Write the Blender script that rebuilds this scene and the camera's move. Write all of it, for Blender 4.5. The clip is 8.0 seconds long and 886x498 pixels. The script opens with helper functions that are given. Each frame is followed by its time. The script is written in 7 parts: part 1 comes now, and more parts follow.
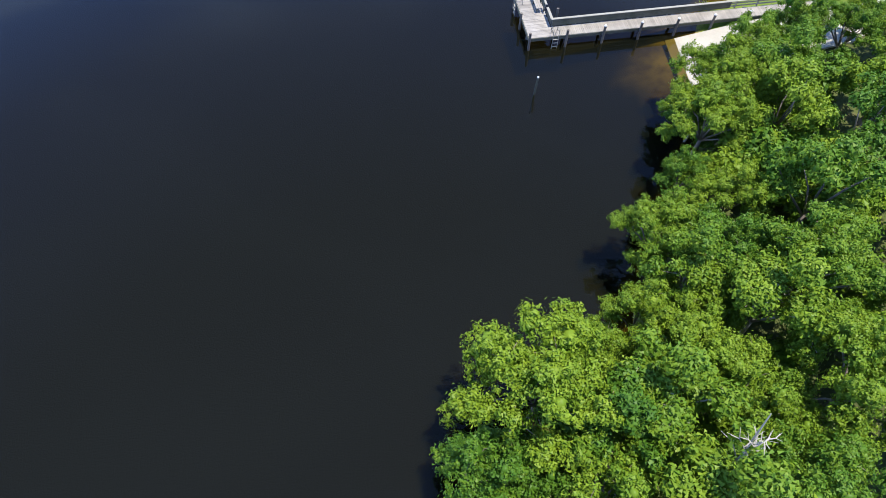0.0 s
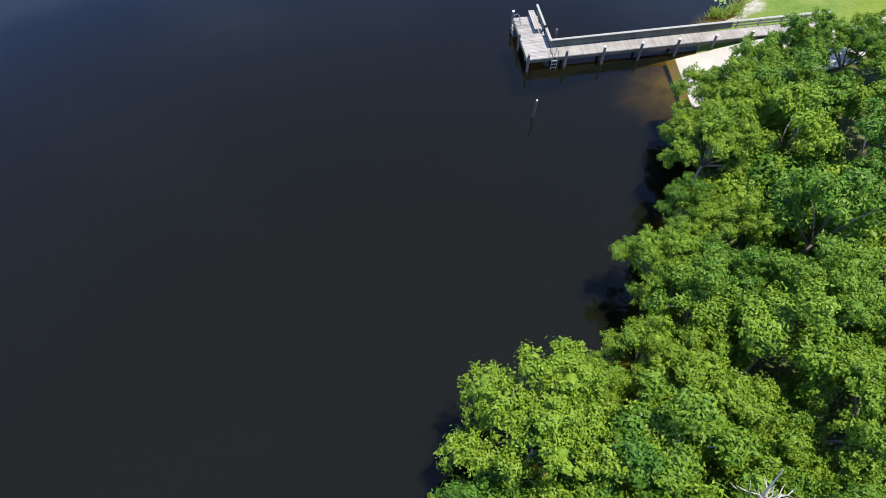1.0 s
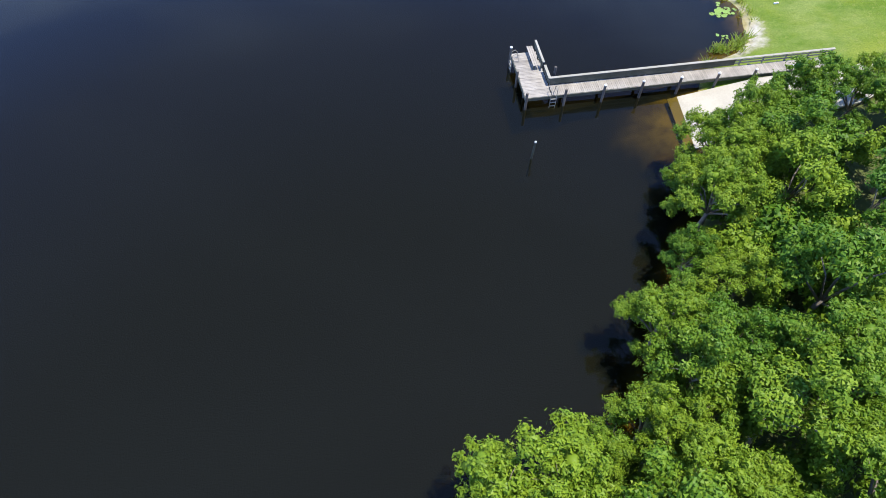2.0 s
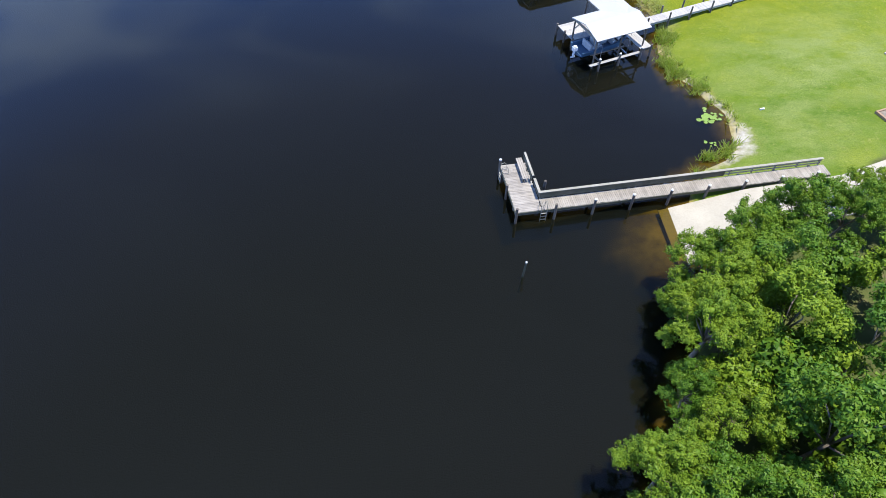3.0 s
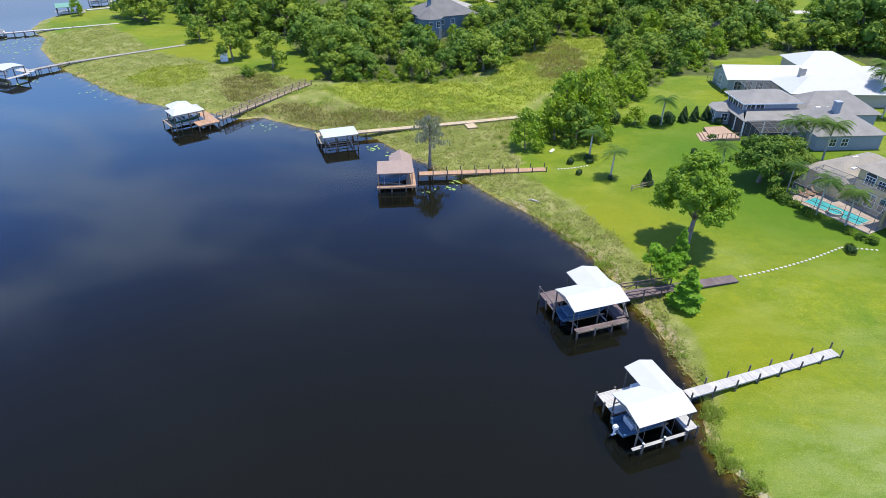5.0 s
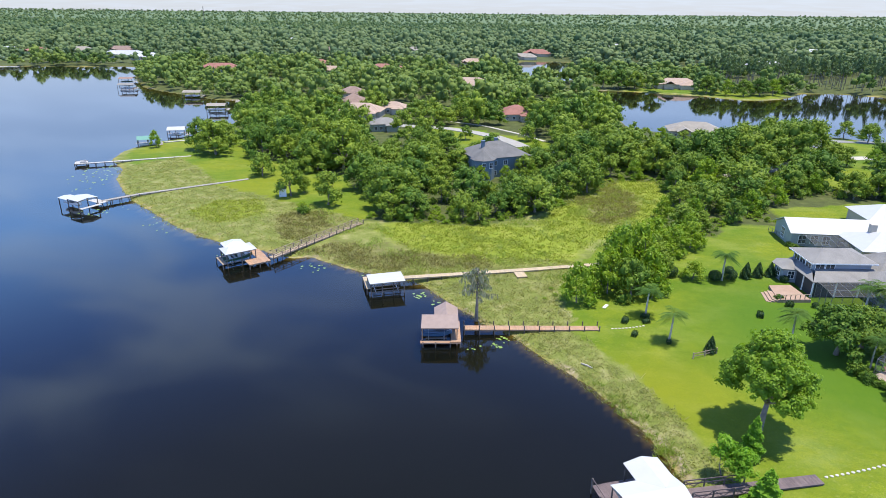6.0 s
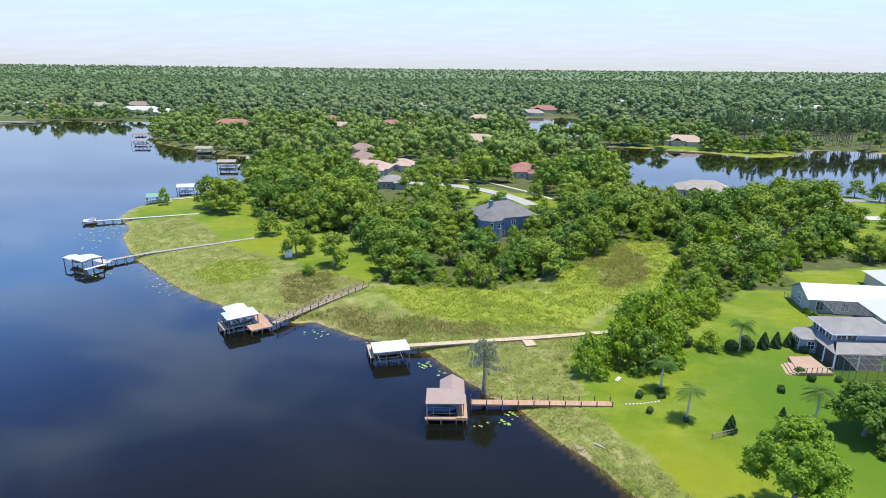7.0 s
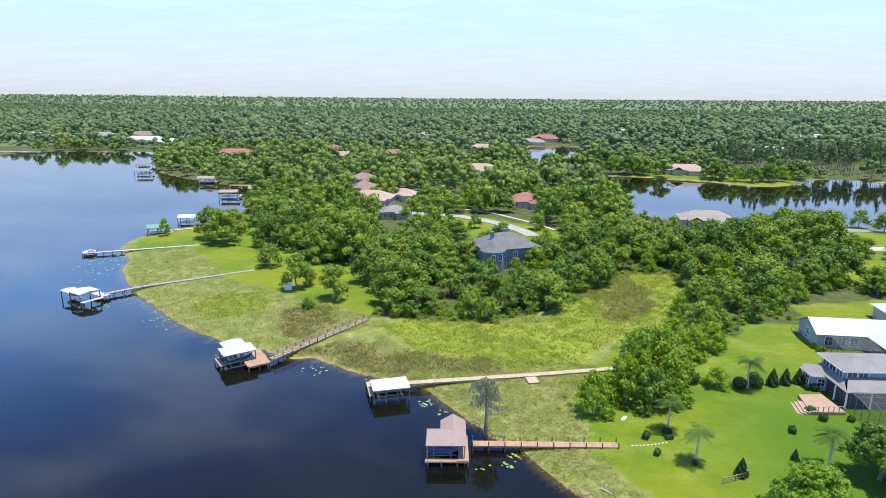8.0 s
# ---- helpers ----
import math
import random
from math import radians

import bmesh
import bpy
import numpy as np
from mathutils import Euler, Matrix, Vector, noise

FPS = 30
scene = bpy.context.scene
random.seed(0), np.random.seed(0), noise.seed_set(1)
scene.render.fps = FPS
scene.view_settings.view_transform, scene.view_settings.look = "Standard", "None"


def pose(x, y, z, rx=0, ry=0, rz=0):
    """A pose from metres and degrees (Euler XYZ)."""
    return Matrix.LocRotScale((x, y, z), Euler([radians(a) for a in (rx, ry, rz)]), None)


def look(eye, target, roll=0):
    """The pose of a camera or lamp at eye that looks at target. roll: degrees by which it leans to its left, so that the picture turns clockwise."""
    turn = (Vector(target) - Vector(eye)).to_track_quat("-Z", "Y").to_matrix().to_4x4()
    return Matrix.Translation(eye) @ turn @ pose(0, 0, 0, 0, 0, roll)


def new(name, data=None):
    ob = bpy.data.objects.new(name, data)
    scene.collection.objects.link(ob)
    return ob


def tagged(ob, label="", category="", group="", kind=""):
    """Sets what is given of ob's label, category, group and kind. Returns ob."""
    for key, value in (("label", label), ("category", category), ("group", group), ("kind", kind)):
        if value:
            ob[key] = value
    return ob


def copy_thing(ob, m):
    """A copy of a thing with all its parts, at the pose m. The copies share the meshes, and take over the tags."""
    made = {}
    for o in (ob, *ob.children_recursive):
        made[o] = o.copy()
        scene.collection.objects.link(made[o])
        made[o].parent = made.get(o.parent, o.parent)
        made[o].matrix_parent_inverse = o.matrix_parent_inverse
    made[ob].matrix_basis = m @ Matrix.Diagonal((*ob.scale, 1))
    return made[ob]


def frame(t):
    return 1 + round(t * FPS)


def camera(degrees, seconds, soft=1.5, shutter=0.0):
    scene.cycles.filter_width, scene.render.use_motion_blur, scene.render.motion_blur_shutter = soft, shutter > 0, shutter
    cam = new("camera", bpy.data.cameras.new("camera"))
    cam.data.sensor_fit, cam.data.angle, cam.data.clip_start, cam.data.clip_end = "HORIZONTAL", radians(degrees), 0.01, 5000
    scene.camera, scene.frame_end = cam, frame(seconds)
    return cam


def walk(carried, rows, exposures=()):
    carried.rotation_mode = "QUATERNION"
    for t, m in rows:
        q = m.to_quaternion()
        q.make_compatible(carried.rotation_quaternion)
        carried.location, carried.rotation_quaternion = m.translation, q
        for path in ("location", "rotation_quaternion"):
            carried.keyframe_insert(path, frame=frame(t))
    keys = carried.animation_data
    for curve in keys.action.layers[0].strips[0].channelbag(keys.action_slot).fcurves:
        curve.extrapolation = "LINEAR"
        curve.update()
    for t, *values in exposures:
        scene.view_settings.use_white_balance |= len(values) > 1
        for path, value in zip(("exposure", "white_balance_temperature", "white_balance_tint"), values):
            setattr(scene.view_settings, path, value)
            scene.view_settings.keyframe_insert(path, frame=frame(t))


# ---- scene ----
cam = camera(71.3, 8.0, 0.85)
PATH = [
    (0, (-1.272, 0.227, 32.427), (-1.232, 1.293, 30.735), 0.3),
    (0.5, (-1.197, 1.051, 32.429), (-1.154, 2.122, 30.74), 0.4),
    (1, (-1.111, 1.944, 32.403), (-1.067, 3.026, 30.722), 0.3),
    (1.2, (-1.068, 2.297, 32.407), (-1.024, 3.384, 30.728), 0.3),
    (2.3, (-0.774, 6.061, 32.645), (-0.715, 7.199, 31.001), 1.0),
    (2.5, (-0.706, 6.95, 32.795), (-0.64, 8.119, 31.173), 1.0),
    (3, (-0.337, 9.236, 34.446), (-0.263, 10.478, 32.88), 0.8),
    (3.5, (0.178, 11.646, 36.401), (0.256, 13.011, 34.941), 0.4),
    (4, (0.457, 14.328, 38.52), (0.53, 15.812, 37.182), 0.4),
    (4.5, (0.624, 17.129, 40.888), (0.639, 18.726, 39.684), 0.4),
    (5.8, (0.306, 25.059, 46.443), (0.117, 26.888, 45.657), 0.5),
    (6, (0.476, 26.345, 47.043), (0.248, 28.197, 46.322), 0.5),
    (6.5, (0.323, 28.643, 48.406), (0.06, 30.528, 47.793), 0.5),
    (7, (0.303, 29.71, 49.019), (0.041, 31.61, 48.451), 0.5),
    (7.5, (0.241, 30.692, 49.434), (-0.024, 32.604, 48.909), 0.4),
    (8, (0.266, 31.601, 49.861), (-0.007, 33.523, 49.378), 0.4),
]
# the clip's camera stops down a little as the bright lawns come into view
EXPOSURES = ((0, 0.56), (2.3, 0.55), (3.5, 0.46), (4.7, 0.4), (5.8, 0.44), (8, 0.5))
walk(cam, [(t, look(eye, target, roll)) for t, eye, target, roll in PATH], EXPOSURES)

# ---------------------------------------------------------------- world, sun, exposure
SUN_EL, SUN_AZ = 78.0, 4.0     # degrees; azimuth counted from +x towards +y
w = bpy.data.worlds.new("sky")
scene.world = w
w.use_nodes = True
nt = w.node_tree
nt.nodes.clear()
wo = nt.nodes.new("ShaderNodeOutputWorld")
bg = nt.nodes.new("ShaderNodeBackground")
sky = nt.nodes.new("ShaderNodeTexSky")
sky.sky_type = "NISHITA"
sky.sun_disc = False
sky.sun_elevation = radians(SUN_EL)
sky.sun_rotation = radians(90.0 - SUN_AZ)
sky.altitude, sky.air_density, sky.dust_density, sky.ozone_density = 0.0, 1.0, 0.6, 1.0
tc = nt.nodes.new("ShaderNodeTexCoord")
sep = nt.nodes.new("ShaderNodeSeparateXYZ")
zmax = nt.nodes.new("ShaderNodeMath"); zmax.operation = "MAXIMUM"; zmax.inputs[1].default_value = 0.0
zadd = nt.nodes.new("ShaderNodeMath"); zadd.operation = "ADD"; zadd.inputs[1].default_value = 0.10
dx = nt.nodes.new("ShaderNodeMath"); dx.operation = "DIVIDE"
dy = nt.nodes.new("ShaderNodeMath"); dy.operation = "DIVIDE"
comb = nt.nodes.new("ShaderNodeCombineXYZ")
cn = nt.nodes.new("ShaderNodeTexNoise")
cn.inputs["Scale"].default_value, cn.inputs["Detail"].default_value, cn.inputs["Roughness"].default_value = 1.7, 4.0, 0.5
cn.inputs["Distortion"].default_value = 0.5
cr = nt.nodes.new("ShaderNodeValToRGB")
cr.color_ramp.elements[0].position, cr.color_ramp.elements[1].position = 0.44, 0.64
cr.color_ramp.elements[1].color = (0.5, 0.5, 0.5, 1)
cmix = nt.nodes.new("ShaderNodeMix"); cmix.data_type = "RGBA"
cmix.inputs[7].default_value = (8.0, 10.8, 15.5, 1)
nt.links.new(tc.outputs["Generated"], sep.inputs[0])
nt.links.new(sep.outputs[2], zmax.inputs[0])
nt.links.new(zmax.outputs[0], zadd.inputs[0])
for d, o in ((dx, 0), (dy, 1)):
    nt.links.new(sep.outputs[o], d.inputs[0])
    nt.links.new(zadd.outputs[0], d.inputs[1])
    nt.links.new(d.outputs[0], comb.inputs[o])
cmap = nt.nodes.new("ShaderNodeMapping")
cmap.inputs["Location"].default_value = (3.7, 0.6, 0.0)
cmap.inputs["Rotation"].default_value, cmap.inputs["Scale"].default_value = (0, 0, 0.35), (1.0, 1.7, 1.0)
nt.links.new(comb.outputs[0], cmap.inputs["Vector"])
nt.links.new(cmap.outputs[0], cn.inputs["Vector"])
nt.links.new(cn.outputs["Fac"], cr.inputs[0])
cz = nt.nodes.new("ShaderNodeMapRange")          # thinner cloud low in the sky
cz.inputs[1].default_value, cz.inputs[2].default_value, cz.inputs[3].default_value, cz.inputs[4].default_value = 0.1, 0.3, 0.08, 1.0
cs = nt.nodes.new("ShaderNodeMath"); cs.operation = "MULTIPLY"
nt.links.new(sep.outputs[2], cz.inputs[0])
nt.links.new(cz.outputs[0], cs.inputs[0])
nt.links.new(cr.outputs[0], cs.inputs[1])
cf = nt.nodes.new("ShaderNodeMapRange")          # and none overhead
cf.inputs[1].default_value, cf.inputs[2].default_value, cf.inputs[3].default_value, cf.inputs[4].default_value = 0.5, 0.62, 1.0, 0.08
ct = nt.nodes.new("ShaderNodeMath"); ct.operation = "MULTIPLY"
nt.links.new(sep.outputs[2], cf.inputs[0])
nt.links.new(cf.outputs[0], ct.inputs[0])
nt.links.new(cs.outputs[0], ct.inputs[1])
nt.links.new(ct.outputs[0], cmix.inputs[0])
hz = nt.nodes.new("ShaderNodeValToRGB")          # pale summer haze, whiter low in the sky
he = hz.color_ramp.elements
he.new(0.22), he.new(0.6), he.new(0.3), he.new(0.7)
for i, (p_, c_) in enumerate(((0.0, (0.37, 0.4, 0.46)), (0.17, (0.35, 0.54, 0.95)), (0.28, (0.32, 0.76, 1.74)), (0.42, (0.12, 0.36, 1.22)), (0.6, (0.066, 0.15, 0.52)), (0.8, (0.045, 0.11, 0.31)))):
    he[i].position, he[i].color = p_, (*c_, 1)
hs = nt.nodes.new("ShaderNodeVectorMath"); hs.operation = "SCALE"; hs.inputs["Scale"].default_value = 11.5
hmix = nt.nodes.new("ShaderNodeMix"); hmix.data_type = "RGBA"
hmix.inputs[0].default_value = 0.8
nt.links.new(sep.outputs[2], hz.inputs[0])
nt.links.new(hz.outputs[0], hs.inputs[0])
nt.links.new(sky.outputs[0], hmix.inputs[6])
nt.links.new(hs.outputs[0], hmix.inputs[7])
nt.links.new(hmix.outputs[2], cmix.inputs[6])
nt.links.new(cmix.outputs[2], bg.inputs[0])
bg.inputs[1].default_value = 0.12
nt.links.new(bg.outputs[0], wo.inputs[0])

sun = new("sun", bpy.data.lights.new("sun", "SUN"))
sun.data.energy, sun.data.angle, sun.data.color = 5.0, radians(0.53), (1.0, 0.94, 0.82)
e, a = radians(SUN_EL), radians(SUN_AZ)
sun.matrix_world = look((0, 0, 0), (-math.cos(e) * math.cos(a), -math.cos(e) * math.sin(a), -math.sin(e)))


# ---------------------------------------------------------------- materials
class Nodes:
    """A small writer of node materials."""

    def __init__(self, name):
        self.m = bpy.data.materials.new(name)
        self.m.use_nodes = True
        self.t = self.m.node_tree
        self.t.nodes.clear()
        self.out = self.t.nodes.new("ShaderNodeOutputMaterial")

    def n(self, kind, **sets):
        node = self.t.nodes.new("ShaderNode" + kind)
        for k, v in sets.items():
            node.inputs[k.replace("_", " ")].default_value = v
        return node

    def l(self, a, b):
        self.t.links.new(a, b)

    def pos(self):
        return self.n("NewGeometry").outputs["Position"]

    def noise(self, scale, detail=4.0, rough=0.55, vec=None, stretch=None):
        v = vec if vec is not None else self.pos()
        if stretch:
            mp = self.n("Mapping")
            mp.inputs["Scale"].default_value = stretch
            self.l(v, mp.inputs["Vector"])
            v = mp.outputs[0]
        t = self.n("TexNoise", Scale=scale, Detail=detail, Roughness=rough)
        self.l(v, t.inputs["Vector"])
        return t.outputs["Fac"]

    def attr(self, name):
        t = self.n("Attribute")
        t.attribute_name = name
        return t.outputs["Fac"]

    def ramp(self, fac, stops):
        r = self.n("ValToRGB")
        e = r.color_ramp.elements
        while len(e) < len(stops):
            e.new(0.5)
        for i, (p, c) in enumerate(stops):
            e[i].position = p
            e[i].color = (*c, 1) if len(c) == 3 else c
        self.l(fac, r.inputs[0])
        return r.outputs[0]

    def mix(self, fac, a, b, kind="MIX"):
        m = self.n("Mix")
        m.data_type = "RGBA"
        m.blend_type = kind
        for sock, v in ((m.inputs[0], fac), (m.inputs[6], a), (m.inputs[7], b)):
            if isinstance(v, (int, float)):
                sock.default_value = v
            elif isinstance(v, tuple):
                sock.default_value = (*v, 1) if len(v) == 3 else v
            else:
                self.l(v, sock)
        return m.outputs[2]

    def math(self, op, a, b=0.0, clamp=False):
        m = self.n("Math")
        m.operation = op
        m.use_clamp = clamp
        for sock, v in ((m.inputs[0], a), (m.inputs[1], b)):
            if isinstance(v, (int, float)):
                sock.default_value = v
            else:
                self.l(v, sock)
        return m.outputs[0]

    def bump(self, height, strength=0.3, distance=0.05):
        b = self.n("Bump", Strength=strength, Distance=distance)
        self.l(height, b.inputs["Height"])
        return b.outputs[0]

    def surface(self, color, rough=0.7, metallic=0.0, bump=None, spec=0.5, **more):
        p = self.n("BsdfPrincipled")
        for key, v in (("Base Color", color), ("Roughness", rough), ("Metallic", metallic), ("Specular IOR Level", spec)):
            if isinstance(v, (int, float)):
                p.inputs[key].default_value = v
            elif isinstance(v, tuple):
                p.inputs[key].default_value = (*v, 1)
            else:
                self.l(v, p.inputs[key])
        for k, v in more.items():
            p.inputs[k.replace("_", " ")].default_value = v
        if bump is not None:
            self.l(bump, p.inputs["Normal"])
        self.l(p.outputs[0], self.out.inputs[0])
        return p


def plain(name, color, rough=0.6, metallic=0.0, grain=3.0, amount=0.25, fine=40.0, spread=0.0):
    """Paint, stone, metal or plastic: mottled at two scales, with fine relief."""
    k = Nodes(name)
    a = k.noise(grain, 5)
    b = k.noise(fine, 3)
    f = k.math("ADD", k.math("MULTIPLY", a, 0.6), k.math("MULTIPLY", b, 0.4))
    lo, hi = tuple(c * (1 - amount) for c in color), tuple(min(1, c * (1 + amount)) for c in color)
    c = k.ramp(f, ((0.3, lo), (0.7, hi)))
    if spread:
        r = k.n("ObjectInfo").outputs["Random"]
        g = k.n("NewGeometry").outputs["Random Per Island"]
        s = k.math("ADD", k.math("MULTIPLY", k.math("ADD", r, g), spread), 1 - spread)
        c = k.mix(1.0, c, s, "MULTIPLY")
    k.surface(c, rough, metallic, k.bump(b, 0.15, 0.01))
    return k.m


def timber(name, color, worn, along=(1.0, 14.0, 14.0)):
    """Sawn boards, each with its own tone, grain and grey weathering."""
    k = Nodes(name)
    co = k.n("TexCoord").outputs["Object"]
    g = k.noise(5.0, 6, 0.6, co, along)
    st = k.noise(0.9, 4, 0.6)
    r = k.n("ObjectInfo").outputs["Random"]
    i = k.n("NewGeometry").outputs["Random Per Island"]
    tone = k.math("FRACT", k.math("ADD", r, i))
    c = k.mix(k.ramp(st, ((0.35, (0, 0, 0)), (0.65, (1, 1, 1)))), color, worn)
    c = k.mix(1.0, c, k.ramp(g, ((0.3, (0.72, 0.72, 0.72)), (0.7, (1.12, 1.12, 1.12)))), "MULTIPLY")
    c = k.mix(1.0, c, k.ramp(tone, ((0.0, (0.84, 0.84, 0.85)), (1.0, (1.1, 1.09, 1.08)))), "MULTIPLY")
    k.surface(c, 0.8, 0.0, k.bump(g, 0.3, 0.01))
    return k.m


def foliage(name, dark, mid, light, glow=0.3, tintspan=0.7, rough=0.5, leafy=0.2):
    """Leaves: tone by leaf, by tree and by patch of crown; light passes through them."""
    k = Nodes(name)
    isl = k.n("NewGeometry").outputs["Random Per Island"]
    obj = k.n("ObjectInfo").outputs["Random"]
    tree = k.math("PINGPONG", k.math("ADD", obj, k.attr("tint")), 1.0)
    patch = k.noise(0.5, 3, 0.65)
    f = k.math("ADD", k.math("MULTIPLY", tree, tintspan * 0.5), k.math("MULTIPLY", patch, 0.35))
    f = k.math("ADD", f, k.math("MULTIPLY", isl, leafy))
    f = k.math("ADD", f, k.math("MULTIPLY", k.noise(1.7, 3, 0.7), 0.42 - leafy))
    c = k.ramp(f, ((0.1, dark), (0.5, mid), (0.95, light)))
    p = k.n("BsdfPrincipled", Roughness=rough)
    p.inputs["Specular IOR Level"].default_value = 0.22
    k.l(c, p.inputs["Base Color"])
    tr = k.n("BsdfTranslucent")
    k.l(k.mix(1.0, c, (1.25, 1.35, 0.6), "MULTIPLY"), tr.inputs[0])
    ms = k.n("MixShader")
    ms.inputs[0].default_value = glow
    k.l(p.outputs[0], ms.inputs[1])
    k.l(tr.outputs[0], ms.inputs[2])
    k.l(ms.outputs[0], k.out.inputs[0])
    return k.m


M = {}
M["leaf_near"] = foliage("leaf_near", (0.02, 0.07, 0.011), (0.074, 0.168, 0.015), (0.215, 0.305, 0.022), 0.18, 0.9, 0.5)
M["leaf_oak"] = foliage("leaf_oak", (0.023, 0.067, 0.01), (0.073, 0.15, 0.016), (0.195, 0.265, 0.023), 0.17, 1.0, 0.6)
M["leaf_lawn_oak"] = foliage("leaf_lawn_oak", (0.05, 0.125, 0.012), (0.175, 0.295, 0.024), (0.34, 0.42, 0.034), 0.38, 0.5)
M["leaf_cypress"] = foliage("leaf_cypress", (0.1, 0.23, 0.022), (0.19, 0.36, 0.03), (0.3, 0.44, 0.04), 0.5, 0.4)
M["leaf_bright"] = foliage("leaf_bright", (0.07, 0.15, 0.012), (0.16, 0.265, 0.016), (0.27, 0.345, 0.022), 0.34)
# leaves of the farther woods: shifted to blue, distance haze put into the colour
M["leaf_far_hazy"] = foliage("leaf_far_hazy", (0.036, 0.08, 0.042), (0.083, 0.145, 0.062), (0.17, 0.225, 0.085), 0.25, 1.0, 0.65)
M["leaf_wood_hazy"] = foliage("leaf_wood_hazy", (0.031, 0.078, 0.026), (0.08, 0.152, 0.036), (0.19, 0.255, 0.05), 0.25, 1.0, 0.65)
M["leaf_dark"] = foliage("leaf_dark", (0.02, 0.05, 0.016), (0.03, 0.07, 0.02), (0.047, 0.095, 0.024), 0.15)
M["leaf_palm"] = foliage("leaf_palm", (0.03, 0.075, 0.012), (0.06, 0.13, 0.02), (0.12, 0.19, 0.03), 0.22, 0.7, 0.8)
M["moss"] = foliage("moss", (0.24, 0.25, 0.18), (0.33, 0.33, 0.25), (0.42, 0.41, 0.32), 0.35)
M["reed"] = foliage("reed", (0.16, 0.26, 0.03), (0.25, 0.34, 0.055), (0.38, 0.37, 0.15), 0.5)
M["marsh_grass"] = foliage("marsh_grass", (0.17, 0.195, 0.05), (0.25, 0.27, 0.08), (0.36, 0.33, 0.16), 0.5)
M["marsh_bright"] = foliage("marsh_bright", (0.165, 0.215, 0.022), (0.23, 0.275, 0.03), (0.31, 0.325, 0.065), 0.5)
M["marsh_brown"] = foliage("marsh_brown", (0.11, 0.11, 0.035), (0.18, 0.165, 0.06), (0.28, 0.24, 0.1), 0.45)
M["lily"] = foliage("lily", (0.16, 0.27, 0.05), (0.24, 0.36, 0.08), (0.34, 0.43, 0.12), 0.15, 0.3, 0.3)
M["bark"] = plain("bark", (0.2, 0.17, 0.14), 0.9, 0, 2.0, 0.45, 18.0)
M["bark_pale"] = plain("bark_pale", (0.42, 0.38, 0.33), 0.9, 0, 2.0, 0.35, 18.0)
M["deck_grey"] = timber("deck_grey", (0.27, 0.25, 0.225), (0.37, 0.345, 0.315))
M["deck_white"] = timber("deck_white", (0.4, 0.39, 0.38), (0.48, 0.47, 0.45))
M["deck_brown"] = timber("deck_brown", (0.12, 0.09, 0.095), (0.17, 0.13, 0.13))
M["deck_orange"] = timber("deck_orange", (0.42, 0.245, 0.145), (0.37, 0.25, 0.17))
M["deck_new"] = timber("deck_new", (0.5, 0.38, 0.23), (0.42, 0.35, 0.25))
M["deck_old"] = timber("deck_old", (0.33, 0.24, 0.16), (0.38, 0.3, 0.22))
M["rail_wood"] = timber("rail_wood", (0.08, 0.09, 0.065), (0.14, 0.14, 0.11))
M["rail_pale"] = timber("rail_pale", (0.3, 0.29, 0.24), (0.36, 0.35, 0.31))
M["pile"] = timber("pile", (0.1, 0.085, 0.075), (0.17, 0.15, 0.13), (14.0, 14.0, 1.0))
M["pile_cap"] = plain("pile_cap", (0.75, 0.75, 0.73), 0.5)
M["roof_white"] = plain("roof_white", (0.43, 0.435, 0.435), 0.35, 0.0, 0.8, 0.06)
M["roof_tan"] = plain("roof_tan", (0.27, 0.205, 0.18), 0.8, 0, 1.2, 0.14, 20)
M["roof_green"] = plain("roof_green", (0.12, 0.27, 0.22), 0.5)
M["metal"] = plain("metal", (0.55, 0.56, 0.57), 0.35, 0.9)
M["hull_white"] = plain("hull_white", (0.72, 0.74, 0.76), 0.25, 0, 1.0, 0.08)
M["hull_blue"] = plain("hull_blue", (0.05, 0.11, 0.19), 0.3, 0, 1.0, 0.15)
M["hull_dark"] = plain("hull_dark", (0.03, 0.08, 0.05), 0.3, 0, 1.0, 0.15)
M["seat_grey"] = plain("seat_grey", (0.4, 0.43, 0.46), 0.7)
M["concrete"] = plain("concrete", (0.4, 0.375, 0.32), 0.9, 0, 0.5, 0.16, 9.0)
M["stone"] = plain("stone", (0.42, 0.4, 0.34), 0.9, 0, 2.0, 0.2, 20.0, 0.1)
M["street"] = plain("street", (0.3, 0.29, 0.27), 0.9, 0, 0.4, 0.15, 8.0)
M["asphalt"] = plain("asphalt", (0.2, 0.2, 0.2), 0.9, 0, 0.5, 0.2, 12.0)
M["pool_water"] = plain("pool_water", (0.1, 0.55, 0.58), 0.08, 0, 0.8, 0.15)
M["pool_paving"] = plain("pool_paving", (0.5, 0.4, 0.34), 0.85, 0, 1.2, 0.14, 16.0, 0.1)
M["paver"] = plain("paver", (0.34, 0.235, 0.175), 0.9, 0, 1.0, 0.18, 14.0, 0.12)
M["white_trim"] = plain("white_trim", (0.78, 0.78, 0.76), 0.5, 0, 1.0, 0.06)
# screen colour with the porch's inner shade painted in
M["screen_shaded"] = plain("screen_shaded", (0.035, 0.037, 0.042), 0.6, 0, 1.0, 0.2, 60)
M["screen_frame"] = plain("screen_frame", (0.16, 0.16, 0.16), 0.5)


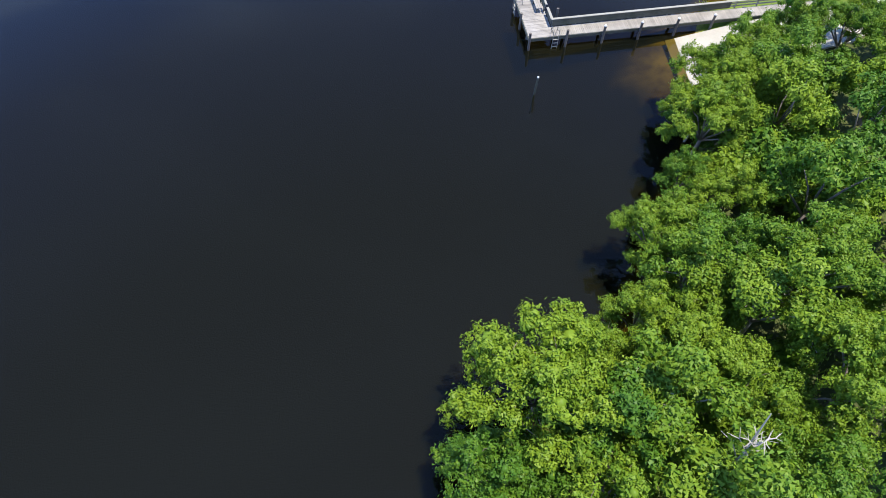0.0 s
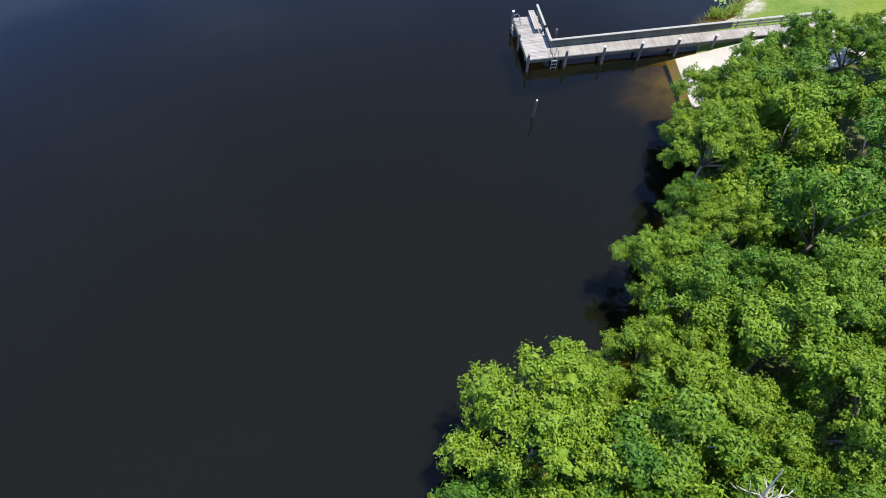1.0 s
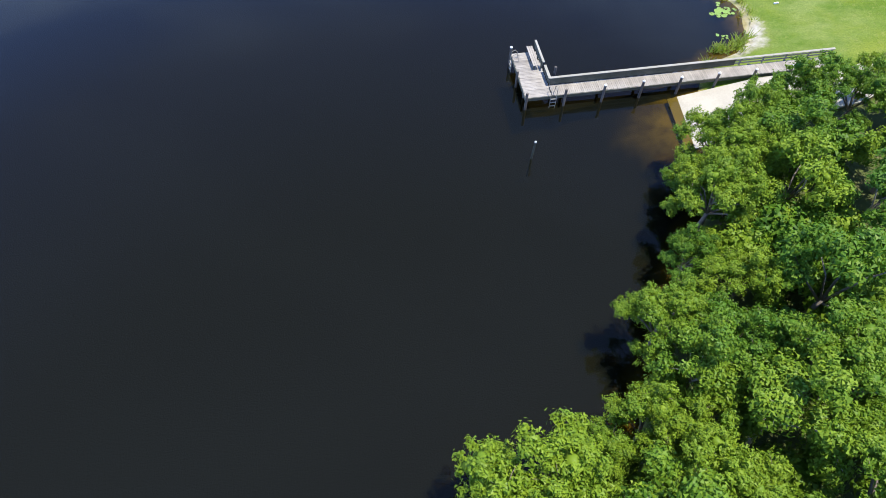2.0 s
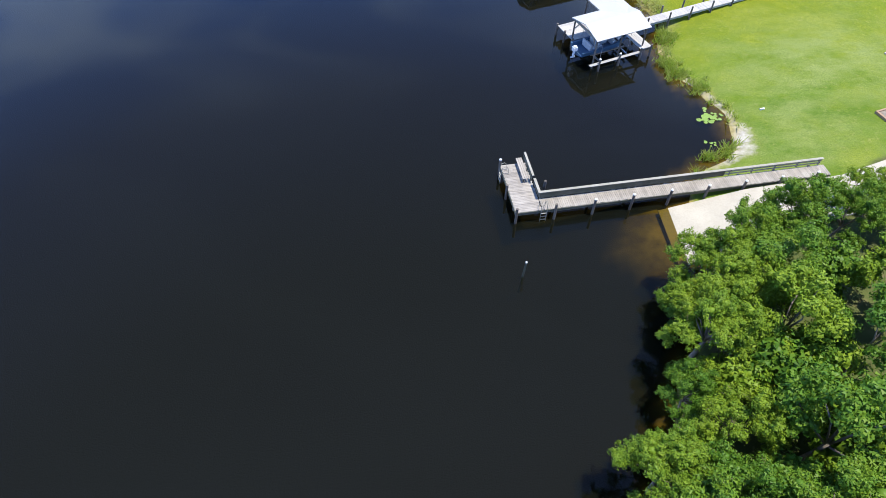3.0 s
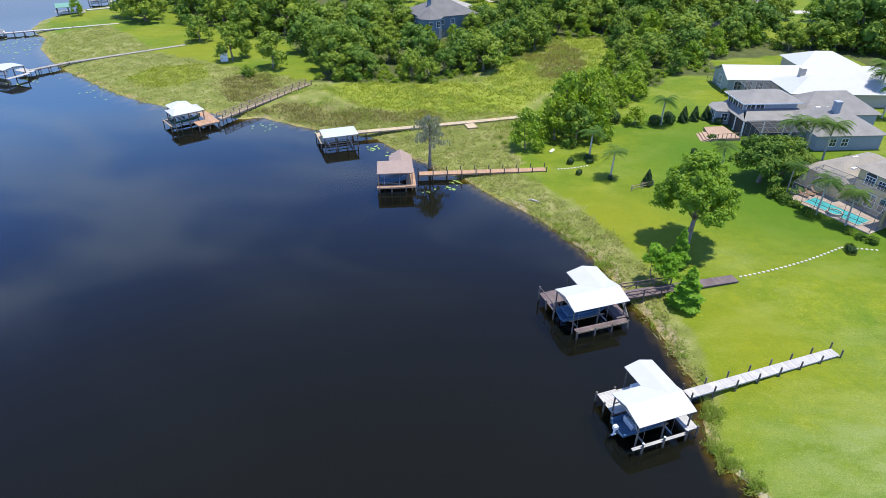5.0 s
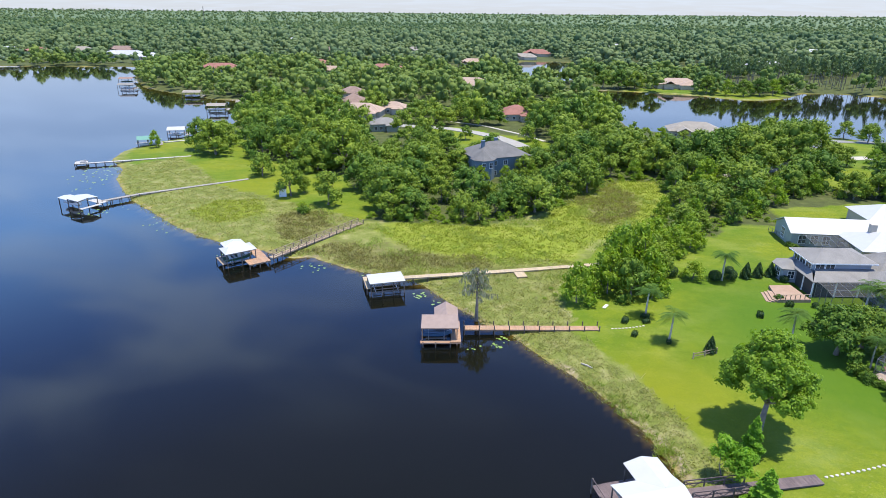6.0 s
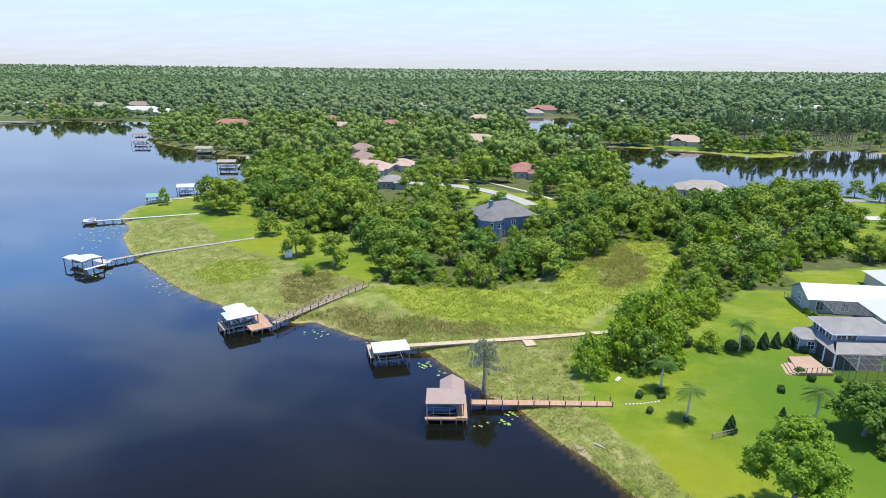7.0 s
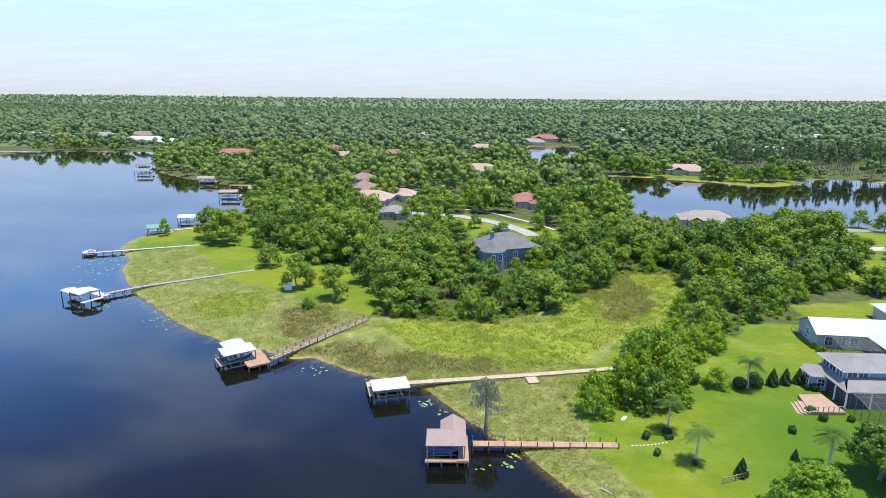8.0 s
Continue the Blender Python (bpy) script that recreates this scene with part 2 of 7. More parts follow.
def shingle(name, color):
    k = Nodes(name)
    a = k.noise(0.5, 4)
    b = k.noise(6.0, 3, 0.6, None, (1, 1, 4))
    i = k.n("NewGeometry").outputs["Random Per Island"]
    c = k.mix(1.0, k.ramp(a, ((0.3, tuple(v * 0.85 for v in color)), (0.7, tuple(v * 1.12 for v in color)))),
              k.ramp(b, ((0.3, (0.8, 0.8, 0.8)), (0.7, (1.1, 1.1, 1.1)))), "MULTIPLY")
    k.surface(c, 0.9, 0, k.bump(b, 0.4, 0.03))
    return k.m


M["shingle_grey"] = shingle("shingle_grey", (0.215, 0.208, 0.2))
M["shingle_dark"] = shingle("shingle_dark", (0.14, 0.138, 0.138))
M["shingle_tan"] = shingle("shingle_tan", (0.27, 0.245, 0.21))
M["shingle_brown"] = shingle("shingle_brown", (0.24, 0.17, 0.145))
M["tile_red"] = shingle("tile_red", (0.27, 0.125, 0.1))
M["tile_pink"] = shingle("tile_pink", (0.37, 0.275, 0.22))
M["wall_blue"] = plain("wall_blue", (0.27, 0.3, 0.34), 0.8, 0, 0.7, 0.08)
M["wall_slate"] = plain("wall_slate", (0.13, 0.18, 0.22), 0.8, 0, 0.7, 0.08)
M["wall_yellow"] = plain("wall_yellow", (0.5, 0.41, 0.23), 0.85, 0, 0.7, 0.08)
M["wall_cream"] = plain("wall_cream", (0.45, 0.4, 0.32), 0.85, 0, 0.7, 0.08)
M["wall_sage"] = plain("wall_sage", (0.3, 0.33, 0.29), 0.85, 0, 0.7, 0.08)


def glassy(name, tint, rough=0.05):
    k = Nodes(name)
    k.surface(tint, rough, 0.0, None, 0.8)
    return k.m


M["window_glass"] = glassy("window_glass", (0.03, 0.04, 0.05))


def mesh_screen():
    k = Nodes("insect_screen")
    t = k.n("BsdfTransparent")
    d = k.n("BsdfDiffuse")
    d.inputs[0].default_value = (0.16, 0.165, 0.17, 1)
    s = k.n("MixShader")
    s.inputs[0].default_value = 0.24
    k.l(t.outputs[0], s.inputs[1])
    k.l(d.outputs[0], s.inputs[2])
    k.l(s.outputs[0], k.out.inputs[0])
    return k.m


M["screen"] = mesh_screen()


def water_material():
    """Tea-brown lake: clear near the surface, a mirror at a low angle."""
    k = Nodes("lake_water")
    tr = k.n("BsdfTransparent")
    tr.inputs[0].default_value = (0.8, 0.7, 0.3, 1)
    body = k.n("BsdfDiffuse")
    body.inputs[0].default_value = (0.0086, 0.0106, 0.0082, 1)
    under = k.n("MixShader")
    under.inputs[0].default_value = 0.42
    k.l(tr.outputs[0], under.inputs[1])
    k.l(body.outputs[0], under.inputs[2])
    gl = k.n("BsdfGlossy", Roughness=0.045)
    gl.inputs[0].default_value = (1, 1, 1, 1)
    h = k.noise(0.55, 3, 0.5, None, (1.0, 0.45, 1.0))
    bp = k.bump(h, 0.007, 0.12)
    k.l(bp, gl.inputs["Normal"])
    fr = k.n("Fresnel", IOR=1.333)
    k.l(bp, fr.inputs["Normal"])
    s = k.n("MixShader")
    k.l(fr.outputs[0], s.inputs[0])
    k.l(under.outputs[0], s.inputs[1])
    k.l(gl.outputs[0], s.inputs[2])
    k.l(s.outputs[0], k.out.inputs[0])
    return k.m


M["water"] = water_material()


def ground_material():
    """Lawn, marsh, leaf litter, shore dirt and lake bed, by the masks of the ground sheet."""
    k = Nodes("ground_cover")
    big = k.noise(0.035, 3, 0.5)
    mid = k.noise(0.35, 4, 0.6)
    streak = k.noise(0.5, 3, 0.5, None, (0.25, 1.6, 1.0))
    fine = k.noise(9.0, 4, 0.7)
    lawn = k.ramp(big, ((0.34, (0.07, 0.14, 0.008)), (0.5, (0.114, 0.17, 0.009)), (0.66, (0.168, 0.198, 0.01))))
    lawn = k.mix(1.0, lawn, k.ramp(streak, ((0.3, (0.86, 0.9, 0.86)), (0.7, (1.1, 1.08, 1.1)))), "MULTIPLY")
    blot = k.noise(0.16, 5, 0.6)
    lawn = k.mix(k.ramp(blot, ((0.48, (0, 0, 0)), (0.66, (0.6, 0.6, 0.6)))), lawn, (0.19, 0.225, 0.012))
    lawn = k.mix(k.ramp(k.noise(0.9, 4, 0.65), ((0.4, (0.35, 0.35, 0.35)), (0.6, (0, 0, 0)))), lawn, (0.07, 0.135, 0.008))
    lawn = k.mix(k.ramp(k.noise(0.1, 5, 0.62, None, (1.0, 1.7, 1.0)), ((0.5, (0, 0, 0)), (0.68, (0.62, 0.62, 0.62)))), lawn, (0.19, 0.23, 0.04))
    lawn = k.mix(k.ramp(k.noise(2.2, 4, 0.7), ((0.56, (0, 0, 0)), (0.72, (0.4, 0.4, 0.4)))), lawn, (0.27, 0.27, 0.09))
    lawn = k.mix(k.math("MULTIPLY", k.attr("dry"), k.ramp(k.noise(0.33, 5, 0.65, None, (0.8, 1.5, 1.0)), ((0.36, (0.2, 0.2, 0.2)), (0.62, (1.3, 1.3, 1.3)))), True), lawn, (0.175, 0.225, 0.062))
    lawn = k.mix(k.math("MULTIPLY", k.attr("lush"), 0.85), lawn, (0.055, 0.13, 0.006))
    lawn = k.mix(k.math("MULTIPLY", k.attr("gold"), 0.7), lawn, (0.185, 0.2, 0.008))
    lawn = k.mix(1.0, lawn, k.ramp(fine, ((0.3, (0.66, 0.7, 0.66)), (0.7, (1.28, 1.22, 1.28)))), "MULTIPLY")
    marsh = k.ramp(mid, ((0.28, (0.12, 0.135, 0.035)), (0.44, (0.155, 0.185, 0.038)), (0.58, (0.21, 0.225, 0.065)), (0.74, (0.31, 0.285, 0.14))))
    marsh = k.mix(1.0, marsh, k.ramp(fine, ((0.3, (0.6, 0.62, 0.6)), (0.7, (1.2, 1.2, 1.2)))), "MULTIPLY")
    green = k.ramp(mid, ((0.3, (0.16, 0.205, 0.022)), (0.5, (0.21, 0.255, 0.028)), (0.72, (0.27, 0.285, 0.06))))
    green = k.mix(1.0, green, k.ramp(fine, ((0.3, (0.66, 0.68, 0.66)), (0.7, (1.2, 1.2, 1.2)))), "MULTIPLY")
    rush = k.ramp(k.noise(0.7, 5, 0.65), ((0.32, (0.09, 0.09, 0.03)), (0.5, (0.15, 0.145, 0.05)), (0.66, (0.21, 0.21, 0.07))))
    litter = k.ramp(mid, ((0.3, (0.05, 0.06, 0.02)), (0.6, (0.08, 0.1, 0.03)), (0.8, (0.16, 0.12, 0.07))))
    dirt = k.ramp(k.noise(1.6, 5, 0.65), ((0.3, (0.15, 0.12, 0.07)), (0.52, (0.25, 0.21, 0.13)), (0.7, (0.34, 0.3, 0.2))))
    dirt = k.mix(k.attr("gravel"), dirt, k.ramp(k.noise(2.4, 5, 0.7), ((0.3, (0.25, 0.235, 0.2)), (0.55, (0.4, 0.385, 0.345)), (0.75, (0.52, 0.5, 0.46)))))
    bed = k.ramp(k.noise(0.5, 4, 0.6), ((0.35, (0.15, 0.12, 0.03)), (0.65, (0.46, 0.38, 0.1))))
    # bed colour darkens outwards, standing in for light lost in deeper water
    bed = k.mix(k.attr("depth_shade"), bed, (0.0078, 0.0078, 0.0055))
    wob = k.math("MULTIPLY", k.math("SUBTRACT", k.noise(0.8, 4, 0.65), 0.5), 1.1)

    def edge(name, w=0.12):
        v = k.math("ADD", k.attr(name), wob)
        return k.ramp(v, ((0.5 - w, (0, 0, 0)), (0.5 + w, (1, 1, 1))))
    c = k.mix(edge("marsh", 0.22), lawn, marsh)
    c = k.mix(edge("green", 0.2), c, green)
    c = k.mix(k.math("MULTIPLY", edge("rush", 0.22), k.ramp(k.noise(0.3, 4, 0.6), ((0.36, (0.15, 0.15, 0.15)), (0.58, (1, 1, 1))))), c, rush)
    c = k.mix(edge("wood", 0.25), c, litter)
    c = k.mix(edge("bare", 0.2), c, dirt)
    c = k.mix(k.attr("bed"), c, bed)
    p = k.surface(c, 0.95, 0, k.bump(fine, 0.5, 0.05), 0.2)
    return k.m


M["ground"] = ground_material()


# ---------------------------------------------------------------- builders
class Geo:
    """Vertices and faces of one mesh, in the space of its thing."""

    def __init__(self):
        self.v, self.f = [], []

    def add(self, pts, faces):
        o = len(self.v)
        self.v += [tuple(p) for p in pts]
        self.f += [tuple(o + i for i in f) for f in faces]
        return self

    def box(self, c, s, m=None):
        x, y, z = (v / 2 for v in s)
        p = [Vector((c[0] + i * x, c[1] + j * y, c[2] + k * z)) for i in (-1, 1) for j in (-1, 1) for k in (-1, 1)]
        if m is not None:
            p = [m @ q for q in p]
        return self.add(p, ((0, 1, 3, 2), (4, 6, 7, 5), (0, 4, 5, 1), (2, 3, 7, 6), (0, 2, 6, 4), (1, 5, 7, 3)))

    def beam(self, p, q, w, h):
        """A bar of section w by h from p to q."""
        p, q = Vector(p), Vector(q)
        d = (q - p).normalized()
        up = Vector((0, 0, 1)) if abs(d.z) < 0.95 else Vector((0, 1, 0))
        s = d.cross(up).normalized() * (w / 2)
        u = s.cross(d).normalized() * (h / 2)
        pts = [b + i * s + j * u for b in (p, q) for i, j in ((-1, -1), (1, -1), (1, 1), (-1, 1))]
        return self.add(pts, ((0, 3, 2, 1), (4, 5, 6, 7), (0, 1, 5, 4), (1, 2, 6, 5), (2, 3, 7, 6), (3, 0, 4, 7)))

    def tube(self, path, radii, n=8):
        path = [Vector(p) for p in path]
        rings = []
        for i, p in enumerate(path):
            d = (path[min(i + 1, len(path) - 1)] - path[max(i - 1, 0)]).normalized()
            up = Vector((0, 0, 1)) if abs(d.z) < 0.9 else Vector((1, 0, 0))
            s = d.cross(up).normalized()
            u = s.cross(d)
            r = radii[i] if isinstance(radii, (list, tuple)) else radii
            rings.append([p + r * (math.cos(t) * s + math.sin(t) * u) for t in (2 * math.pi * j / n for j in range(n))])
        pts = [q for r in rings for q in r]
        fs = [(i * n + j, i * n + (j + 1) % n, (i + 1) * n + (j + 1) % n, (i + 1) * n + j) for i in range(len(path) - 1) for j in range(n)]
        fs += [tuple(range(n))[::-1], tuple((len(path) - 1) * n + j for j in range(n))]
        return self.add(pts, fs)

    def slab(self, outline, z0, z1):
        """A flat outline (counter-clockwise) as a solid from z0 to z1."""
        n = len(outline)
        pts = [(*p[:2], z0) for p in outline] + [(*p[:2], z1) for p in outline]
        fs = [tuple(range(n))[::-1], tuple(range(n, 2 * n))] + [(i, (i + 1) % n, n + (i + 1) % n, n + i) for i in range(n)]
        return self.add(pts, fs)

    def sheet(self, pts, thick):
        """A plane polygon with thickness, laid under its points."""
        a, b, c = (Vector(p) for p in pts[:3])
        nn = (b - a).cross(c - a).normalized()
        if nn.z < 0:
            nn = -nn
        n = len(pts)
        allp = [Vector(p) for p in pts] + [Vector(p) - nn * thick for p in pts]
        fs = [tuple(range(n)), tuple(range(n, 2 * n))[::-1]] + [(i, n + i, n + (i + 1) % n, (i + 1) % n) for i in range(n)]
        return self.add(allp, fs)

    def mesh(self, name, smooth=False):
        me = bpy.data.meshes.new(name)
        me.from_pydata(self.v, [], self.f)
        me.validate()
        bm = bmesh.new()
        bm.from_mesh(me)
        bmesh.ops.recalc_face_normals(bm, faces=bm.faces)
        bm.to_mesh(me)
        bm.free()
        if smooth:
            me.shade_smooth()
        return me


def part(name, geo, material, parent=None, label="", smooth=False):
    me = geo.mesh(name, smooth) if isinstance(geo, Geo) else geo
    if not me.materials:
        me.materials.append(M[material] if isinstance(material, str) else material)
    ob = new(name, me)
    if parent is not None:
        ob.parent = parent
    if label:
        ob["label"] = label
    return ob


def thing(name, m, label, category, group=""):
    ob = new(name)
    ob.empty_display_size = 0.3
    ob.matrix_world = m
    return tagged(ob, label, category, group)


def array_mesh(name, verts, quads, material, tint=None, flat=False):
    """A mesh of quads or triangles from number arrays."""
    me = bpy.data.meshes.new(name)
    quads = np.asarray(quads)
    nv, nf, k = len(verts), len(quads), quads.shape[1]
    me.vertices.add(nv)
    me.vertices.foreach_set("co", np.asarray(verts, np.float32).ravel())
    me.loops.add(nf * k)
    me.loops.foreach_set("vertex_index", np.asarray(quads, np.int32).ravel())
    me.polygons.add(nf)
    me.polygons.foreach_set("loop_start", np.arange(0, nf * k, k, dtype=np.int32))
    if tint is not None:
        at = me.attributes.new("tint", "FLOAT", "POINT")
        at.data.foreach_set("value", np.asarray(tint, np.float32))
    me.update(calc_edges=True)
    if flat:
        me.shade_flat()
    me.materials.append(M[material])
    return me


def unit(v):
    return v / np.maximum(np.linalg.norm(v, axis=-1, keepdims=True), 1e-6)


def leaf_quads(c, n, length, width, rng, fold=0.15):
    """One folded leaf at each centre c, facing n."""
    t = unit(np.cross(n, rng.normal(size=c.shape)))
    b = np.cross(n, t)
    L = (length * rng.uniform(0.7, 1.3, len(c)))[:, None]
    W = (width * rng.uniform(0.7, 1.3, len(c)))[:, None]
    v = np.stack([c - t * L / 2, c - b * W / 2 + n * W * fold, c + t * L / 2, c + b * W / 2 + n * W * fold], 1)
    q = np.arange(len(c) * 4).reshape(-1, 4)
    return v.reshape(-1, 3), q


def leaf_tris(c, n, length, width, rng, fold=0.2):
    """One pointed leaf at each centre c, facing n."""
    t = unit(np.cross(n, rng.normal(size=c.shape)))
    b = np.cross(n, t)
    L = (length * rng.uniform(0.6, 1.35, len(c)))[:, None]
    W = (width * rng.uniform(0.7, 1.3, len(c)))[:, None]
    v = np.stack([c - t * L * 0.4 - b * W / 2, c - t * L * 0.4 + b * W / 2, c + t * L * 0.6 - n * L * fold], 1)
    return v.reshape(-1, 3), np.arange(len(c) * 3).reshape(-1, 3)


# ---------------------------------------------------------------- the plan: shores, clearings, ground height
SHORE_SOUTH = [(-4, -4), (1.4, 5.6), (5.2, 9.9), (9.9, 14.3), (11.0, 16.6), (12.9, 20.2), (15.2, 25.2), (18.2, 29.6), (20.0, 34.0), (20.0, 39.5), (21.2, 42.3),
               (22.8, 44.1), (24.3, 44.7), (26, 46.5), (26.6, 48.5), (26.3, 51), (25, 54), (23.5, 55.7), (22.8, 58), (22.8, 60.5),
               (23.8, 62.3), (24.6, 64.5), (23.8, 67), (23.1, 70), (22.4, 74), (21.3, 77.5), (20.3, 81), (18.1, 88), (15.1, 93.7)]
SHORE_MID = [(10.9, 99.8), (7, 104), (4, 107.3), (0.7, 112), (-2.8, 114), (-7.5, 119), (-11.8, 123.5), (-15.5, 128), (-18, 130), (-23, 131.5),
             (-29, 133), (-34.5, 135.5), (-40, 138.5), (-44, 137.5), (-51, 140.5), (-60.5, 143), (-68.5, 147), (-76, 151.5), (-82.5, 156.5),
             (-90.4, 163), (-99.5, 170), (-108.7, 180), (-117, 190), (-121, 200), (-133, 212), (-137, 224), (-137, 240), (-128, 250),
             (-123, 262), (-124, 284), (-129, 301), (-137, 316)]
SHORE_FAR = [(-135, 335), (-150, 354), (-167, 355), (-186, 367), (-205, 377), (-236, 398), (-268, 440), (-312, 510), (-322, 532), (-340, 538),
             (-365, 525), (-395, 528), (-415, 505), (-428, 485), (-560, 430), (-720, 250), (-680, 0), (-420, -260), (-120, -220), (-40, -90), (-12, -25)]
LAKE = np.array(SHORE_SOUTH + SHORE_MID + SHORE_FAR, float)
POND = np.array([(44, 440), (56, 439), (74, 435), (90, 427), (106, 424), (116, 414), (127, 407), (140, 410), (152, 416), (164, 432), (175, 446), (197, 450), (214, 438), (245, 425),
                 (300, 380), (300, 300), (200, 285), (140, 287), (130, 296), (81, 288), (58, 296), (47, 306), (44, 350), (40, 390), (30, 402), (22, 420), (24, 440), (34, 436)], float)
POND_FAR = np.array([(-5, 660), (50, 660), (40, 510), (9, 466), (-1, 500)], float)


def inside(poly, x, y):
    r = np.zeros(x.shape, bool)
    px, py = poly[:, 0], poly[:, 1]
    qx, qy = np.roll(px, -1), np.roll(py, -1)
    for a, b, c, d in zip(px, py, qx, qy):
        r ^= ((b > y) != (d > y)) & (x < (c - a) * (y - b) / (d - b + 1e-12) + a)
    return r


def away(poly, x, y):
    """Distance to the polygon's edge."""
    best = np.full(x.shape, 1e9)
    for (a, b), (c, d) in zip(poly, np.roll(poly, -1, 0)):
        ux, uy = c - a, d - b
        t = np.clip(((x - a) * ux + (y - b) * uy) / (ux * ux + uy * uy + 1e-12), 0, 1)
        best = np.minimum(best, np.hypot(x - a - t * ux, y - b - t * uy))
    return best


def wave(x, y):
    """Smooth unevenness, about -1 to 1."""
    return (np.sin(x * 0.61 + 1.3 * np.sin(y * 0.37)) + np.sin(y * 0.53 + 1.7 * np.sin(x * 0.29 + 1)) + np.sin((x + y) * 0.23 + 2)) / 3


def dryness(x, y):
    """Distance to the nearest water's edge: above zero on land."""
    d = None
    for p in (LAKE, POND, POND_FAR):
        s = np.where(inside(p, x, y), -1.0, 1.0) * away(p, x, y)
        d = s if d is None else np.minimum(d, s)
    return d


def height_of(x, y, d=None):
    x, y = np.asarray(x, float), np.asarray(y, float)
    d = dryness(x, y) if d is None else d
    d = d + 0.35 * wave(x * 2.1, y * 2.1)
    land = 0.02 + 0.75 * (1 - np.exp(-np.maximum(d, 0) / 4.0)) + 0.004 * np.clip(d, 0, 150) + 0.03 * wave(x, y)
    bed = np.maximum(-2.4, 0.22 * d)
    far = np.hypot(x, y - 30)
    return np.where(d > 0, land, bed) + 20.0 * np.clip((far - 1500) / 3300, 0, 1.2) ** 1.2


def gz(x, y):
    return float(height_of(np.array([x]), np.array([y]))[0])


OPEN_SOUTH = np.array([(-60, 130), (-35.5, 161), (-26, 160.5), (-9, 160), (5, 170), (18, 186), (22, 196), (30, 205), (40, 207), (41, 187), (33, 172),
                       (34, 157), (44, 160), (49, 170), (61, 171), (64, 184), (100, 195), (112, 60), (60, 46), (38, 44.5), (31, 40), (17, 36), (-20, 80)], float)
OPEN_NORTH = np.array([(-60, 130), (-35.5, 161), (-33, 175), (-44, 188), (-51, 200), (-60, 205), (-68, 212), (-86, 218), (-92, 230), (-110, 262),
                       (-125, 285), (-160, 260), (-150, 190)], float)
OPEN_STREET = np.array([(-45, 270), (-45, 286), (-30, 290), (-16, 282), (-4, 272), (12, 262), (14, 246), (8, 230), (-2, 226), (-16, 236), (-26, 252)], float)
OPEN_ROAD = np.array([(74, 212), (80, 230), (98, 246), (96, 258), (125, 290), (160, 285), (140, 235), (95, 205)], float)
OPEN_BANK = np.array([(60, 436), (76, 452), (95, 452), (124, 452), (140, 432), (160, 438), (152, 412), (127, 404), (104, 420), (88, 424)], float)
PINES = np.array([(128, 445), (165, 452), (190, 460), (260, 440), (300, 470), (300, 540), (130, 520)], float)
MARSH_SOUTH = np.array([(-48, 134), (-42.4, 145.8), (-35.5, 161), (-26, 161), (-9, 160), (5, 170), (18, 186), (22, 196), (40, 207), (41, 187), (33, 170), (17.5, 149),
                        (12, 137), (8.5, 128), (9.5, 121), (11, 117), (4, 108), (-14, 120)], float)
MARSH_NORTH = np.array([(-123, 200), (-112, 217), (-98, 203), (-80.6, 184), (-57, 172), (-43, 165), (-35.5, 161), (-44, 140), (-62, 141), (-92, 160)], float)


GREENS = [np.array(p, float) for p in (
    [(-31.5, 155.7), (-26, 161), (-9, 161), (0.4, 162), (10, 158.3), (17.5, 156), (12.2, 141.5), (-2.4, 138), (-13, 140), (-23.4, 146.7)],
    [(8, 172), (14, 192), (20.7, 207), (40, 207), (41, 187), (33, 172), (26, 160), (15, 152), (5, 162)],
    [(-78.4, 162.5), (-75.3, 171.8), (-65.4, 173.4), (-59.6, 163.5), (-64.5, 156.1), (-72.4, 155.5)])]
RUSHES = [np.array(p, float) for p in (
    [(-43.3, 139.2), (-37.9, 147.4), (-26, 147.8), (-14.3, 141.5), (-3, 138.5), (-5.4, 135), (-20.4, 132.5), (-31.6, 135.5)],
    [(-58.5, 157.8), (-51.2, 168), (-37.5, 160.5), (-44.8, 146.3)],
    [(16.8, 181.2), (22, 196), (28, 203), (33.7, 188.6), (29, 174), (23.8, 164.6), (17.5, 166)])]


def blend_in(polys, x, y, soft=3.0):
    """1 well inside one of the outlines, 0 outside."""
    v = np.zeros(x.shape)
    for p in polys:
        v = np.maximum(v, np.clip(0.5 + np.where(inside(p, x, y), 1, -1) * away(p, x, y) / (2 * soft), 0, 1))
    return v


# ---------------------------------------------------------------- ground and water
def steps(*runs):
    out = [runs[0][0]]
    for a, b, s in runs:
        n = max(1, round((b - a) / s))
        out += list(np.linspace(a, b, n + 1)[1:])
    return np.array(out)


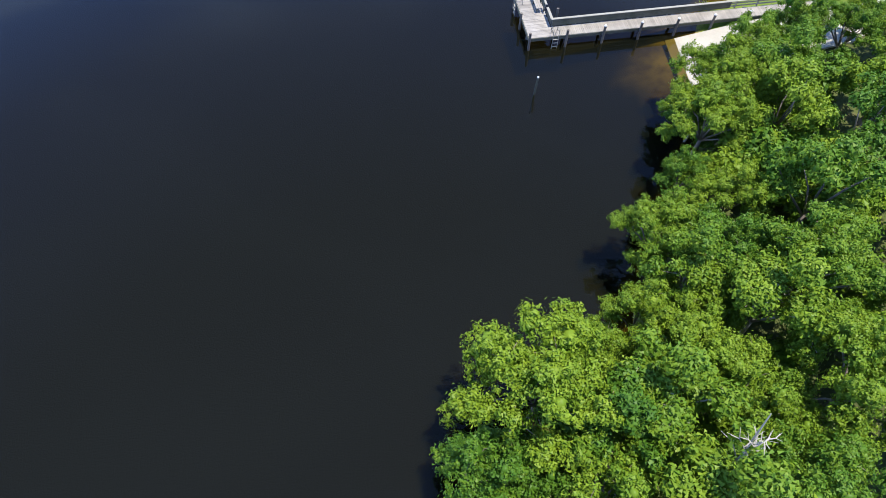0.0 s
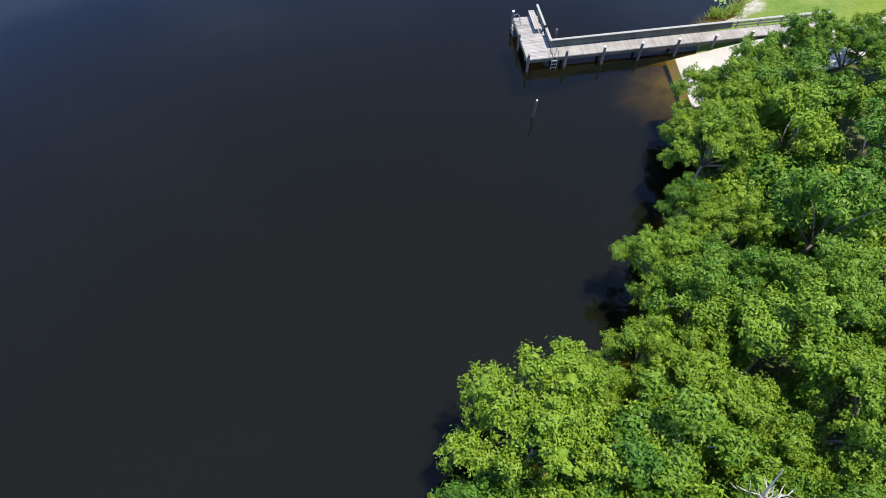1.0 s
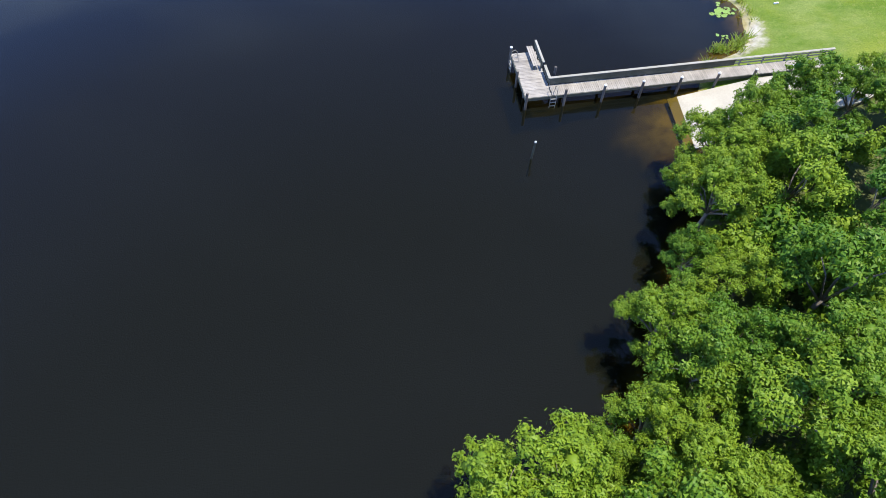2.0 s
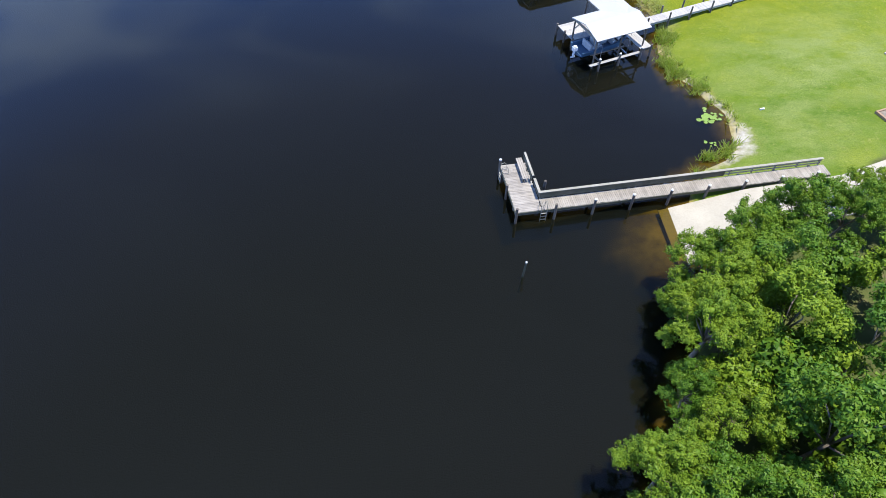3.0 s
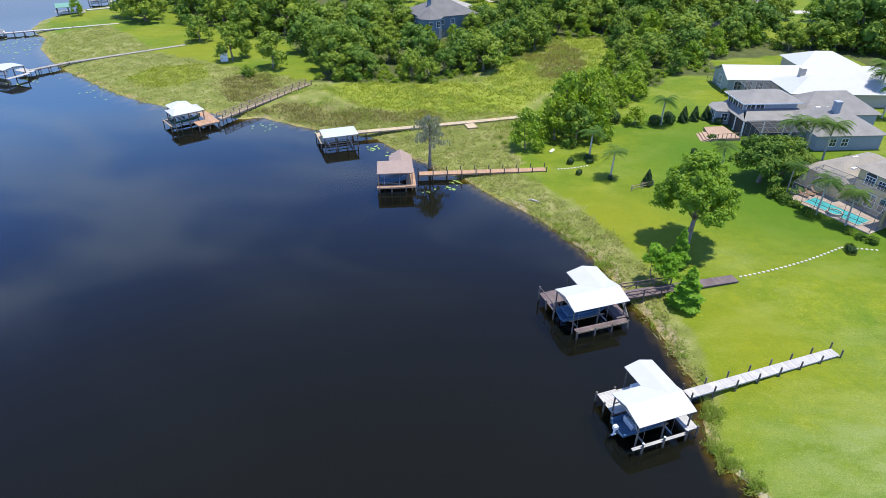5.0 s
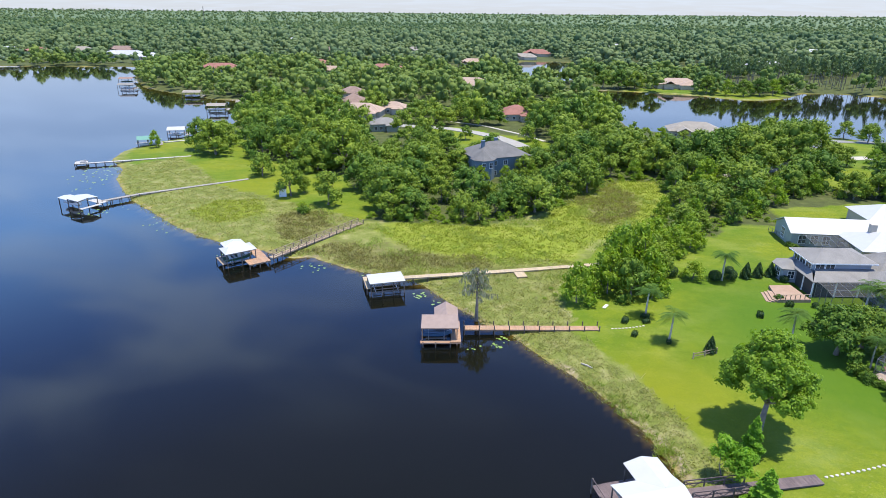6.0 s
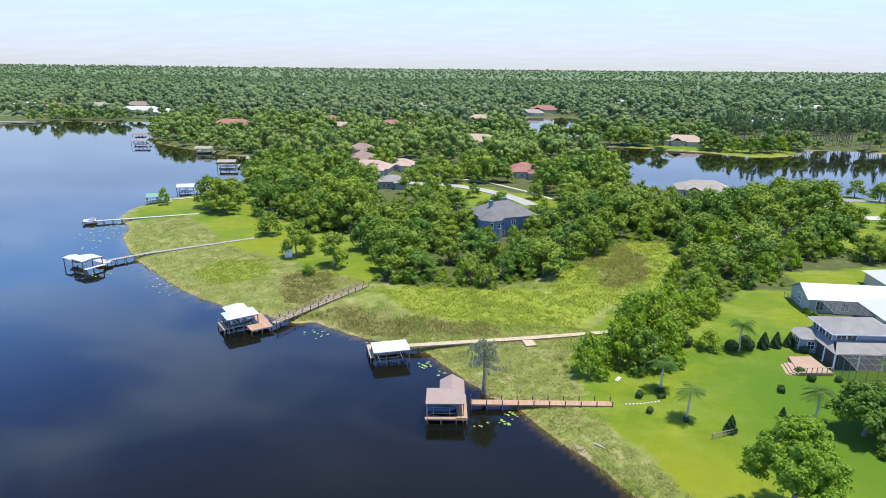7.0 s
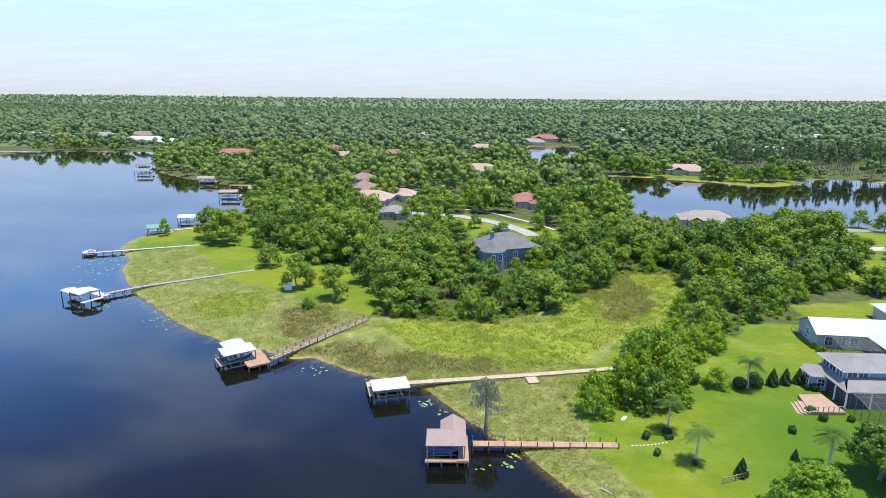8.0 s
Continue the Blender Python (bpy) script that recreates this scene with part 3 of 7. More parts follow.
def build_ground():
    xs = steps((-5200, -1200, 400), (-1200, -400, 40), (-400, -150, 8), (-150, -50, 2), (-50, -10, 1.2), (-10, 30, 0.9), (30, 62, 1.8), (62, 130, 3), (130, 400, 9), (400, 1200, 40), (1200, 5200, 400))
    ys = steps((-5200, -1200, 400), (-1200, -200, 50), (-200, -20, 9), (-20, 0, 2), (0, 140, 1.15), (140, 270, 2.4), (270, 560, 5), (560, 1300, 30), (1300, 5200, 200))
    X, Y = np.meshgrid(xs, ys)
    D = dryness(X, Y)
    Z = height_of(X, Y, D)
    nx, ny = len(xs), len(ys)
    i = np.arange(nx * ny).reshape(ny, nx)
    q = np.stack([i[:-1, :-1], i[:-1, 1:], i[1:, 1:], i[1:, :-1]], -1).reshape(-1, 4)
    me = array_mesh("ground", np.stack([X, Y, Z], -1).reshape(-1, 3), q, "ground")
    Dn = D + 1.2 * wave(X * 0.9, Y * 0.9)
    open_ = inside(OPEN_SOUTH, X, Y) | inside(OPEN_NORTH, X, Y) | inside(OPEN_STREET, X, Y) | inside(OPEN_ROAD, X, Y) | inside(OPEN_BANK, X, Y)
    marsh = (inside(MARSH_SOUTH, X, Y) | inside(MARSH_NORTH, X, Y)) * 1.0
    band = np.interp(Y, [40, 58, 66, 78, 88, 95, 112, 118, 135], [0.7, 1.2, 2.6, 3.4, 4.4, 5.8, 8.5, 6, 4])
    marsh = np.maximum(marsh, np.clip((band - Dn) / 2 + 0.5, 0, 1) * (Y > 43) * (D > -1))
    masks = {
        "marsh": marsh,
        "gold": np.clip(np.exp(-((X - 21) ** 2 / 110 + (Y - 98) ** 2 / 150)) + 0.7 * np.exp(-((X - 30) ** 2 / 60 + (Y - 72) ** 2 / 60)) + 0.6 * np.exp(-((X + 72) ** 2 + (Y - 186) ** 2) / 160), 0, 1),
        "gravel": np.clip((57 - Y) / 2, 0, 1) * (Y > 42),
        "green": blend_in(GREENS, X, Y),
        "rush": blend_in(RUSHES, X, Y),
        "wood": np.where(open_, 0.0, 1.0),
        "bare": np.clip((np.interp(Y, [40, 50, 58, 80, 100, 125], [0.9, 1.2, 1.1, 1.6, 1.0, 0.7]) - Dn) * 0.5 + 0.25, 0, 1) * (D > -0.6) * (Y > 36),
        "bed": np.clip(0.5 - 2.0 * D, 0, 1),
        # painted darkness of deep water, by distance from the shore
        "depth_shade": np.clip(-D / np.interp(Y, [30, 37, 45, 56], [1.4, 6.5, 1.4, 1.0]) - 0.1, 0, 1),
        "dry": np.clip(np.exp(-((X - 31) ** 2 + (Y - 48) ** 2) / 70) * 0.6 + np.exp(-((X - 41) ** 2 / 60 + (Y - 57) ** 2 / 30)) * 0.55 + np.exp(-((X - 45) ** 2 + (Y - 70) ** 2) / 30) * 0.3 + np.exp(-((X - 36) ** 2 / 90 + (Y - 58) ** 2 / 20)) * 0.35
                       + np.exp(-((X - 35) ** 2 + (Y - 88) ** 2) / 14) * 0.5, 0, 1),
        "lush": np.clip(1.15 - (((X - 48) / 23) ** 2 + ((Y - 114) / 30) ** 2), 0, 1),
    }
    for name, v in masks.items():
        at = me.attributes.new(name, "FLOAT", "POINT")
        at.data.foreach_set("value", np.asarray(v, np.float32).ravel())
    me.shade_smooth()
    return tagged(new("ground", me), "green lakeside lawn, marsh and woodland floor", "ground", kind="structure")


build_ground()
wg = Geo()
wg.add([(-5200, -5200, 0), (5200, -5200, 0), (5200, 5200, 0), (-5200, 5200, 0)], [(0, 1, 2, 3)])
tagged(part("water", wg, "water"), "dark tea-brown lake water, calm and reflecting the sky", "lake", kind="structure")


# ---------------------------------------------------------------- trees
def crown_points(rng, radius, height, base, lobes, clumps, leaves, spread, flat=0.75, loose=0.35, drop=1.25, lobe=(0.3, 0.44), reach=0.66, deep=0.6, jut=0.3):
    """Lobes, puffs and leaves (centre, facing, tone) of a broad, lobed crown from z = base to z = height."""
    mid, half = (base + height) / 2, (height - base) / 2
    lc, lr = [], []
    for i in range(lobes):
        a = i * 2.4 + rng.uniform(-0.4, 0.4)
        u = math.sqrt((i + 0.3) / lobes)
        r = radius * reach * u
        z = mid + half * (0.62 - drop * u * u + rng.uniform(-jut, jut)) * 0.72
        lc.append((r * math.cos(a), r * math.sin(a), z))
        lr.append(radius * rng.uniform(*lobe))
    lc, lr = np.array(lc), np.array(lr)
    share = lr ** 2 / (lr ** 2).sum()
    k = rng.choice(lobes, clumps, p=share)
    d = unit(rng.normal(size=(clumps, 3)) + np.array([0, 0, 0.45]))
    sc = np.stack([lr[k], lr[k], lr[k] * max(flat, half / max(radius, 0.1) * 0.8)], 1)
    cc = lc[k] + d * sc * rng.uniform(deep, 1.1, (clumps, 1))
    cc[:, 2] = np.clip(cc[:, 2], base, height)
    j = rng.integers(0, clumps, leaves)
    off = rng.normal(size=(leaves, 3)) * spread * np.array([1, 1, 0.8])
    c = cc[j] + off
    n = unit(d[j] * 0.5 + rng.normal(size=(leaves, 3)) * loose + np.array([0, 0, 0.4]) + off / spread * 0.5)
    tone = (rng.uniform(0, 0.2, lobes)[k] + rng.uniform(0, 0.25, clumps))[j]
    return lc, lr, cc, c, n, tone


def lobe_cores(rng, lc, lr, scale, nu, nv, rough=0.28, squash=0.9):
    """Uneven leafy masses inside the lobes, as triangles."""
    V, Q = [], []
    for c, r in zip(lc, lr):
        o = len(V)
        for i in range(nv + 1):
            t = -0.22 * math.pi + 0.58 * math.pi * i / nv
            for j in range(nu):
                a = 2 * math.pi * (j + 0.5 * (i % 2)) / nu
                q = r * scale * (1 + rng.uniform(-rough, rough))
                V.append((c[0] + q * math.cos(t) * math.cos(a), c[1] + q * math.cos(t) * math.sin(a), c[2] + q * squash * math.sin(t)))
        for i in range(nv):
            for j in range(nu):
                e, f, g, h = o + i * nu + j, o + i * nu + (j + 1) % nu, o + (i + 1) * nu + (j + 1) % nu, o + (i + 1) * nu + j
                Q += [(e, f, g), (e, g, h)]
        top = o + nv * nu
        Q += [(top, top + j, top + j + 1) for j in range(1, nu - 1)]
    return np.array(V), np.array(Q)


def joined(*sets):
    V, Q, o = [], [], 0
    for v, q in sets:
        V.append(v), Q.append(q + o)
        o += len(v)
    return np.concatenate(V), np.concatenate(Q)


def limbs(rng, trunk_r, base_h, targets, twigs, sides=6):
    g = Geo()
    top = Vector((rng.uniform(-0.4, 0.4), rng.uniform(-0.4, 0.4), base_h))
    g.tube([(0, 0, -0.4), (0, 0, 0.3), top * 0.55, top], [trunk_r * 1.5, trunk_r * 1.1, trunk_r * 0.85, trunk_r * 0.7], sides + 2)
    for t in targets:
        t = Vector(t)
        m = top.lerp(t, 0.5) + Vector((rng.uniform(-0.4, 0.4), rng.uniform(-0.4, 0.4), rng.uniform(-0.2, 0.5)))
        g.tube([top * 0.9, m, t], [trunk_r * 0.5, trunk_r * 0.3, trunk_r * 0.12], sides)
        for q in twigs:
            q = Vector(q) + Vector((0, 0, 0.12))
            if (q - t).length < 1.3:
                g.tube([m.lerp(t, 0.7), t.lerp(q, 0.55) + Vector((0, 0, rng.uniform(-0.2, 0.2))), q], [trunk_r * 0.15, trunk_r * 0.09, 0.012], 3)
    return g


def broad_tree(seed, radius, height, base, trunk_r, leaf, leaves, clumps, mat, label, lobes=9, name="tree", spread=0.42, twig=1.0, bark="bark", category="tree", group="", core=0.55, fine=(8, 5), wide=0.72, drop=1.25, flat=0.75, loose=0.35, lobe=(0.3, 0.44), reach=0.66, rough=0.28, deep=0.6, jut=0.3):
    rng = np.random.default_rng(seed)
    lc, lr, cc, c, n, tone = crown_points(rng, radius, height, base, lobes, clumps, leaves, spread, flat, loose, drop, lobe, reach, deep, jut)
    cv, cq = lobe_cores(rng, lc, lr, core, *fine, rough)
    v, q = joined((cv, cq), leaf_tris(c, n, leaf, leaf * wide, rng))
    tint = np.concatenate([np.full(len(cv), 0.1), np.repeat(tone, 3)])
    root = thing(name, Matrix.Identity(4), label, category, group)
    tw = cc[:: max(1, int(16 / twig))] if twig else []
    sides = 6 if twig else 4
    part("trunk", limbs(rng, trunk_r, max(base * 0.9, height * 0.3), lc[1::3] if twig else lc[::4], tw, sides), bark, root, "grey-brown bark", True)
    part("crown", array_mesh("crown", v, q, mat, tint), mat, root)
    return root


def place(ob, x, y, s=1.0, turn=0.0, sz=None, dz=0.0, first=False):
    m = pose(x, y, gz(x, y) - 0.05 + dz, 0, 0, turn) @ Matrix.Diagonal((s, s, sz or s, 1))
    if first:
        ob.matrix_world = m
        return ob
    return copy_thing(ob, m)


class Kind:
    """A kind of plant: the first one placed is the original, the others are copies."""

    def __init__(self, ob):
        self.ob, self.used = ob, False

    def put(self, x, y, s=1.0, turn=None, sz=None, dz=0.0, label=""):
        turn = (x * 37.7 + y * 91.3) % 360 if turn is None else turn
        ob = place(self.ob, x, y, s, turn, sz, dz, not self.used)
        self.used = True
        if label:
            ob["label"] = label
        return ob


W_GROUP = "trees of the shore wood"
LUSH = dict(group=W_GROUP, core=0.42, fine=(5, 2), lobe=(0.16, 0.28), reach=0.84, drop=1.35, jut=0.5, loose=0.45, wide=0.62, deep=0.5)
NEAR = [Kind(broad_tree(11, 4.4, 11.0, 2.2, 0.22, 0.17, 32000, 760, "leaf_near", "leafy bright green tree crowding the lake shore", 30, spread=0.135, **LUSH)),
        Kind(broad_tree(12, 3.7, 9.6, 1.8, 0.18, 0.175, 19500, 560, "leaf_near", "tall green broadleaf tree in the shore wood", 24, spread=0.135, **LUSH)),
        Kind(broad_tree(13, 3.1, 8.8, 2.0, 0.15, 0.2, 11500, 330, "leaf_near", "thin-leaved tree with pale bare twigs in the shore wood", 16, spread=0.17, twig=3.0, bark="bark_pale", **LUSH)),
        Kind(broad_tree(15, 4.1, 10.4, 1.8, 0.2, 0.27, 11000, 380, "leaf_near", "green tree in the middle of the shore wood", 20, spread=0.19, twig=0, **LUSH))]
# the wood beside the ramp: x, y, kind, scale
for x, y, k, s in ((3.6, 9.6, 0, 1.02), (1.6, 6.0, 1, 0.85), (5.8, 4.8, 1, 1.12), (1.8, 3.2, 1, 0.95), (9.0, 9.0, 2, 1.1), (9.6, 13.6, 1, 0.8), (12.4, 13.4, 1, 0.75), (11.6, 19.2, 0, 0.64), (14.6, 23.8, 1, 0.62),
                   (14.6, 17.6, 1, 0.88), (16.2, 21.4, 1, 0.76), (16.4, 27.2, 0, 0.74), (18.2, 32.2, 1, 0.86), (16.2, 30.2, 1, 0.55), (15.4, 13.6, 2, 0.95), (13.6, 8.6, 1, 0.9), (10.0, 4.2, 2, 1.1),
                   (14.2, 4.2, 0, 0.86), (18.2, 9.4, 0, 0.86), (18.0, 15.4, 0, 0.84), (20.4, 20.4, 0, 0.86), (21.0, 27.2, 1, 0.95), (21.0, 33.8, 1, 0.88), (24.4, 34.8, 1, 0.92), (24.6, 25.2, 0, 0.84),
                   (28.4, 35.6, 1, 0.8), (28.8, 29.6, 0, 0.84), (24.0, 14.0, 1, 0.95), (33.6, 35.4, 1, 0.82), (25.8, 36.6, 1, 0.62), (31.0, 38.0, 1, 0.62), (35.4, 39.6, 1, 0.62), (16.6, 29.0, 1, 0.6), (18.8, 30.0, 0, 0.7), (21.6, 30.6, 2, 0.85), (12.6, 16.4, 2, 0.8), (7.2, 12.6, 1, 0.62), (11.4, 10.8, 0, 0.72), (6.6, 8.0, 2, 0.95)):
    if x > 19.5 and y < 32 and k < 2:      # the inner wood, half hidden
        s, k = s * (1.05 if k == 0 else 0.92), 3
    NEAR[k].put(x, y, s)

def dead_tree(x, y):
    """A bare, bleached tree rising among the green crowns."""
    rng = np.random.default_rng(17)
    root = thing("dead_tree", pose(x, y, gz(x, y)), "bare bleached dead tree among the green crowns", "tree")
    part("trunk", Geo().tube([(0, 0, -0.3), (0.1, 0, 3.5), (0.2, 0.2, 7.0), (0.1, 0.9, 10.4)], [0.16, 0.12, 0.07, 0.02], 8), "bark_pale", root)
    for i in range(18):
        z, a, L = rng.uniform(6.5, 10.0), i * 2.4, rng.uniform(0.4, 1.1)
        p = Vector((0.15, 0.25, z))
        m = p + Vector((math.cos(a) * L * 0.5, math.sin(a) * L * 0.5, L * 0.35))
        q = p + Vector((math.cos(a + 0.3) * L, math.sin(a + 0.3) * L, L * 0.55))
        g = Geo().tube([p, m, q], [0.03, 0.02, 0.008], 5)
        for b in (-0.8, 0.7):
            g.tube([m, m + Vector((math.cos(a + b) * L * 0.4, math.sin(a + b) * L * 0.4, L * 0.2))], [0.014, 0.006], 4)
        part("branch", g, "bark_pale", root)


dead_tree(10.4, 5.6)
UNDER = Kind(broad_tree(14, 2.3, 4.2, 0.2, 0.08, 0.27, 2300, 100, "leaf_near", "dense green undergrowth bush below the shore trees", 7, spread=0.22, twig=0, core=0.6, fine=(5, 2), name="undergrowth_bush", category="bush", group="undergrowth of the shore wood", drop=1.5))
for x, y, s in ((1.4, 8.0, 0.8), (3.8, 6.8, 1.1), (6.2, 10.6, 0.9), (7.6, 6.6, 1.2), (8.4, 11.6, 1.0), (11.6, 16.2, 0.9), (12.6, 20.6, 0.9), (14.0, 20.6, 1.2), (13.4, 11.2, 1.2), (11.6, 6.6, 1.3), (15.8, 25.2, 0.9), (17.6, 24.4, 1.2),
                (18.6, 28.4, 1.1), (18.0, 18.4, 1.3), (15.8, 10.8, 1.3), (20.6, 23.8, 1.3), (22.4, 30.4, 1.1), (4.0, 1.0, 1.3), (8.2, 1.8, 1.3), (12.2, 1.8, 1.3), (16.6, 6.6, 1.3), (21.0, 12.2, 1.4), (21.4, 16.6, 1.4), (26.4, 31.6, 1.3), (24.0, 21.2, 1.3), (19.6, 24.9, 1.5), (18.9, 26.4, 1.3), (19.8, 22.2, 1.3), (22.6, 25.4, 1.5), (22.6, 21.0, 1.5)):
    UNDER.put(x, y, s)

oak_big = Kind(broad_tree(21, 5.5, 14.4, 3.6, 0.36, 0.34, 30000, 900, "leaf_lawn_oak", "broad spreading green oak alone on the lawn", 30, spread=0.24, name="oak_tree", core=0.6, drop=1.5, lobe=(0.22, 0.34), reach=0.76))
oak_big.put(30.6, 91.6, 1.0, 20)
oak_dark = Kind(broad_tree(22, 4.6, 8.4, 0.8, 0.3, 0.38, 13000, 480, "leaf_oak", "dense dark green oak beside the houses", 22, spread=0.26, name="oak_tree", core=0.6, drop=1.5, lobe=(0.22, 0.34), reach=0.76))
oak_dark.put(47.6, 111.0, 1.05)
oak_dark.put(52.0, 113.2, 0.9)

MID_GROUP = "woodland trees behind the lawns"
MASS = dict(spread=0.3, twig=0, core=0.64, fine=(6, 2), group=MID_GROUP, wide=0.7, drop=1.5, loose=0.45, lobe=(0.24, 0.36), reach=0.72, rough=0.24, deep=0.82)
MID = [Kind(broad_tree(31, 4.9, 11.5, 0.6, 0.25, 0.53, 1600, 250, "leaf_oak", "full dark green woodland tree behind the marsh and lawns", 15, **MASS)),
       Kind(broad_tree(32, 4.3, 10.0, 0.4, 0.22, 0.5, 1350, 210, "leaf_oak", "rounded dark green tree of the lakeside wood", 13, **MASS)),
       Kind(broad_tree(33, 3.7, 9.0, 0.3, 0.18, 0.46, 1400, 190, "leaf_bright", "light green bushy tree at the wood's edge", 11, **MASS)),
       Kind(broad_tree(34, 6.4, 12.5, 1.4, 0.35, 0.54, 2700, 380, "leaf_oak", "wide old live oak with a domed crown", 20, **MASS))]
SHRUB = Kind(broad_tree(36, 3.6, 8.6, 0.2, 0.16, 0.56, 700, 110, "leaf_bright", "light green shrub at the edge of the marsh wood", 12, name="shrub", category="shrub", **{**MASS, "group": "shrubs round the marsh"}))
# the rest of that wood, away from the shore
for x, y, k, s in ((27.0, 20.0, 0, 0.9), (22.8, 6.6, 1, 0.95), (28.4, 10.4, 0, 0.95), (33.0, 24.2, 1, 0.95), (33.2, 15.8, 0, 0.95), (38.0, 36.4, 1, 0.85), (38.5, 28.0, 0, 0.9),
                   (8.6, -1.0, 1, 1.0), (3.6, -2.4, 1, 0.9), (15.5, -1.5, 0, 1.0), (43.0, 38.5, 1, 0.85), (44.0, 31.0, 0, 0.9), (22.0, -3.0, 0, 1.0), (39.0, 19.0, 1, 1.0), (29.0, 1.0, 1, 1.0)):
    if y < 7 or x < 30:
        NEAR[3].put(x, y, s * 0.95)
    else:
        MID[k].put(x, y, s, label="green broadleaf tree in the wood beside the ramp")
# trees that stand singly or in small clumps on the lawns: x, y, kind, scale, height
SINGLE = [(11.6, 123.4, 2, 0.95, 1.05), (17.2, 127.6, 2, 1.0, 1.1), (21.0, 126.6, 0, 0.85, 0.95), (24.6, 129.8, 2, 1.1, 1.1), (19.5, 132.6, 2, 1.25, 1.5), (23.6, 135.8, 2, 1.3, 1.5),
          (16.4, 131.0, 2, 0.9, 0.9), (27.2, 134.5, 1, 0.85, 0.9), (21.2, 140.2, 0, 0.95, 1.1), (26.4, 140.5, 0, 0.9, 0.95), (19.4, 137.0, 1, 0.8, 0.9), (24.0, 145.5, 1, 0.9, 0.85), (29.5, 146.5, 2, 1.0, 0.8),
          (33.0, 149.5, 2, 1.15, 0.8), (37.0, 153.0, 2, 1.1, 0.8), (29.6, 153.5, 2, 1.2, 0.85), (33.5, 136.0, 2, 0.75, 0.5), (14.8, 127.0, 2, 0.5, 0.45), (24.5, 126.8, 2, 0.5, 0.4),
          (-109.4, 229.0, 3, 1.05, 1.0), (-101.4, 222.0, 3, 1.1, 1.05), (-105.5, 236, 0, 1.3, 1.1), (-127.5, 229.5, 2, 0.7, 0.8), (-74.4, 196.5, 0, 0.95, 0.85), (-58.6, 177.5, 1, 1.15, 1.2),
          (-46.7, 171.5, 1, 1.2, 1.1), (-51, 165, 2, 0.55, 0.35), (-56.2, 181, 1, 0.6, 0.6)]
SINGLE += [(60, 262, 1, 0.85, 0.75), (67, 264, 0, 0.8, 0.7), (74, 266, 1, 0.85, 0.75), (53, 266, 2, 1.0, 0.8), (80, 270, 2, 0.9, 0.7),
           (-20, 260, 1, 0.8, 0.7), (-9, 249, 1, 0.75, 0.65), (3, 262, 0, 0.8, 0.75), (-31, 271, 1, 0.7, 0.65), (6, 238, 2, 0.8, 0.7), (-13, 238, 2, 0.7, 0.55), (-36, 262, 0, 0.8, 0.7),
           (112, 430, 3, 1.0, 1.0), (122, 424, 2, 1.4, 1.2), (131, 421, 3, 0.9, 0.9), (141, 424, 3, 1.0, 1.0), (150, 429, 2, 1.5, 1.2), (159, 441, 3, 0.9, 0.9), (72, 446, 3, 1.0, 1.0), (62, 447, 3, 1.1, 1.1), (83, 450, 2, 1.4, 1.2), (52, 448, 3, 1.0, 1.0),
           (-3, 201.5, 2, 0.7, 0.6), (-10, 200, 2, 0.75, 0.62), (-16, 203, 1, 0.7, 0.6), (4, 204, 2, 0.7, 0.65), (64, 229, 3, 1.15, 1.15), (71, 224, 3, 1.1, 1.1), (78, 229, 3, 1.2, 1.25), (87, 233, 3, 1.25, 1.35), (95, 240, 3, 1.15, 1.3), (72, 236, 3, 1.2, 1.2), (82, 241, 3, 1.2, 1.3), (90, 247, 3, 1.1, 1.2), (100, 234, 1, 1.1, 1.0), (106, 238, 1, 0.9, 0.8),
           (84, 220, 1, 1.0, 0.9), (93, 226, 2, 1.0, 0.8), (128, 289, 1, 1.0, 0.9), (133, 281, 1, 1.1, 0.9), (139, 292, 0, 1.0, 0.9), (113, 236, 2, 1.0, 0.8), (118, 243, 1, 1.0, 0.9), (126, 247, 0, 1.0, 0.8)]
for x, y, k, s, sz in SINGLE:
    MID[k].put(x, y, s, sz=sz, dz=-0.9 * sz if y < 160 and x > 0 else -0.3, label="single green tree standing on the open lawn")


# a scatter of wood over all land that is not open
def scatter(rng, x0, x1, y0, y1, gap, keep):
    xs, ys = np.meshgrid(np.arange(x0, x1, gap), np.arange(y0, y1, gap))
    xs = xs + rng.uniform(-0.42, 0.42, xs.shape) * gap
    ys = ys + rng.uniform(-0.42, 0.42, ys.shape) * gap
    xs, ys = xs.ravel(), ys.ravel()
    ok = keep(xs, ys)
    return xs[ok], ys[ok]


HOUSES = []     # x, y, clear radius: filled below, before the woods are planted


# ---------------------------------------------------------------- houses
def hip_roof(g, w, d, z, rise, over=0.5, ridge=None):
    """A hipped roof over a w by d plan, its ridge along the longer side."""
    x, y = w / 2 + over, d / 2 + over
    r = max(0.05, (x - y) if ridge is None else ridge)
    a, b, c, e = (-x, -y, z), (x, -y, z), (x, y, z), (-x, y, z)
    if x >= y:
        p, q = (-r, 0, z + rise), (r, 0, z + rise)
        faces = ((a, b, q, p), (b, c, q), (c, e, p, q), (e, a, p))
    else:
        r = max(0.05, y - x)
        p, q = (0, -r, z + rise), (0, r, z + rise)
        faces = ((a, b, p), (b, c, q, p), (c, e, q), (e, a, p, q))
    for f in faces:
        g.sheet(f, 0.12)
    return g


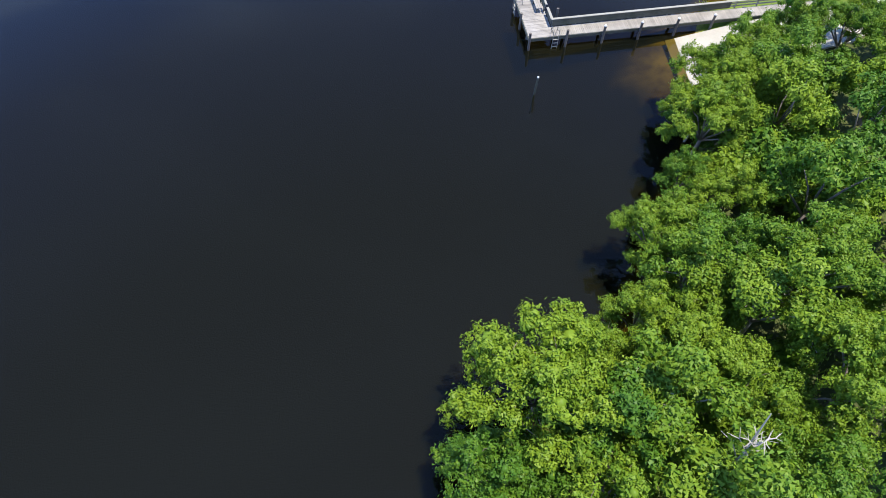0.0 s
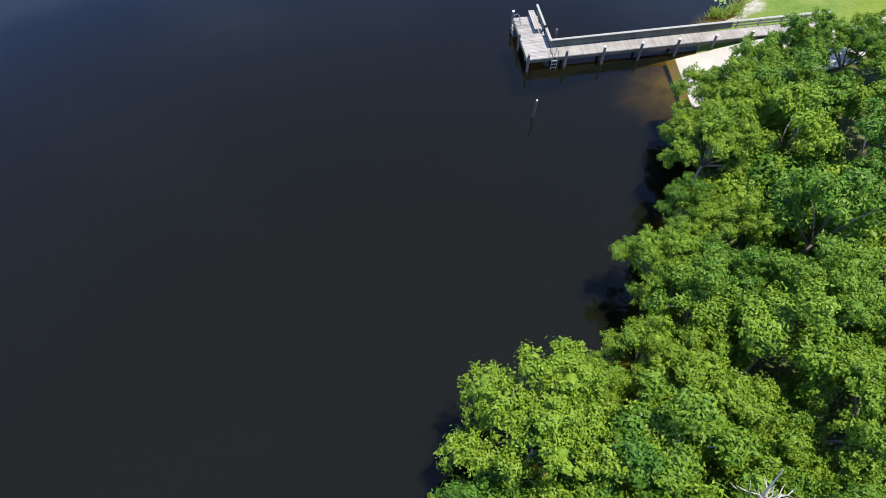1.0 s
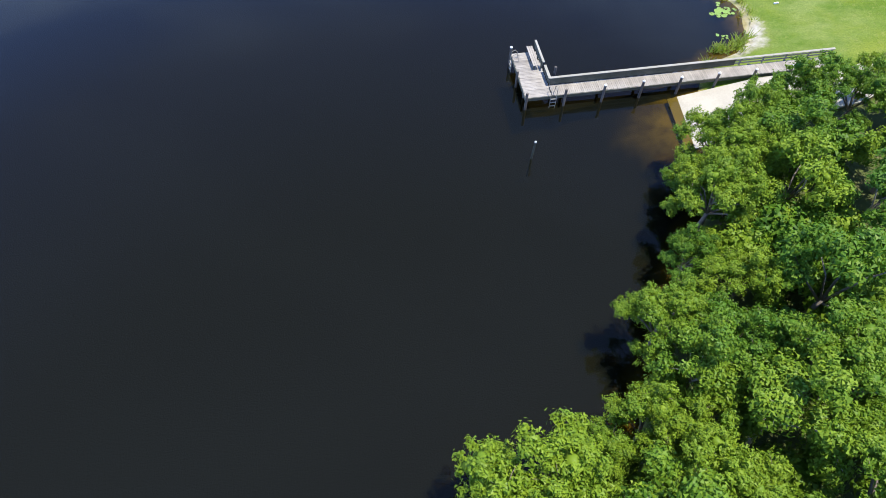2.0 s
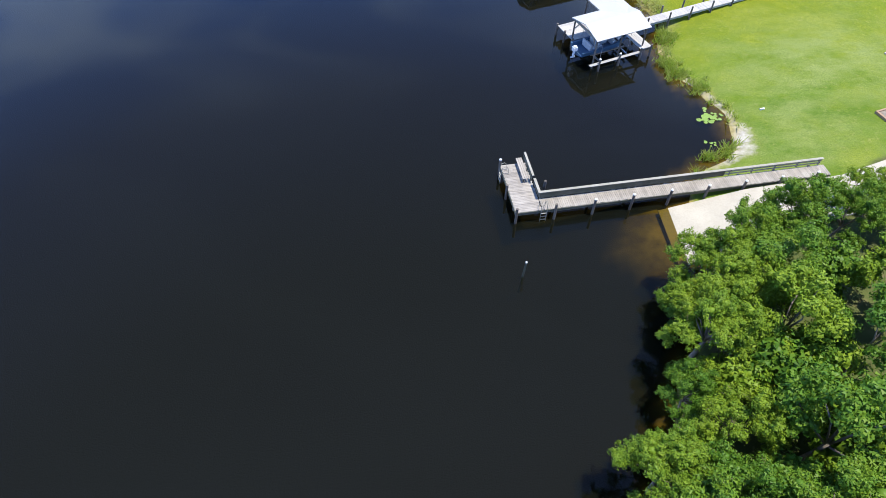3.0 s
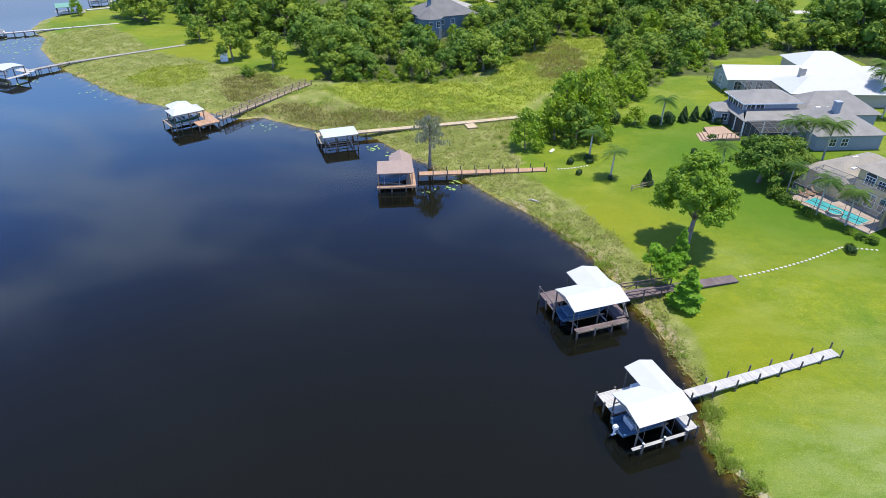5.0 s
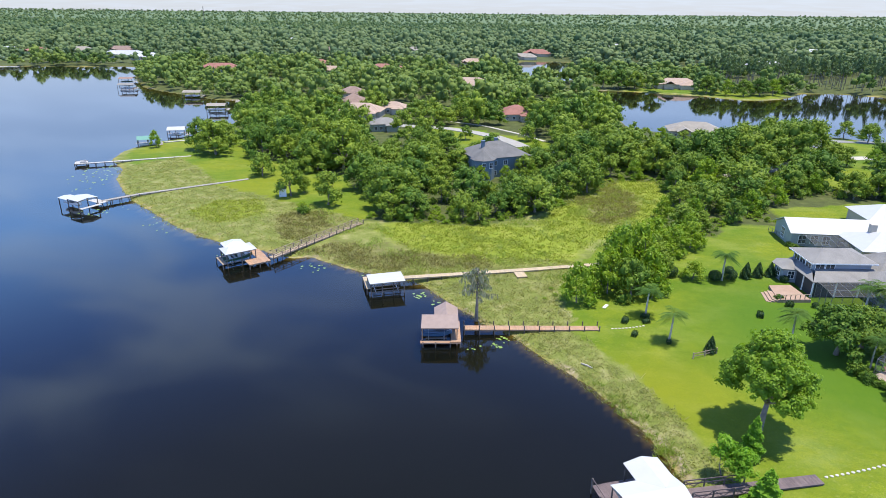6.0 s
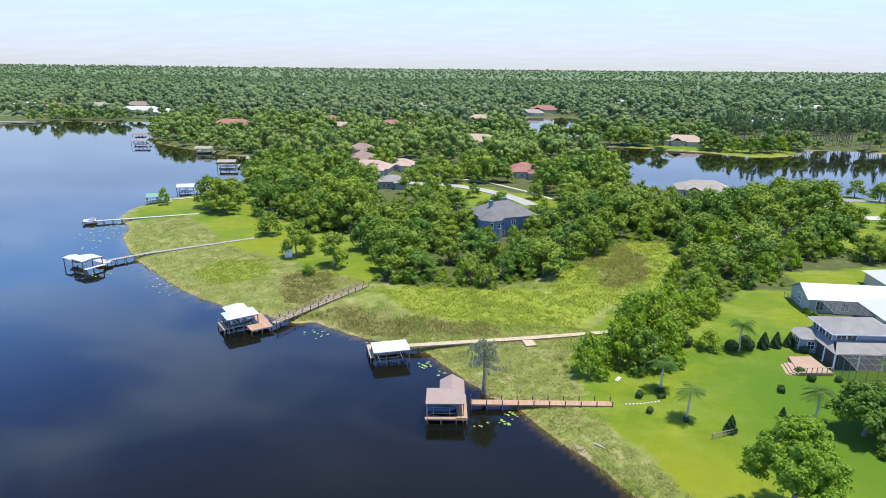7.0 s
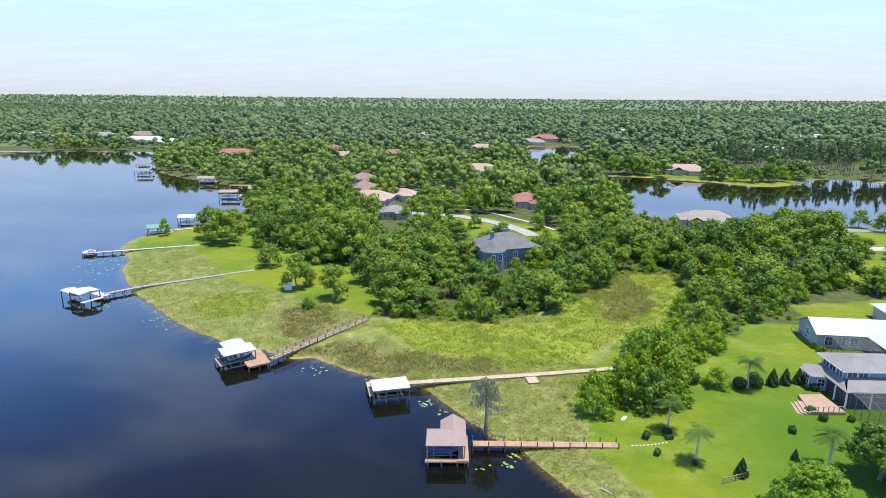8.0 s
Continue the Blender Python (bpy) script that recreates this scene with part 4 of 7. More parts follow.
def gable_roof(g, w, d, z, rise, over=0.5):
    """Ridge along x."""
    x, y = w / 2 + over, d / 2 + over
    g.sheet([(-x, -y, z), (x, -y, z), (x, 0, z + rise), (-x, 0, z + rise)], 0.12)
    g.sheet([(x, y, z), (-x, y, z), (-x, 0, z + rise), (x, 0, z + rise)], 0.12)
    return g


def moved(g, m):
    g.v = [tuple(m @ Vector(p)) for p in g.v]
    return g


def window(parent, m, w, h, bars=(1, 1)):
    """A framed window, facing -y of m."""
    f = Geo()
    t = 0.09
    for c, s in (((0, -0.03, h / 2), (w + t, 0.1, t)), ((0, -0.03, -h / 2), (w + t, 0.1, t)), ((-w / 2, -0.03, 0), (t, 0.1, h)), ((w / 2, -0.03, 0), (t, 0.1, h))):
        f.box(c, s, m)
    for i in range(1, bars[0] + 1):
        f.box((-w / 2 + w * i / (bars[0] + 1), -0.025, 0), (0.05, 0.08, h), m)
    for i in range(1, bars[1] + 1):
        f.box((0, -0.025, -h / 2 + h * i / (bars[1] + 1)), (w, 0.08, 0.05), m)
    win = part("window", f, "white_trim", parent)
    part("pane", Geo().box((0, -0.012, 0), (w, 0.02, h), m), "window_glass", win)
    return win


def wall_box(parent, w, d, z0, z1, mat, m=None):
    """Four walls with thickness."""
    g = Geo()
    t, h, zc = 0.25, z1 - z0, (z0 + z1) / 2
    mm = m or Matrix.Identity(4)
    g.box((0, -d / 2 + t / 2, zc), (w, t, h), mm).box((0, d / 2 - t / 2, zc), (w, t, h), mm)
    g.box((-w / 2 + t / 2, 0, zc), (t, d - 2 * t, h), mm).box((w / 2 - t / 2, 0, zc), (t, d - 2 * t, h), mm)
    return part("wall", g, mat, parent)


def simple_house(x, y, turn, w, d, wall, roof, label, storeys=1, kind="hip", wing=True, group="houses among the trees", rise=None):
    root = thing("house", pose(x, y, gz(x, y) - 0.2, 0, 0, turn), label, "house", group)
    z = 0.3 + 2.9 * storeys
    wall_box(root, w, d, 0, z, wall)
    rg = Geo()
    (hip_roof if kind == "hip" else gable_roof)(rg, w, d, z, rise or min(w, d) * 0.26)
    part("roof", rg, roof, root)
    if kind != "hip":
        gg = Geo()
        r = rise or min(w, d) * 0.26
        for sx in (-1, 1):
            gg.add([(sx * w / 2, -d / 2, z), (sx * w / 2, d / 2, z), (sx * w / 2, 0, z + r),
                    (sx * (w / 2 - 0.2), -d / 2, z), (sx * (w / 2 - 0.2), d / 2, z), (sx * (w / 2 - 0.2), 0, z + r)],
                   [(0, 1, 2), (3, 5, 4), (0, 3, 4, 1), (1, 4, 5, 2), (2, 5, 3, 0)])
        part("gable", gg, wall, root)
    if wing:
        m = pose(w * 0.22, -d * 0.5, 0)
        wall_box(root, w * 0.4, d * 0.6, 0, 3.0, wall, m)
        part("wing_roof", moved(hip_roof(Geo(), w * 0.4, d * 0.6, 3.0, w * 0.09), m), roof, root)
    if w >= 20:
        m = pose(-w * 0.24, -d * 0.42, 0, 0, 0, 90)
        wall_box(root, d * 0.5, w * 0.24, 0, 3.6, wall, m)
        part("gable_roof", moved(gable_roof(Geo(), d * 0.8, w * 0.24, 3.6, w * 0.07), m), roof, root)
    for s in range(storeys):
        for i in range(3):
            window(root, pose(-w * 0.36 + w * 0.2 * i, -d / 2 - 0.01, 1.6 + 2.9 * s), 1.2, 1.3)
        window(root, pose(-w / 2 - 0.01, 0, 1.6 + 2.9 * s, 0, 0, -90), 1.2, 1.3)
    HOUSES.append((x, y, max(w, d) * 0.62 + 1.5))
    return root


for x, y, turn, w, d, wall, roof, label, st in (
        (-94, 372, 10, 15, 12, "wall_cream", "shingle_brown", "cream house with a taupe shingle roof", 1),
        (-85, 340, 5, 13, 11, "wall_cream", "shingle_brown", "house with a brown hipped roof", 1),
        (-73, 309, 0, 20, 12, "wall_cream", "tile_pink", "long house with a pink tile roof", 1),
        (-60, 321, 0, 12, 9, "wall_cream", "tile_pink", "low house with pink roof tiles", 1),
        (-55, 276, 20, 11, 8, "wall_sage", "shingle_grey", "grey-roofed garage house by the street", 1),
        (-32, 430, 0, 24, 14, "wall_cream", "tile_pink", "large pink-roofed house in the woods", 1),
        (-2, 314, 15, 15, 13, "wall_cream", "tile_red", "house with a steep brick-red roof", 1),
        (69, 283, -5, 20, 12, "wall_cream", "shingle_tan", "tan-roofed house on the pond's near bank", 1),
        (100, 457, 0, 26, 13, "wall_cream", "tile_pink", "pink-roofed house on the pond's lawn", 1),
        (-108, 527, 8, 26, 12, "wall_cream", "tile_red", "red-roofed house far among trees", 1),
        (-234, 500, 20, 30, 14, "wall_slate", "tile_red", "red house near the bay", 1),
        (-474, 668, 10, 30, 14, "wall_cream", "shingle_tan", "tan-roofed house on the far shore", 1),
        (-545, 650, 10, 30, 14, "wall_cream", "roof_white", "white-roofed house on the far shore", 1),
        (-500, 640, 10, 26, 14, "wall_cream", "tile_red", "orange-roofed house on the far shore", 1),
        (-440, 690, 10, 30, 14, "wall_cream", "shingle_brown", "brown-roofed house on the far shore", 1),
        (-392, 622, 10, 40, 14, "wall_cream", "roof_white", "long white house on the far shore", 1),
        (-355, 600, 10, 26, 14, "wall_cream", "roof_white", "white house on the far shore", 1),
        (-45, 598, 0, 24, 14, "wall_cream", "tile_pink", "pink-roofed house far among trees", 1),
        (14, 745, 0, 30, 16, "wall_cream", "tile_red", "red-roofed house far behind the pond", 1),
        (-146, 503, 0, 18, 10, "wall_cream", "tile_pink", "small pink-roofed house among trees", 1),
        (-178, 560, 0, 26, 12, "wall_cream", "tile_red", "orange-tiled house among trees", 1),
        (-225, 732, 0, 30, 14, "wall_cream", "shingle_brown", "brown-roofed house far off", 1),
        (0, 690, 0, 26, 12, "wall_cream", "shingle_tan", "tan house behind the far pond", 1),
        (-640, 905, 0, 34, 14, "wall_cream", "tile_red", "red-roofed house far off in the woods", 1),
        (-120, 760, 0, 30, 14, "wall_cream", "shingle_tan", "tan house far off in the woods", 1),
        (210, 620, 0, 30, 14, "wall_cream", "roof_white", "white roof far off in the woods", 1),
        (330, 840, 0, 36, 14, "wall_cream", "roof_white", "white roof among far trees", 1),
        (120, 900, 0, 30, 14, "wall_cream", "roof_white", "pale roof among far trees", 1),
        (-330, 950, 0, 34, 16, "wall_cream", "roof_white", "pale roof among distant trees", 1)):
    simple_house(x, y, turn, w, d, wall, roof, label, st)

# the grey two-storey house in the wood
gh = simple_house(-7, 212, 28, 17, 13, "wall_slate", "shingle_dark", "slate-blue two-storey house with a dark hipped roof and two chimneys", 2, wing=False, rise=3.6)
part("tower_wall", Geo().slab([(-6.5 + 3.4 * math.cos(t), -6.3 + 3.4 * math.sin(t)) for t in (radians(22.5 + 45 * i) for i in range(8))], 0, 6.1), "wall_slate", gh)
tw = Geo()
ring = [(-6.5 + 3.9 * math.cos(t), -6.3 + 3.9 * math.sin(t), 6.1) for t in (radians(22.5 + 45 * i) for i in range(8))]
tw.add(ring + [(-6.5, -6.3, 8.6)], [(i, (i + 1) % 8, 8) for i in range(8)] + [tuple(range(8))[::-1]])
part("tower_roof", tw, "shingle_dark", gh)
for cx, cy in ((-4.5, -1.5), (1.0, 1.2)):
    part("chimney", Geo().box((cx, cy, 8.8), (0.9, 0.9, 2.8)).box((cx, cy, 10.25), (1.1, 1.1, 0.15)), "wall_slate", gh)
for i in range(2):
    window(gh, pose(-7.6 + 2.2 * i, -9.48, 4.6), 1.1, 1.6)

# ---- the blue-grey two-storey house with porch, terrace and screen room
H1 = thing("house", pose(53.0, 131.6, gz(53, 133), 0, 0, 6), "blue-grey two-storey house with grey shingle roofs and a dark porch", "house")
wall_box(H1, 10.0, 9.0, 0, 3.0, "wall_blue", pose(6.4, 5.8, 0))
wall_box(H1, 10.2, 6.6, 3.0, 5.2, "wall_blue", pose(5.5, 6.2, 0))
part("upper_roof", moved(hip_roof(Geo(), 10.2, 6.6, 5.2, 1.5, 0.7), pose(5.5, 6.2, 0)), "shingle_grey", H1)
part("fascia", Geo().box((5.5, 2.2, 5.1), (11.6, 0.06, 0.2)).box((-0.32, 6.2, 5.1), (0.06, 8.0, 0.2)), "white_trim", H1)
lr_ = Geo()
lr_.sheet([(-1.2, -0.8, 2.9), (11.4, -0.8, 2.9), (11.4, 2.9, 4.0), (1.0, 2.9, 4.0)], 0.12)
lr_.sheet([(-1.2, -0.8, 2.9), (0.38, 2.9, 3.7), (0.38, 9.4, 3.7), (-1.2, 9.6, 2.9)], 0.12)
part("lower_roof", lr_, "shingle_grey", H1)
wall_box(H1, 12, 11.6, 0, 2.9, "wall_blue", pose(14.6, -2.4, 0))
wall_box(H1, 15, 9, 0, 2.9, "wall_blue", pose(19.0, 6.5, 0))
part("rear_roof", moved(hip_roof(Geo(), 15, 9, 2.9, 3.2, 0.6), pose(19.0, 6.5, 0)), "shingle_grey", H1)
part("garage_roof", moved(hip_roof(Geo(), 12, 11.6, 2.9, 3.3, 0.6), pose(14.6, -2.4, 0)), "shingle_grey", H1)
part("chimney", Geo().box((13.6, -3.6, 5.9), (1.0, 1.0, 2.8)).box((13.6, -3.6, 7.35), (1.25, 1.25, 0.12)), "wall_blue", H1)
part("bay_wall", Geo().slab([(-2.8, 6.0), (0.3, 5.4), (1.3, 10.2), (-1.6, 10.4), (-3.0, 8.8)], 0, 2.7), "wall_blue", H1)
br = Geo()
pk = (-0.1, 8.0, 3.8)
bay = [(-3.4, 5.5, 2.7), (0.7, 4.9, 2.7), (1.7, 10.7, 2.7), (-1.8, 11.0, 2.7), (-3.6, 9.0, 2.7)]
for i in range(5):
    br.sheet([bay[i], bay[(i + 1) % 5], pk], 0.1)
part("bay_roof", br, "shingle_grey", H1)
for i in range(3):
    window(H1, pose(0.38, 4.2 + 2.0 * i, 4.35, 0, 0, -90), 1.8, 1.5, (1, 0))
for i in range(2):
    window(H1, pose(1.6 + 1.8 * i, 2.88, 4.4), 1.6, 1.4, (1, 0))
window(H1, pose(-2.95, 7.4, 1.5, 0, 0, -86), 1.1, 1.4)
window(H1, pose(-1.5, 5.7, 1.5, 0, 0, -12), 1.1, 1.4)
for px, py in ((-0.9, -0.5), (-0.9, 2.6), (3.0, -0.5), (7.0, -0.5), (11.0, -0.5)):
    part("porch_column", Geo().box((px, py, 1.45), (0.22, 0.22, 2.9)).box((px, py, 0.1), (0.34, 0.34, 0.2)), "white_trim", H1)
# opaque sheets in place of mesh, darkened for the shaded porch behind
part("porch_screen", Geo().box((-0.86, 2.3, 1.42), (0.03, 5.4, 2.8)).box((5.0, -0.46, 1.42), (11.8, 0.03, 2.8)), "screen_shaded", H1, "insect screen round the porch, the shade behind it put into its dark colour")
for i in range(3):
    window(H1, pose(3.0 + 2.8 * i, 1.28, 1.3), 1.8, 2.1)
window(H1, pose(1.38, 3.6, 1.3, 0, 0, -90), 2.8, 2.1)
for i in range(2):
    part("roof_vent", Geo().box((13.0 + 2.2 * i, 0.4, 4.9), (0.9, 0.4, 0.25)), "white_trim", H1)
    window(H1, pose(11.6 + 2.2 * i, -8.22, 1.5), 1.2, 1.4)


def screen_room(name, m, w, d, h, label, rise=0.9, nx=5, ny=3):
    """An insect-screen cage: dark bars with mesh between them."""
    root = thing(name, m, label, "screen enclosure")
    bars, net = Geo(), Geo()
    xs = [w * i / nx for i in range(nx + 1)]
    ys = [d * i / ny for i in range(ny + 1)]

    def top(x, y):
        return h + rise * min(1.0, 2.2 * y / d)
    for x in xs:
        part("post", Geo().box((x, 0, h / 2), (0.055, 0.055, h)), "screen_frame", root)
        for y0, y1 in zip(ys, ys[1:]):
            part("rafter", Geo().beam((x, y0, top(x, y0)), (x, y1, top(x, y1)), 0.045, 0.06), "screen_frame", root)
    for y in ys:
        part("purlin", Geo().beam((0, y, top(0, y)), (w, y, top(w, y)), 0.045, 0.06), "screen_frame", root)
        for x in (0, w):
            part("side_post", Geo().box((x, y, top(x, y) / 2), (0.07, 0.07, top(x, y))), "screen_frame", root)
    for y0, y1 in zip(ys, ys[1:]):
        net.add([(0, y0, top(0, y0)), (w, y0, top(0, y0)), (w, y1, top(0, y1)), (0, y1, top(0, y1))], [(0, 1, 2, 3)])
    net.add([(0, 0, 0), (w, 0, 0), (w, 0, h), (0, 0, h)], [(0, 1, 2, 3)])
    net.add([(0, 0, 0), (0, d, 0), (0, d, top(0, d)), (0, d / 2.2, top(0, d)), (0, 0, h)], [(0, 1, 2, 3, 4)])
    net.add([(w, 0, 0), (w, d, 0), (w, d, top(0, d)), (w, d / 2.2, top(0, d)), (w, 0, h)], [(0, 1, 2, 3, 4)])
    part("screen", net, "screen", root, "grey see-through insect screen")
    part("mid_rail", Geo().box((w / 2, 0, 1.0), (w, 0.06, 0.06)), "screen_frame", root)
    return root


screen_room("screen_room", pose(53.0, 125.8, gz(54, 126), 0, 0, 6), 8.6, 4.8, 2.6, "dark insect-screen room behind the blue-grey house", 0.5)
terrace = thing("terrace", pose(48.4, 131.0, gz(48, 131), 0, 0, 10), "raised brick-red paved terrace with steps, low hedge and railing", "terrace")
part("paving", Geo().slab([(-3.2, -2.6), (2.4, -2.8), (2.4, 3.4), (-1.6, 3.4)], -0.3, 0.5), "paver", terrace)
for i in range(3):
    part("step", Geo().slab([(-3.9 - 0.55 * i, -2.0), (-3.2 - 0.55 * i, -2.6), (-2.2 - 0.55 * i, 1.2), (-2.9 - 0.55 * i, 1.6)], -0.3, 0.36 - 0.16 * i), "paver", terrace)
for i in range(7):
    part("baluster_post", Geo().box((-2.9 + 0.85 * i, -2.6, 0.95), (0.09, 0.09, 0.95)), "deck_old", terrace)
part("handrail", Geo().beam((-2.9, -2.6, 1.42), (2.2, -2.6, 1.42), 0.1, 0.07), "deck_old", terrace)

# ---- the white-roofed house behind it
H2 = thing("house", pose(58.3, 161.2, gz(60, 161), 0, 0, 1), "sage-walled house with a wide bright white roof", "house")
wall_box(H2, 34, 8.4, 0, 3.0, "wall_sage", pose(17.0, 0, 0))
part("roof", moved(gable_roof(Geo(), 34, 8.4, 3.0, 2.1, 0.5), pose(17.0, 0, 0)), "roof_white", H2)
gg = Geo()
gg.add([(0.0, -4.2, 3.0), (0.0, 4.2, 3.0), (0.0, 0, 4.9), (0.2, -4.2, 3.0), (0.2, 4.2, 3.0), (0.2, 0, 4.9)], [(0, 1, 2), (3, 5, 4), (0, 3, 4, 1), (1, 4, 5, 2), (2, 5, 3, 0)])
part("gable", gg, "wall_sage", H2)
window(H2, pose(-0.02, 0.0, 1.7, 0, 0, -90), 1.6, 2.2, (2, 2))
wall_box(H2, 24, 9, 0, 3.0, "wall_cream", pose(21.5, -8.8, 0))
part("wing_roof", moved(hip_roof(Geo(), 24, 11, 3.0, 2.2, 0.5), pose(21.5, -8.3, 0)), "roof_white", H2)
wall_box(H2, 14, 9, 0, 3.0, "wall_cream", pose(28, 12, 0))
part("wing_roof", moved(hip_roof(Geo(), 14, 10, 3.0, 2.4, 0.5), pose(28, 12, 0)), "roof_white", H2)
part("chimney", Geo().box((14.0, -6.8, 5.0), (1.1, 1.1, 2.6)), "wall_cream", H2)
for i in range(3):
    window(H2, pose(2.2 + 2.4 * i, -4.22, 1.6), 1.5, 1.8)
hedge_fence = thing("fence", pose(57.4, 166.6, gz(57, 166), 0, 0, -78), "low dark iron garden fence beside the white-roofed house", "fence")
for i in range(7):
    part("post", Geo().box((1.5 * i, 0, 0.5), (0.08, 0.08, 1.1)), "screen_frame", hedge_fence)
for h in (0.25, 0.95):
    part("rail", Geo().beam((0, 0, h), (9.0, 0, h), 0.05, 0.06), "screen_frame", hedge_fence)
screen_room("screen_room", pose(60.4, 150.6, gz(62, 151), 0, 0, 1), 7.5, 6.2, 2.5, "dark insect-screen porch on the white-roofed house", 0.4)

# ---- the yellow house with the pool
H3 = thing("house", pose(58.7, 105.2, gz(58, 103), 0, 0, -66.5), "yellow stucco house with tan shingle roofs beside a pool", "house")
wall_box(H3, 8, 14, 0, 5.5, "wall_yellow", pose(4.0, 7.0, 0))
part("main_roof", moved(hip_roof(Geo(), 8, 14, 5.5, 2.0, 0.6), pose(4.0, 7.0, 0)), "shingle_tan", H3)
wall_box(H3, 6, 13.5, 0, 3.0, "wall_yellow", pose(-3.6, 5.0, 0))
part("roof", moved(hip_roof(Geo(), 6.4, 13.5, 3.0, 1.7, 0.6), pose(-3.8, 5.0, 0)), "shingle_tan", H3)
wall_box(H3, 14, 12, 0, 3.0, "wall_yellow", pose(6.0, 20.5, 0))
part("rear_roof", moved(hip_roof(Geo(), 14, 12, 3.0, 2.8, 0.6), pose(6.0, 20.5, 0)), "shingle_tan", H3)
part("balcony_roof", moved(hip_roof(Geo(), 7.0, 6.2, 5.5, 1.3, 0.5), pose(10.8, -0.4, 0)), "shingle_tan", H3)
part("balcony_floor", Geo().box((10.8, -0.9, 2.9), (6.8, 5.6, 0.28)), "white_trim", H3)
wall_box(H3, 6.6, 7, 0, 5.5, "wall_yellow", pose(10.8, 5.6, 0))
for px, py in ((7.6, -3.4), (14.0, -3.4), (10.8, -3.4), (14.0, 1.6)):
    part("column", Geo().box((px, py, 2.75), (0.42, 0.42, 5.5)).box((px, py, 0.3), (0.56, 0.56, 0.6)), "wall_yellow", H3)
part("railing", Geo().box((10.8, -3.55, 4.0), (6.4, 0.06, 0.08)).box((10.8, -3.55, 3.25), (6.4, 0.05, 0.05)).box((7.45, -1.2, 4.0), (0.06, 4.4, 0.08)).box((7.45, -1.2, 3.25), (0.05, 4.4, 0.05)), "screen_frame", H3)
for i in range(2):
    window(H3, pose(2.0 + 2.0 * i, -0.02, 4.05), 1.5, 1.3, (2, 2))
    window(H3, pose(9.2 + 2.6 * i, 2.08, 4.2), 1.6, 1.9)
n_ = 14
arc = [(math.cos(math.pi * i / n_), math.sin(math.pi * i / n_)) for i in range(n_ + 1)]
part("fan_window", Geo().add([(2.0 + 0.8 * x_, -0.02, 4.8 + 0.6 * z_) for x_, z_ in arc] + [(2.0 + 0.8 * x_, -0.1, 4.8 + 0.6 * z_) for x_, z_ in arc],
                             [tuple(range(n_ + 1)), tuple(range(n_ + 1, 2 * n_ + 2))] + [(i, i + 1, n_ + 2 + i, n_ + 1 + i) for i in range(n_)]), "window_glass", H3)
part("fan_trim", Geo().tube([(2.0 + 0.85 * x_, -0.08, 4.8 + 0.65 * z_) for x_, z_ in arc], 0.06, 5), "white_trim", H3)
for i in range(3):
    window(H3, pose(0.8 + 2.2 * i, -0.02, 1.4), 1.6, 2.0)
window(H3, pose(-3.6, -1.77, 1.5), 1.6, 1.6)
for px, py, pz in ((1.2, 3.0, 6.0), (-2.2, 2.0, 4.0), (-5.2, 6.0, 4.0)):
    part("roof_vent", Geo().box((px, py, pz), (0.4, 1.0, 0.25)), "white_trim", H3)

PM = pose(54.9, 101.4, gz(55, 101), 0, 0, -58.6)
pool = thing("swimming_pool", PM, "turquoise rectangular pool with a stone deck and raised spa", "swimming pool")
part("pool_deck", Geo().slab([(-6.2, -2.2), (6.2, -2.2), (6.2, 4.6), (-6.2, 4.6)], -0.4, 0.1), "pool_paving", pool)
part("coping", Geo().box((0, -1.4, 0.14), (8.6, 0.25, 0.1)).box((0, 1.4, 0.14), (8.6, 0.25, 0.1)).box((-4.18, 0, 0.14), (0.25, 2.55, 0.1)).box((4.18, 0, 0.14), (0.25, 2.55, 0.1)), "stone", pool)
part("water_surface", Geo().box((0, 0, 0.11), (8.1, 2.54, 0.06)), "pool_water", pool, "bright turquoise water")
sp = Geo()
for i in range(16):
    t0, t1 = 2 * math.pi * i / 16, 2 * math.pi * (i + 1) / 16
    sp.slab([(0.4 + 0.85 * math.cos(t0), -1.0 + 0.85 * math.sin(t0)), (0.4 + 1.1 * math.cos(t0), -1.0 + 1.1 * math.sin(t0)),
             (0.4 + 1.1 * math.cos(t1), -1.0 + 1.1 * math.sin(t1)), (0.4 + 0.85 * math.cos(t1), -1.0 + 0.85 * math.sin(t1))], 0.1, 0.5)
part("spa_rim", sp, "stone", pool)
part("spa_water", Geo().slab([(0.4 + 0.85 * math.cos(2 * math.pi * i / 16), -1.0 + 0.85 * math.sin(2 * math.pi * i / 16)) for i in range(16)], 0.1, 0.4), "pool_water", pool)
screen_room("pool_cage", PM @ pose(-6.1, -2.1, 0.1), 12.2, 6.6, 2.6, "tall insect-screen cage over the swimming pool", 1.4, 6, 4)


def lounge_chair(m):
    root = thing("lounge_chair", m, "red-brown slatted pool lounge chair on the deck", "chair", "pool chairs")
    part("seat", Geo().box((0, 0, 0.34), (1.2, 0.6, 0.06)), "deck_orange", root)
    part("backrest", Geo().beam((-0.6, 0, 0.36), (-1.0, 0, 0.85), 0.6, 0.06), "deck_orange", root)
    for x_ in (-0.5, 0.5):
        for y_ in (-0.25, 0.25):
            part("leg", Geo().box((x_, y_, 0.16), (0.06, 0.06, 0.32)), "deck_orange", root)


for i in range(3):
    lounge_chair(PM @ pose(-5.2 + 0.2 * i, 0.4 + 1.2 * i, 0.1, 0, 0, 15))
HOUSES += [(62, 135, 12), (75, 135, 12), (80, 168, 20), (95, 165, 15), (70, 105, 18), (55, 101, 9)]


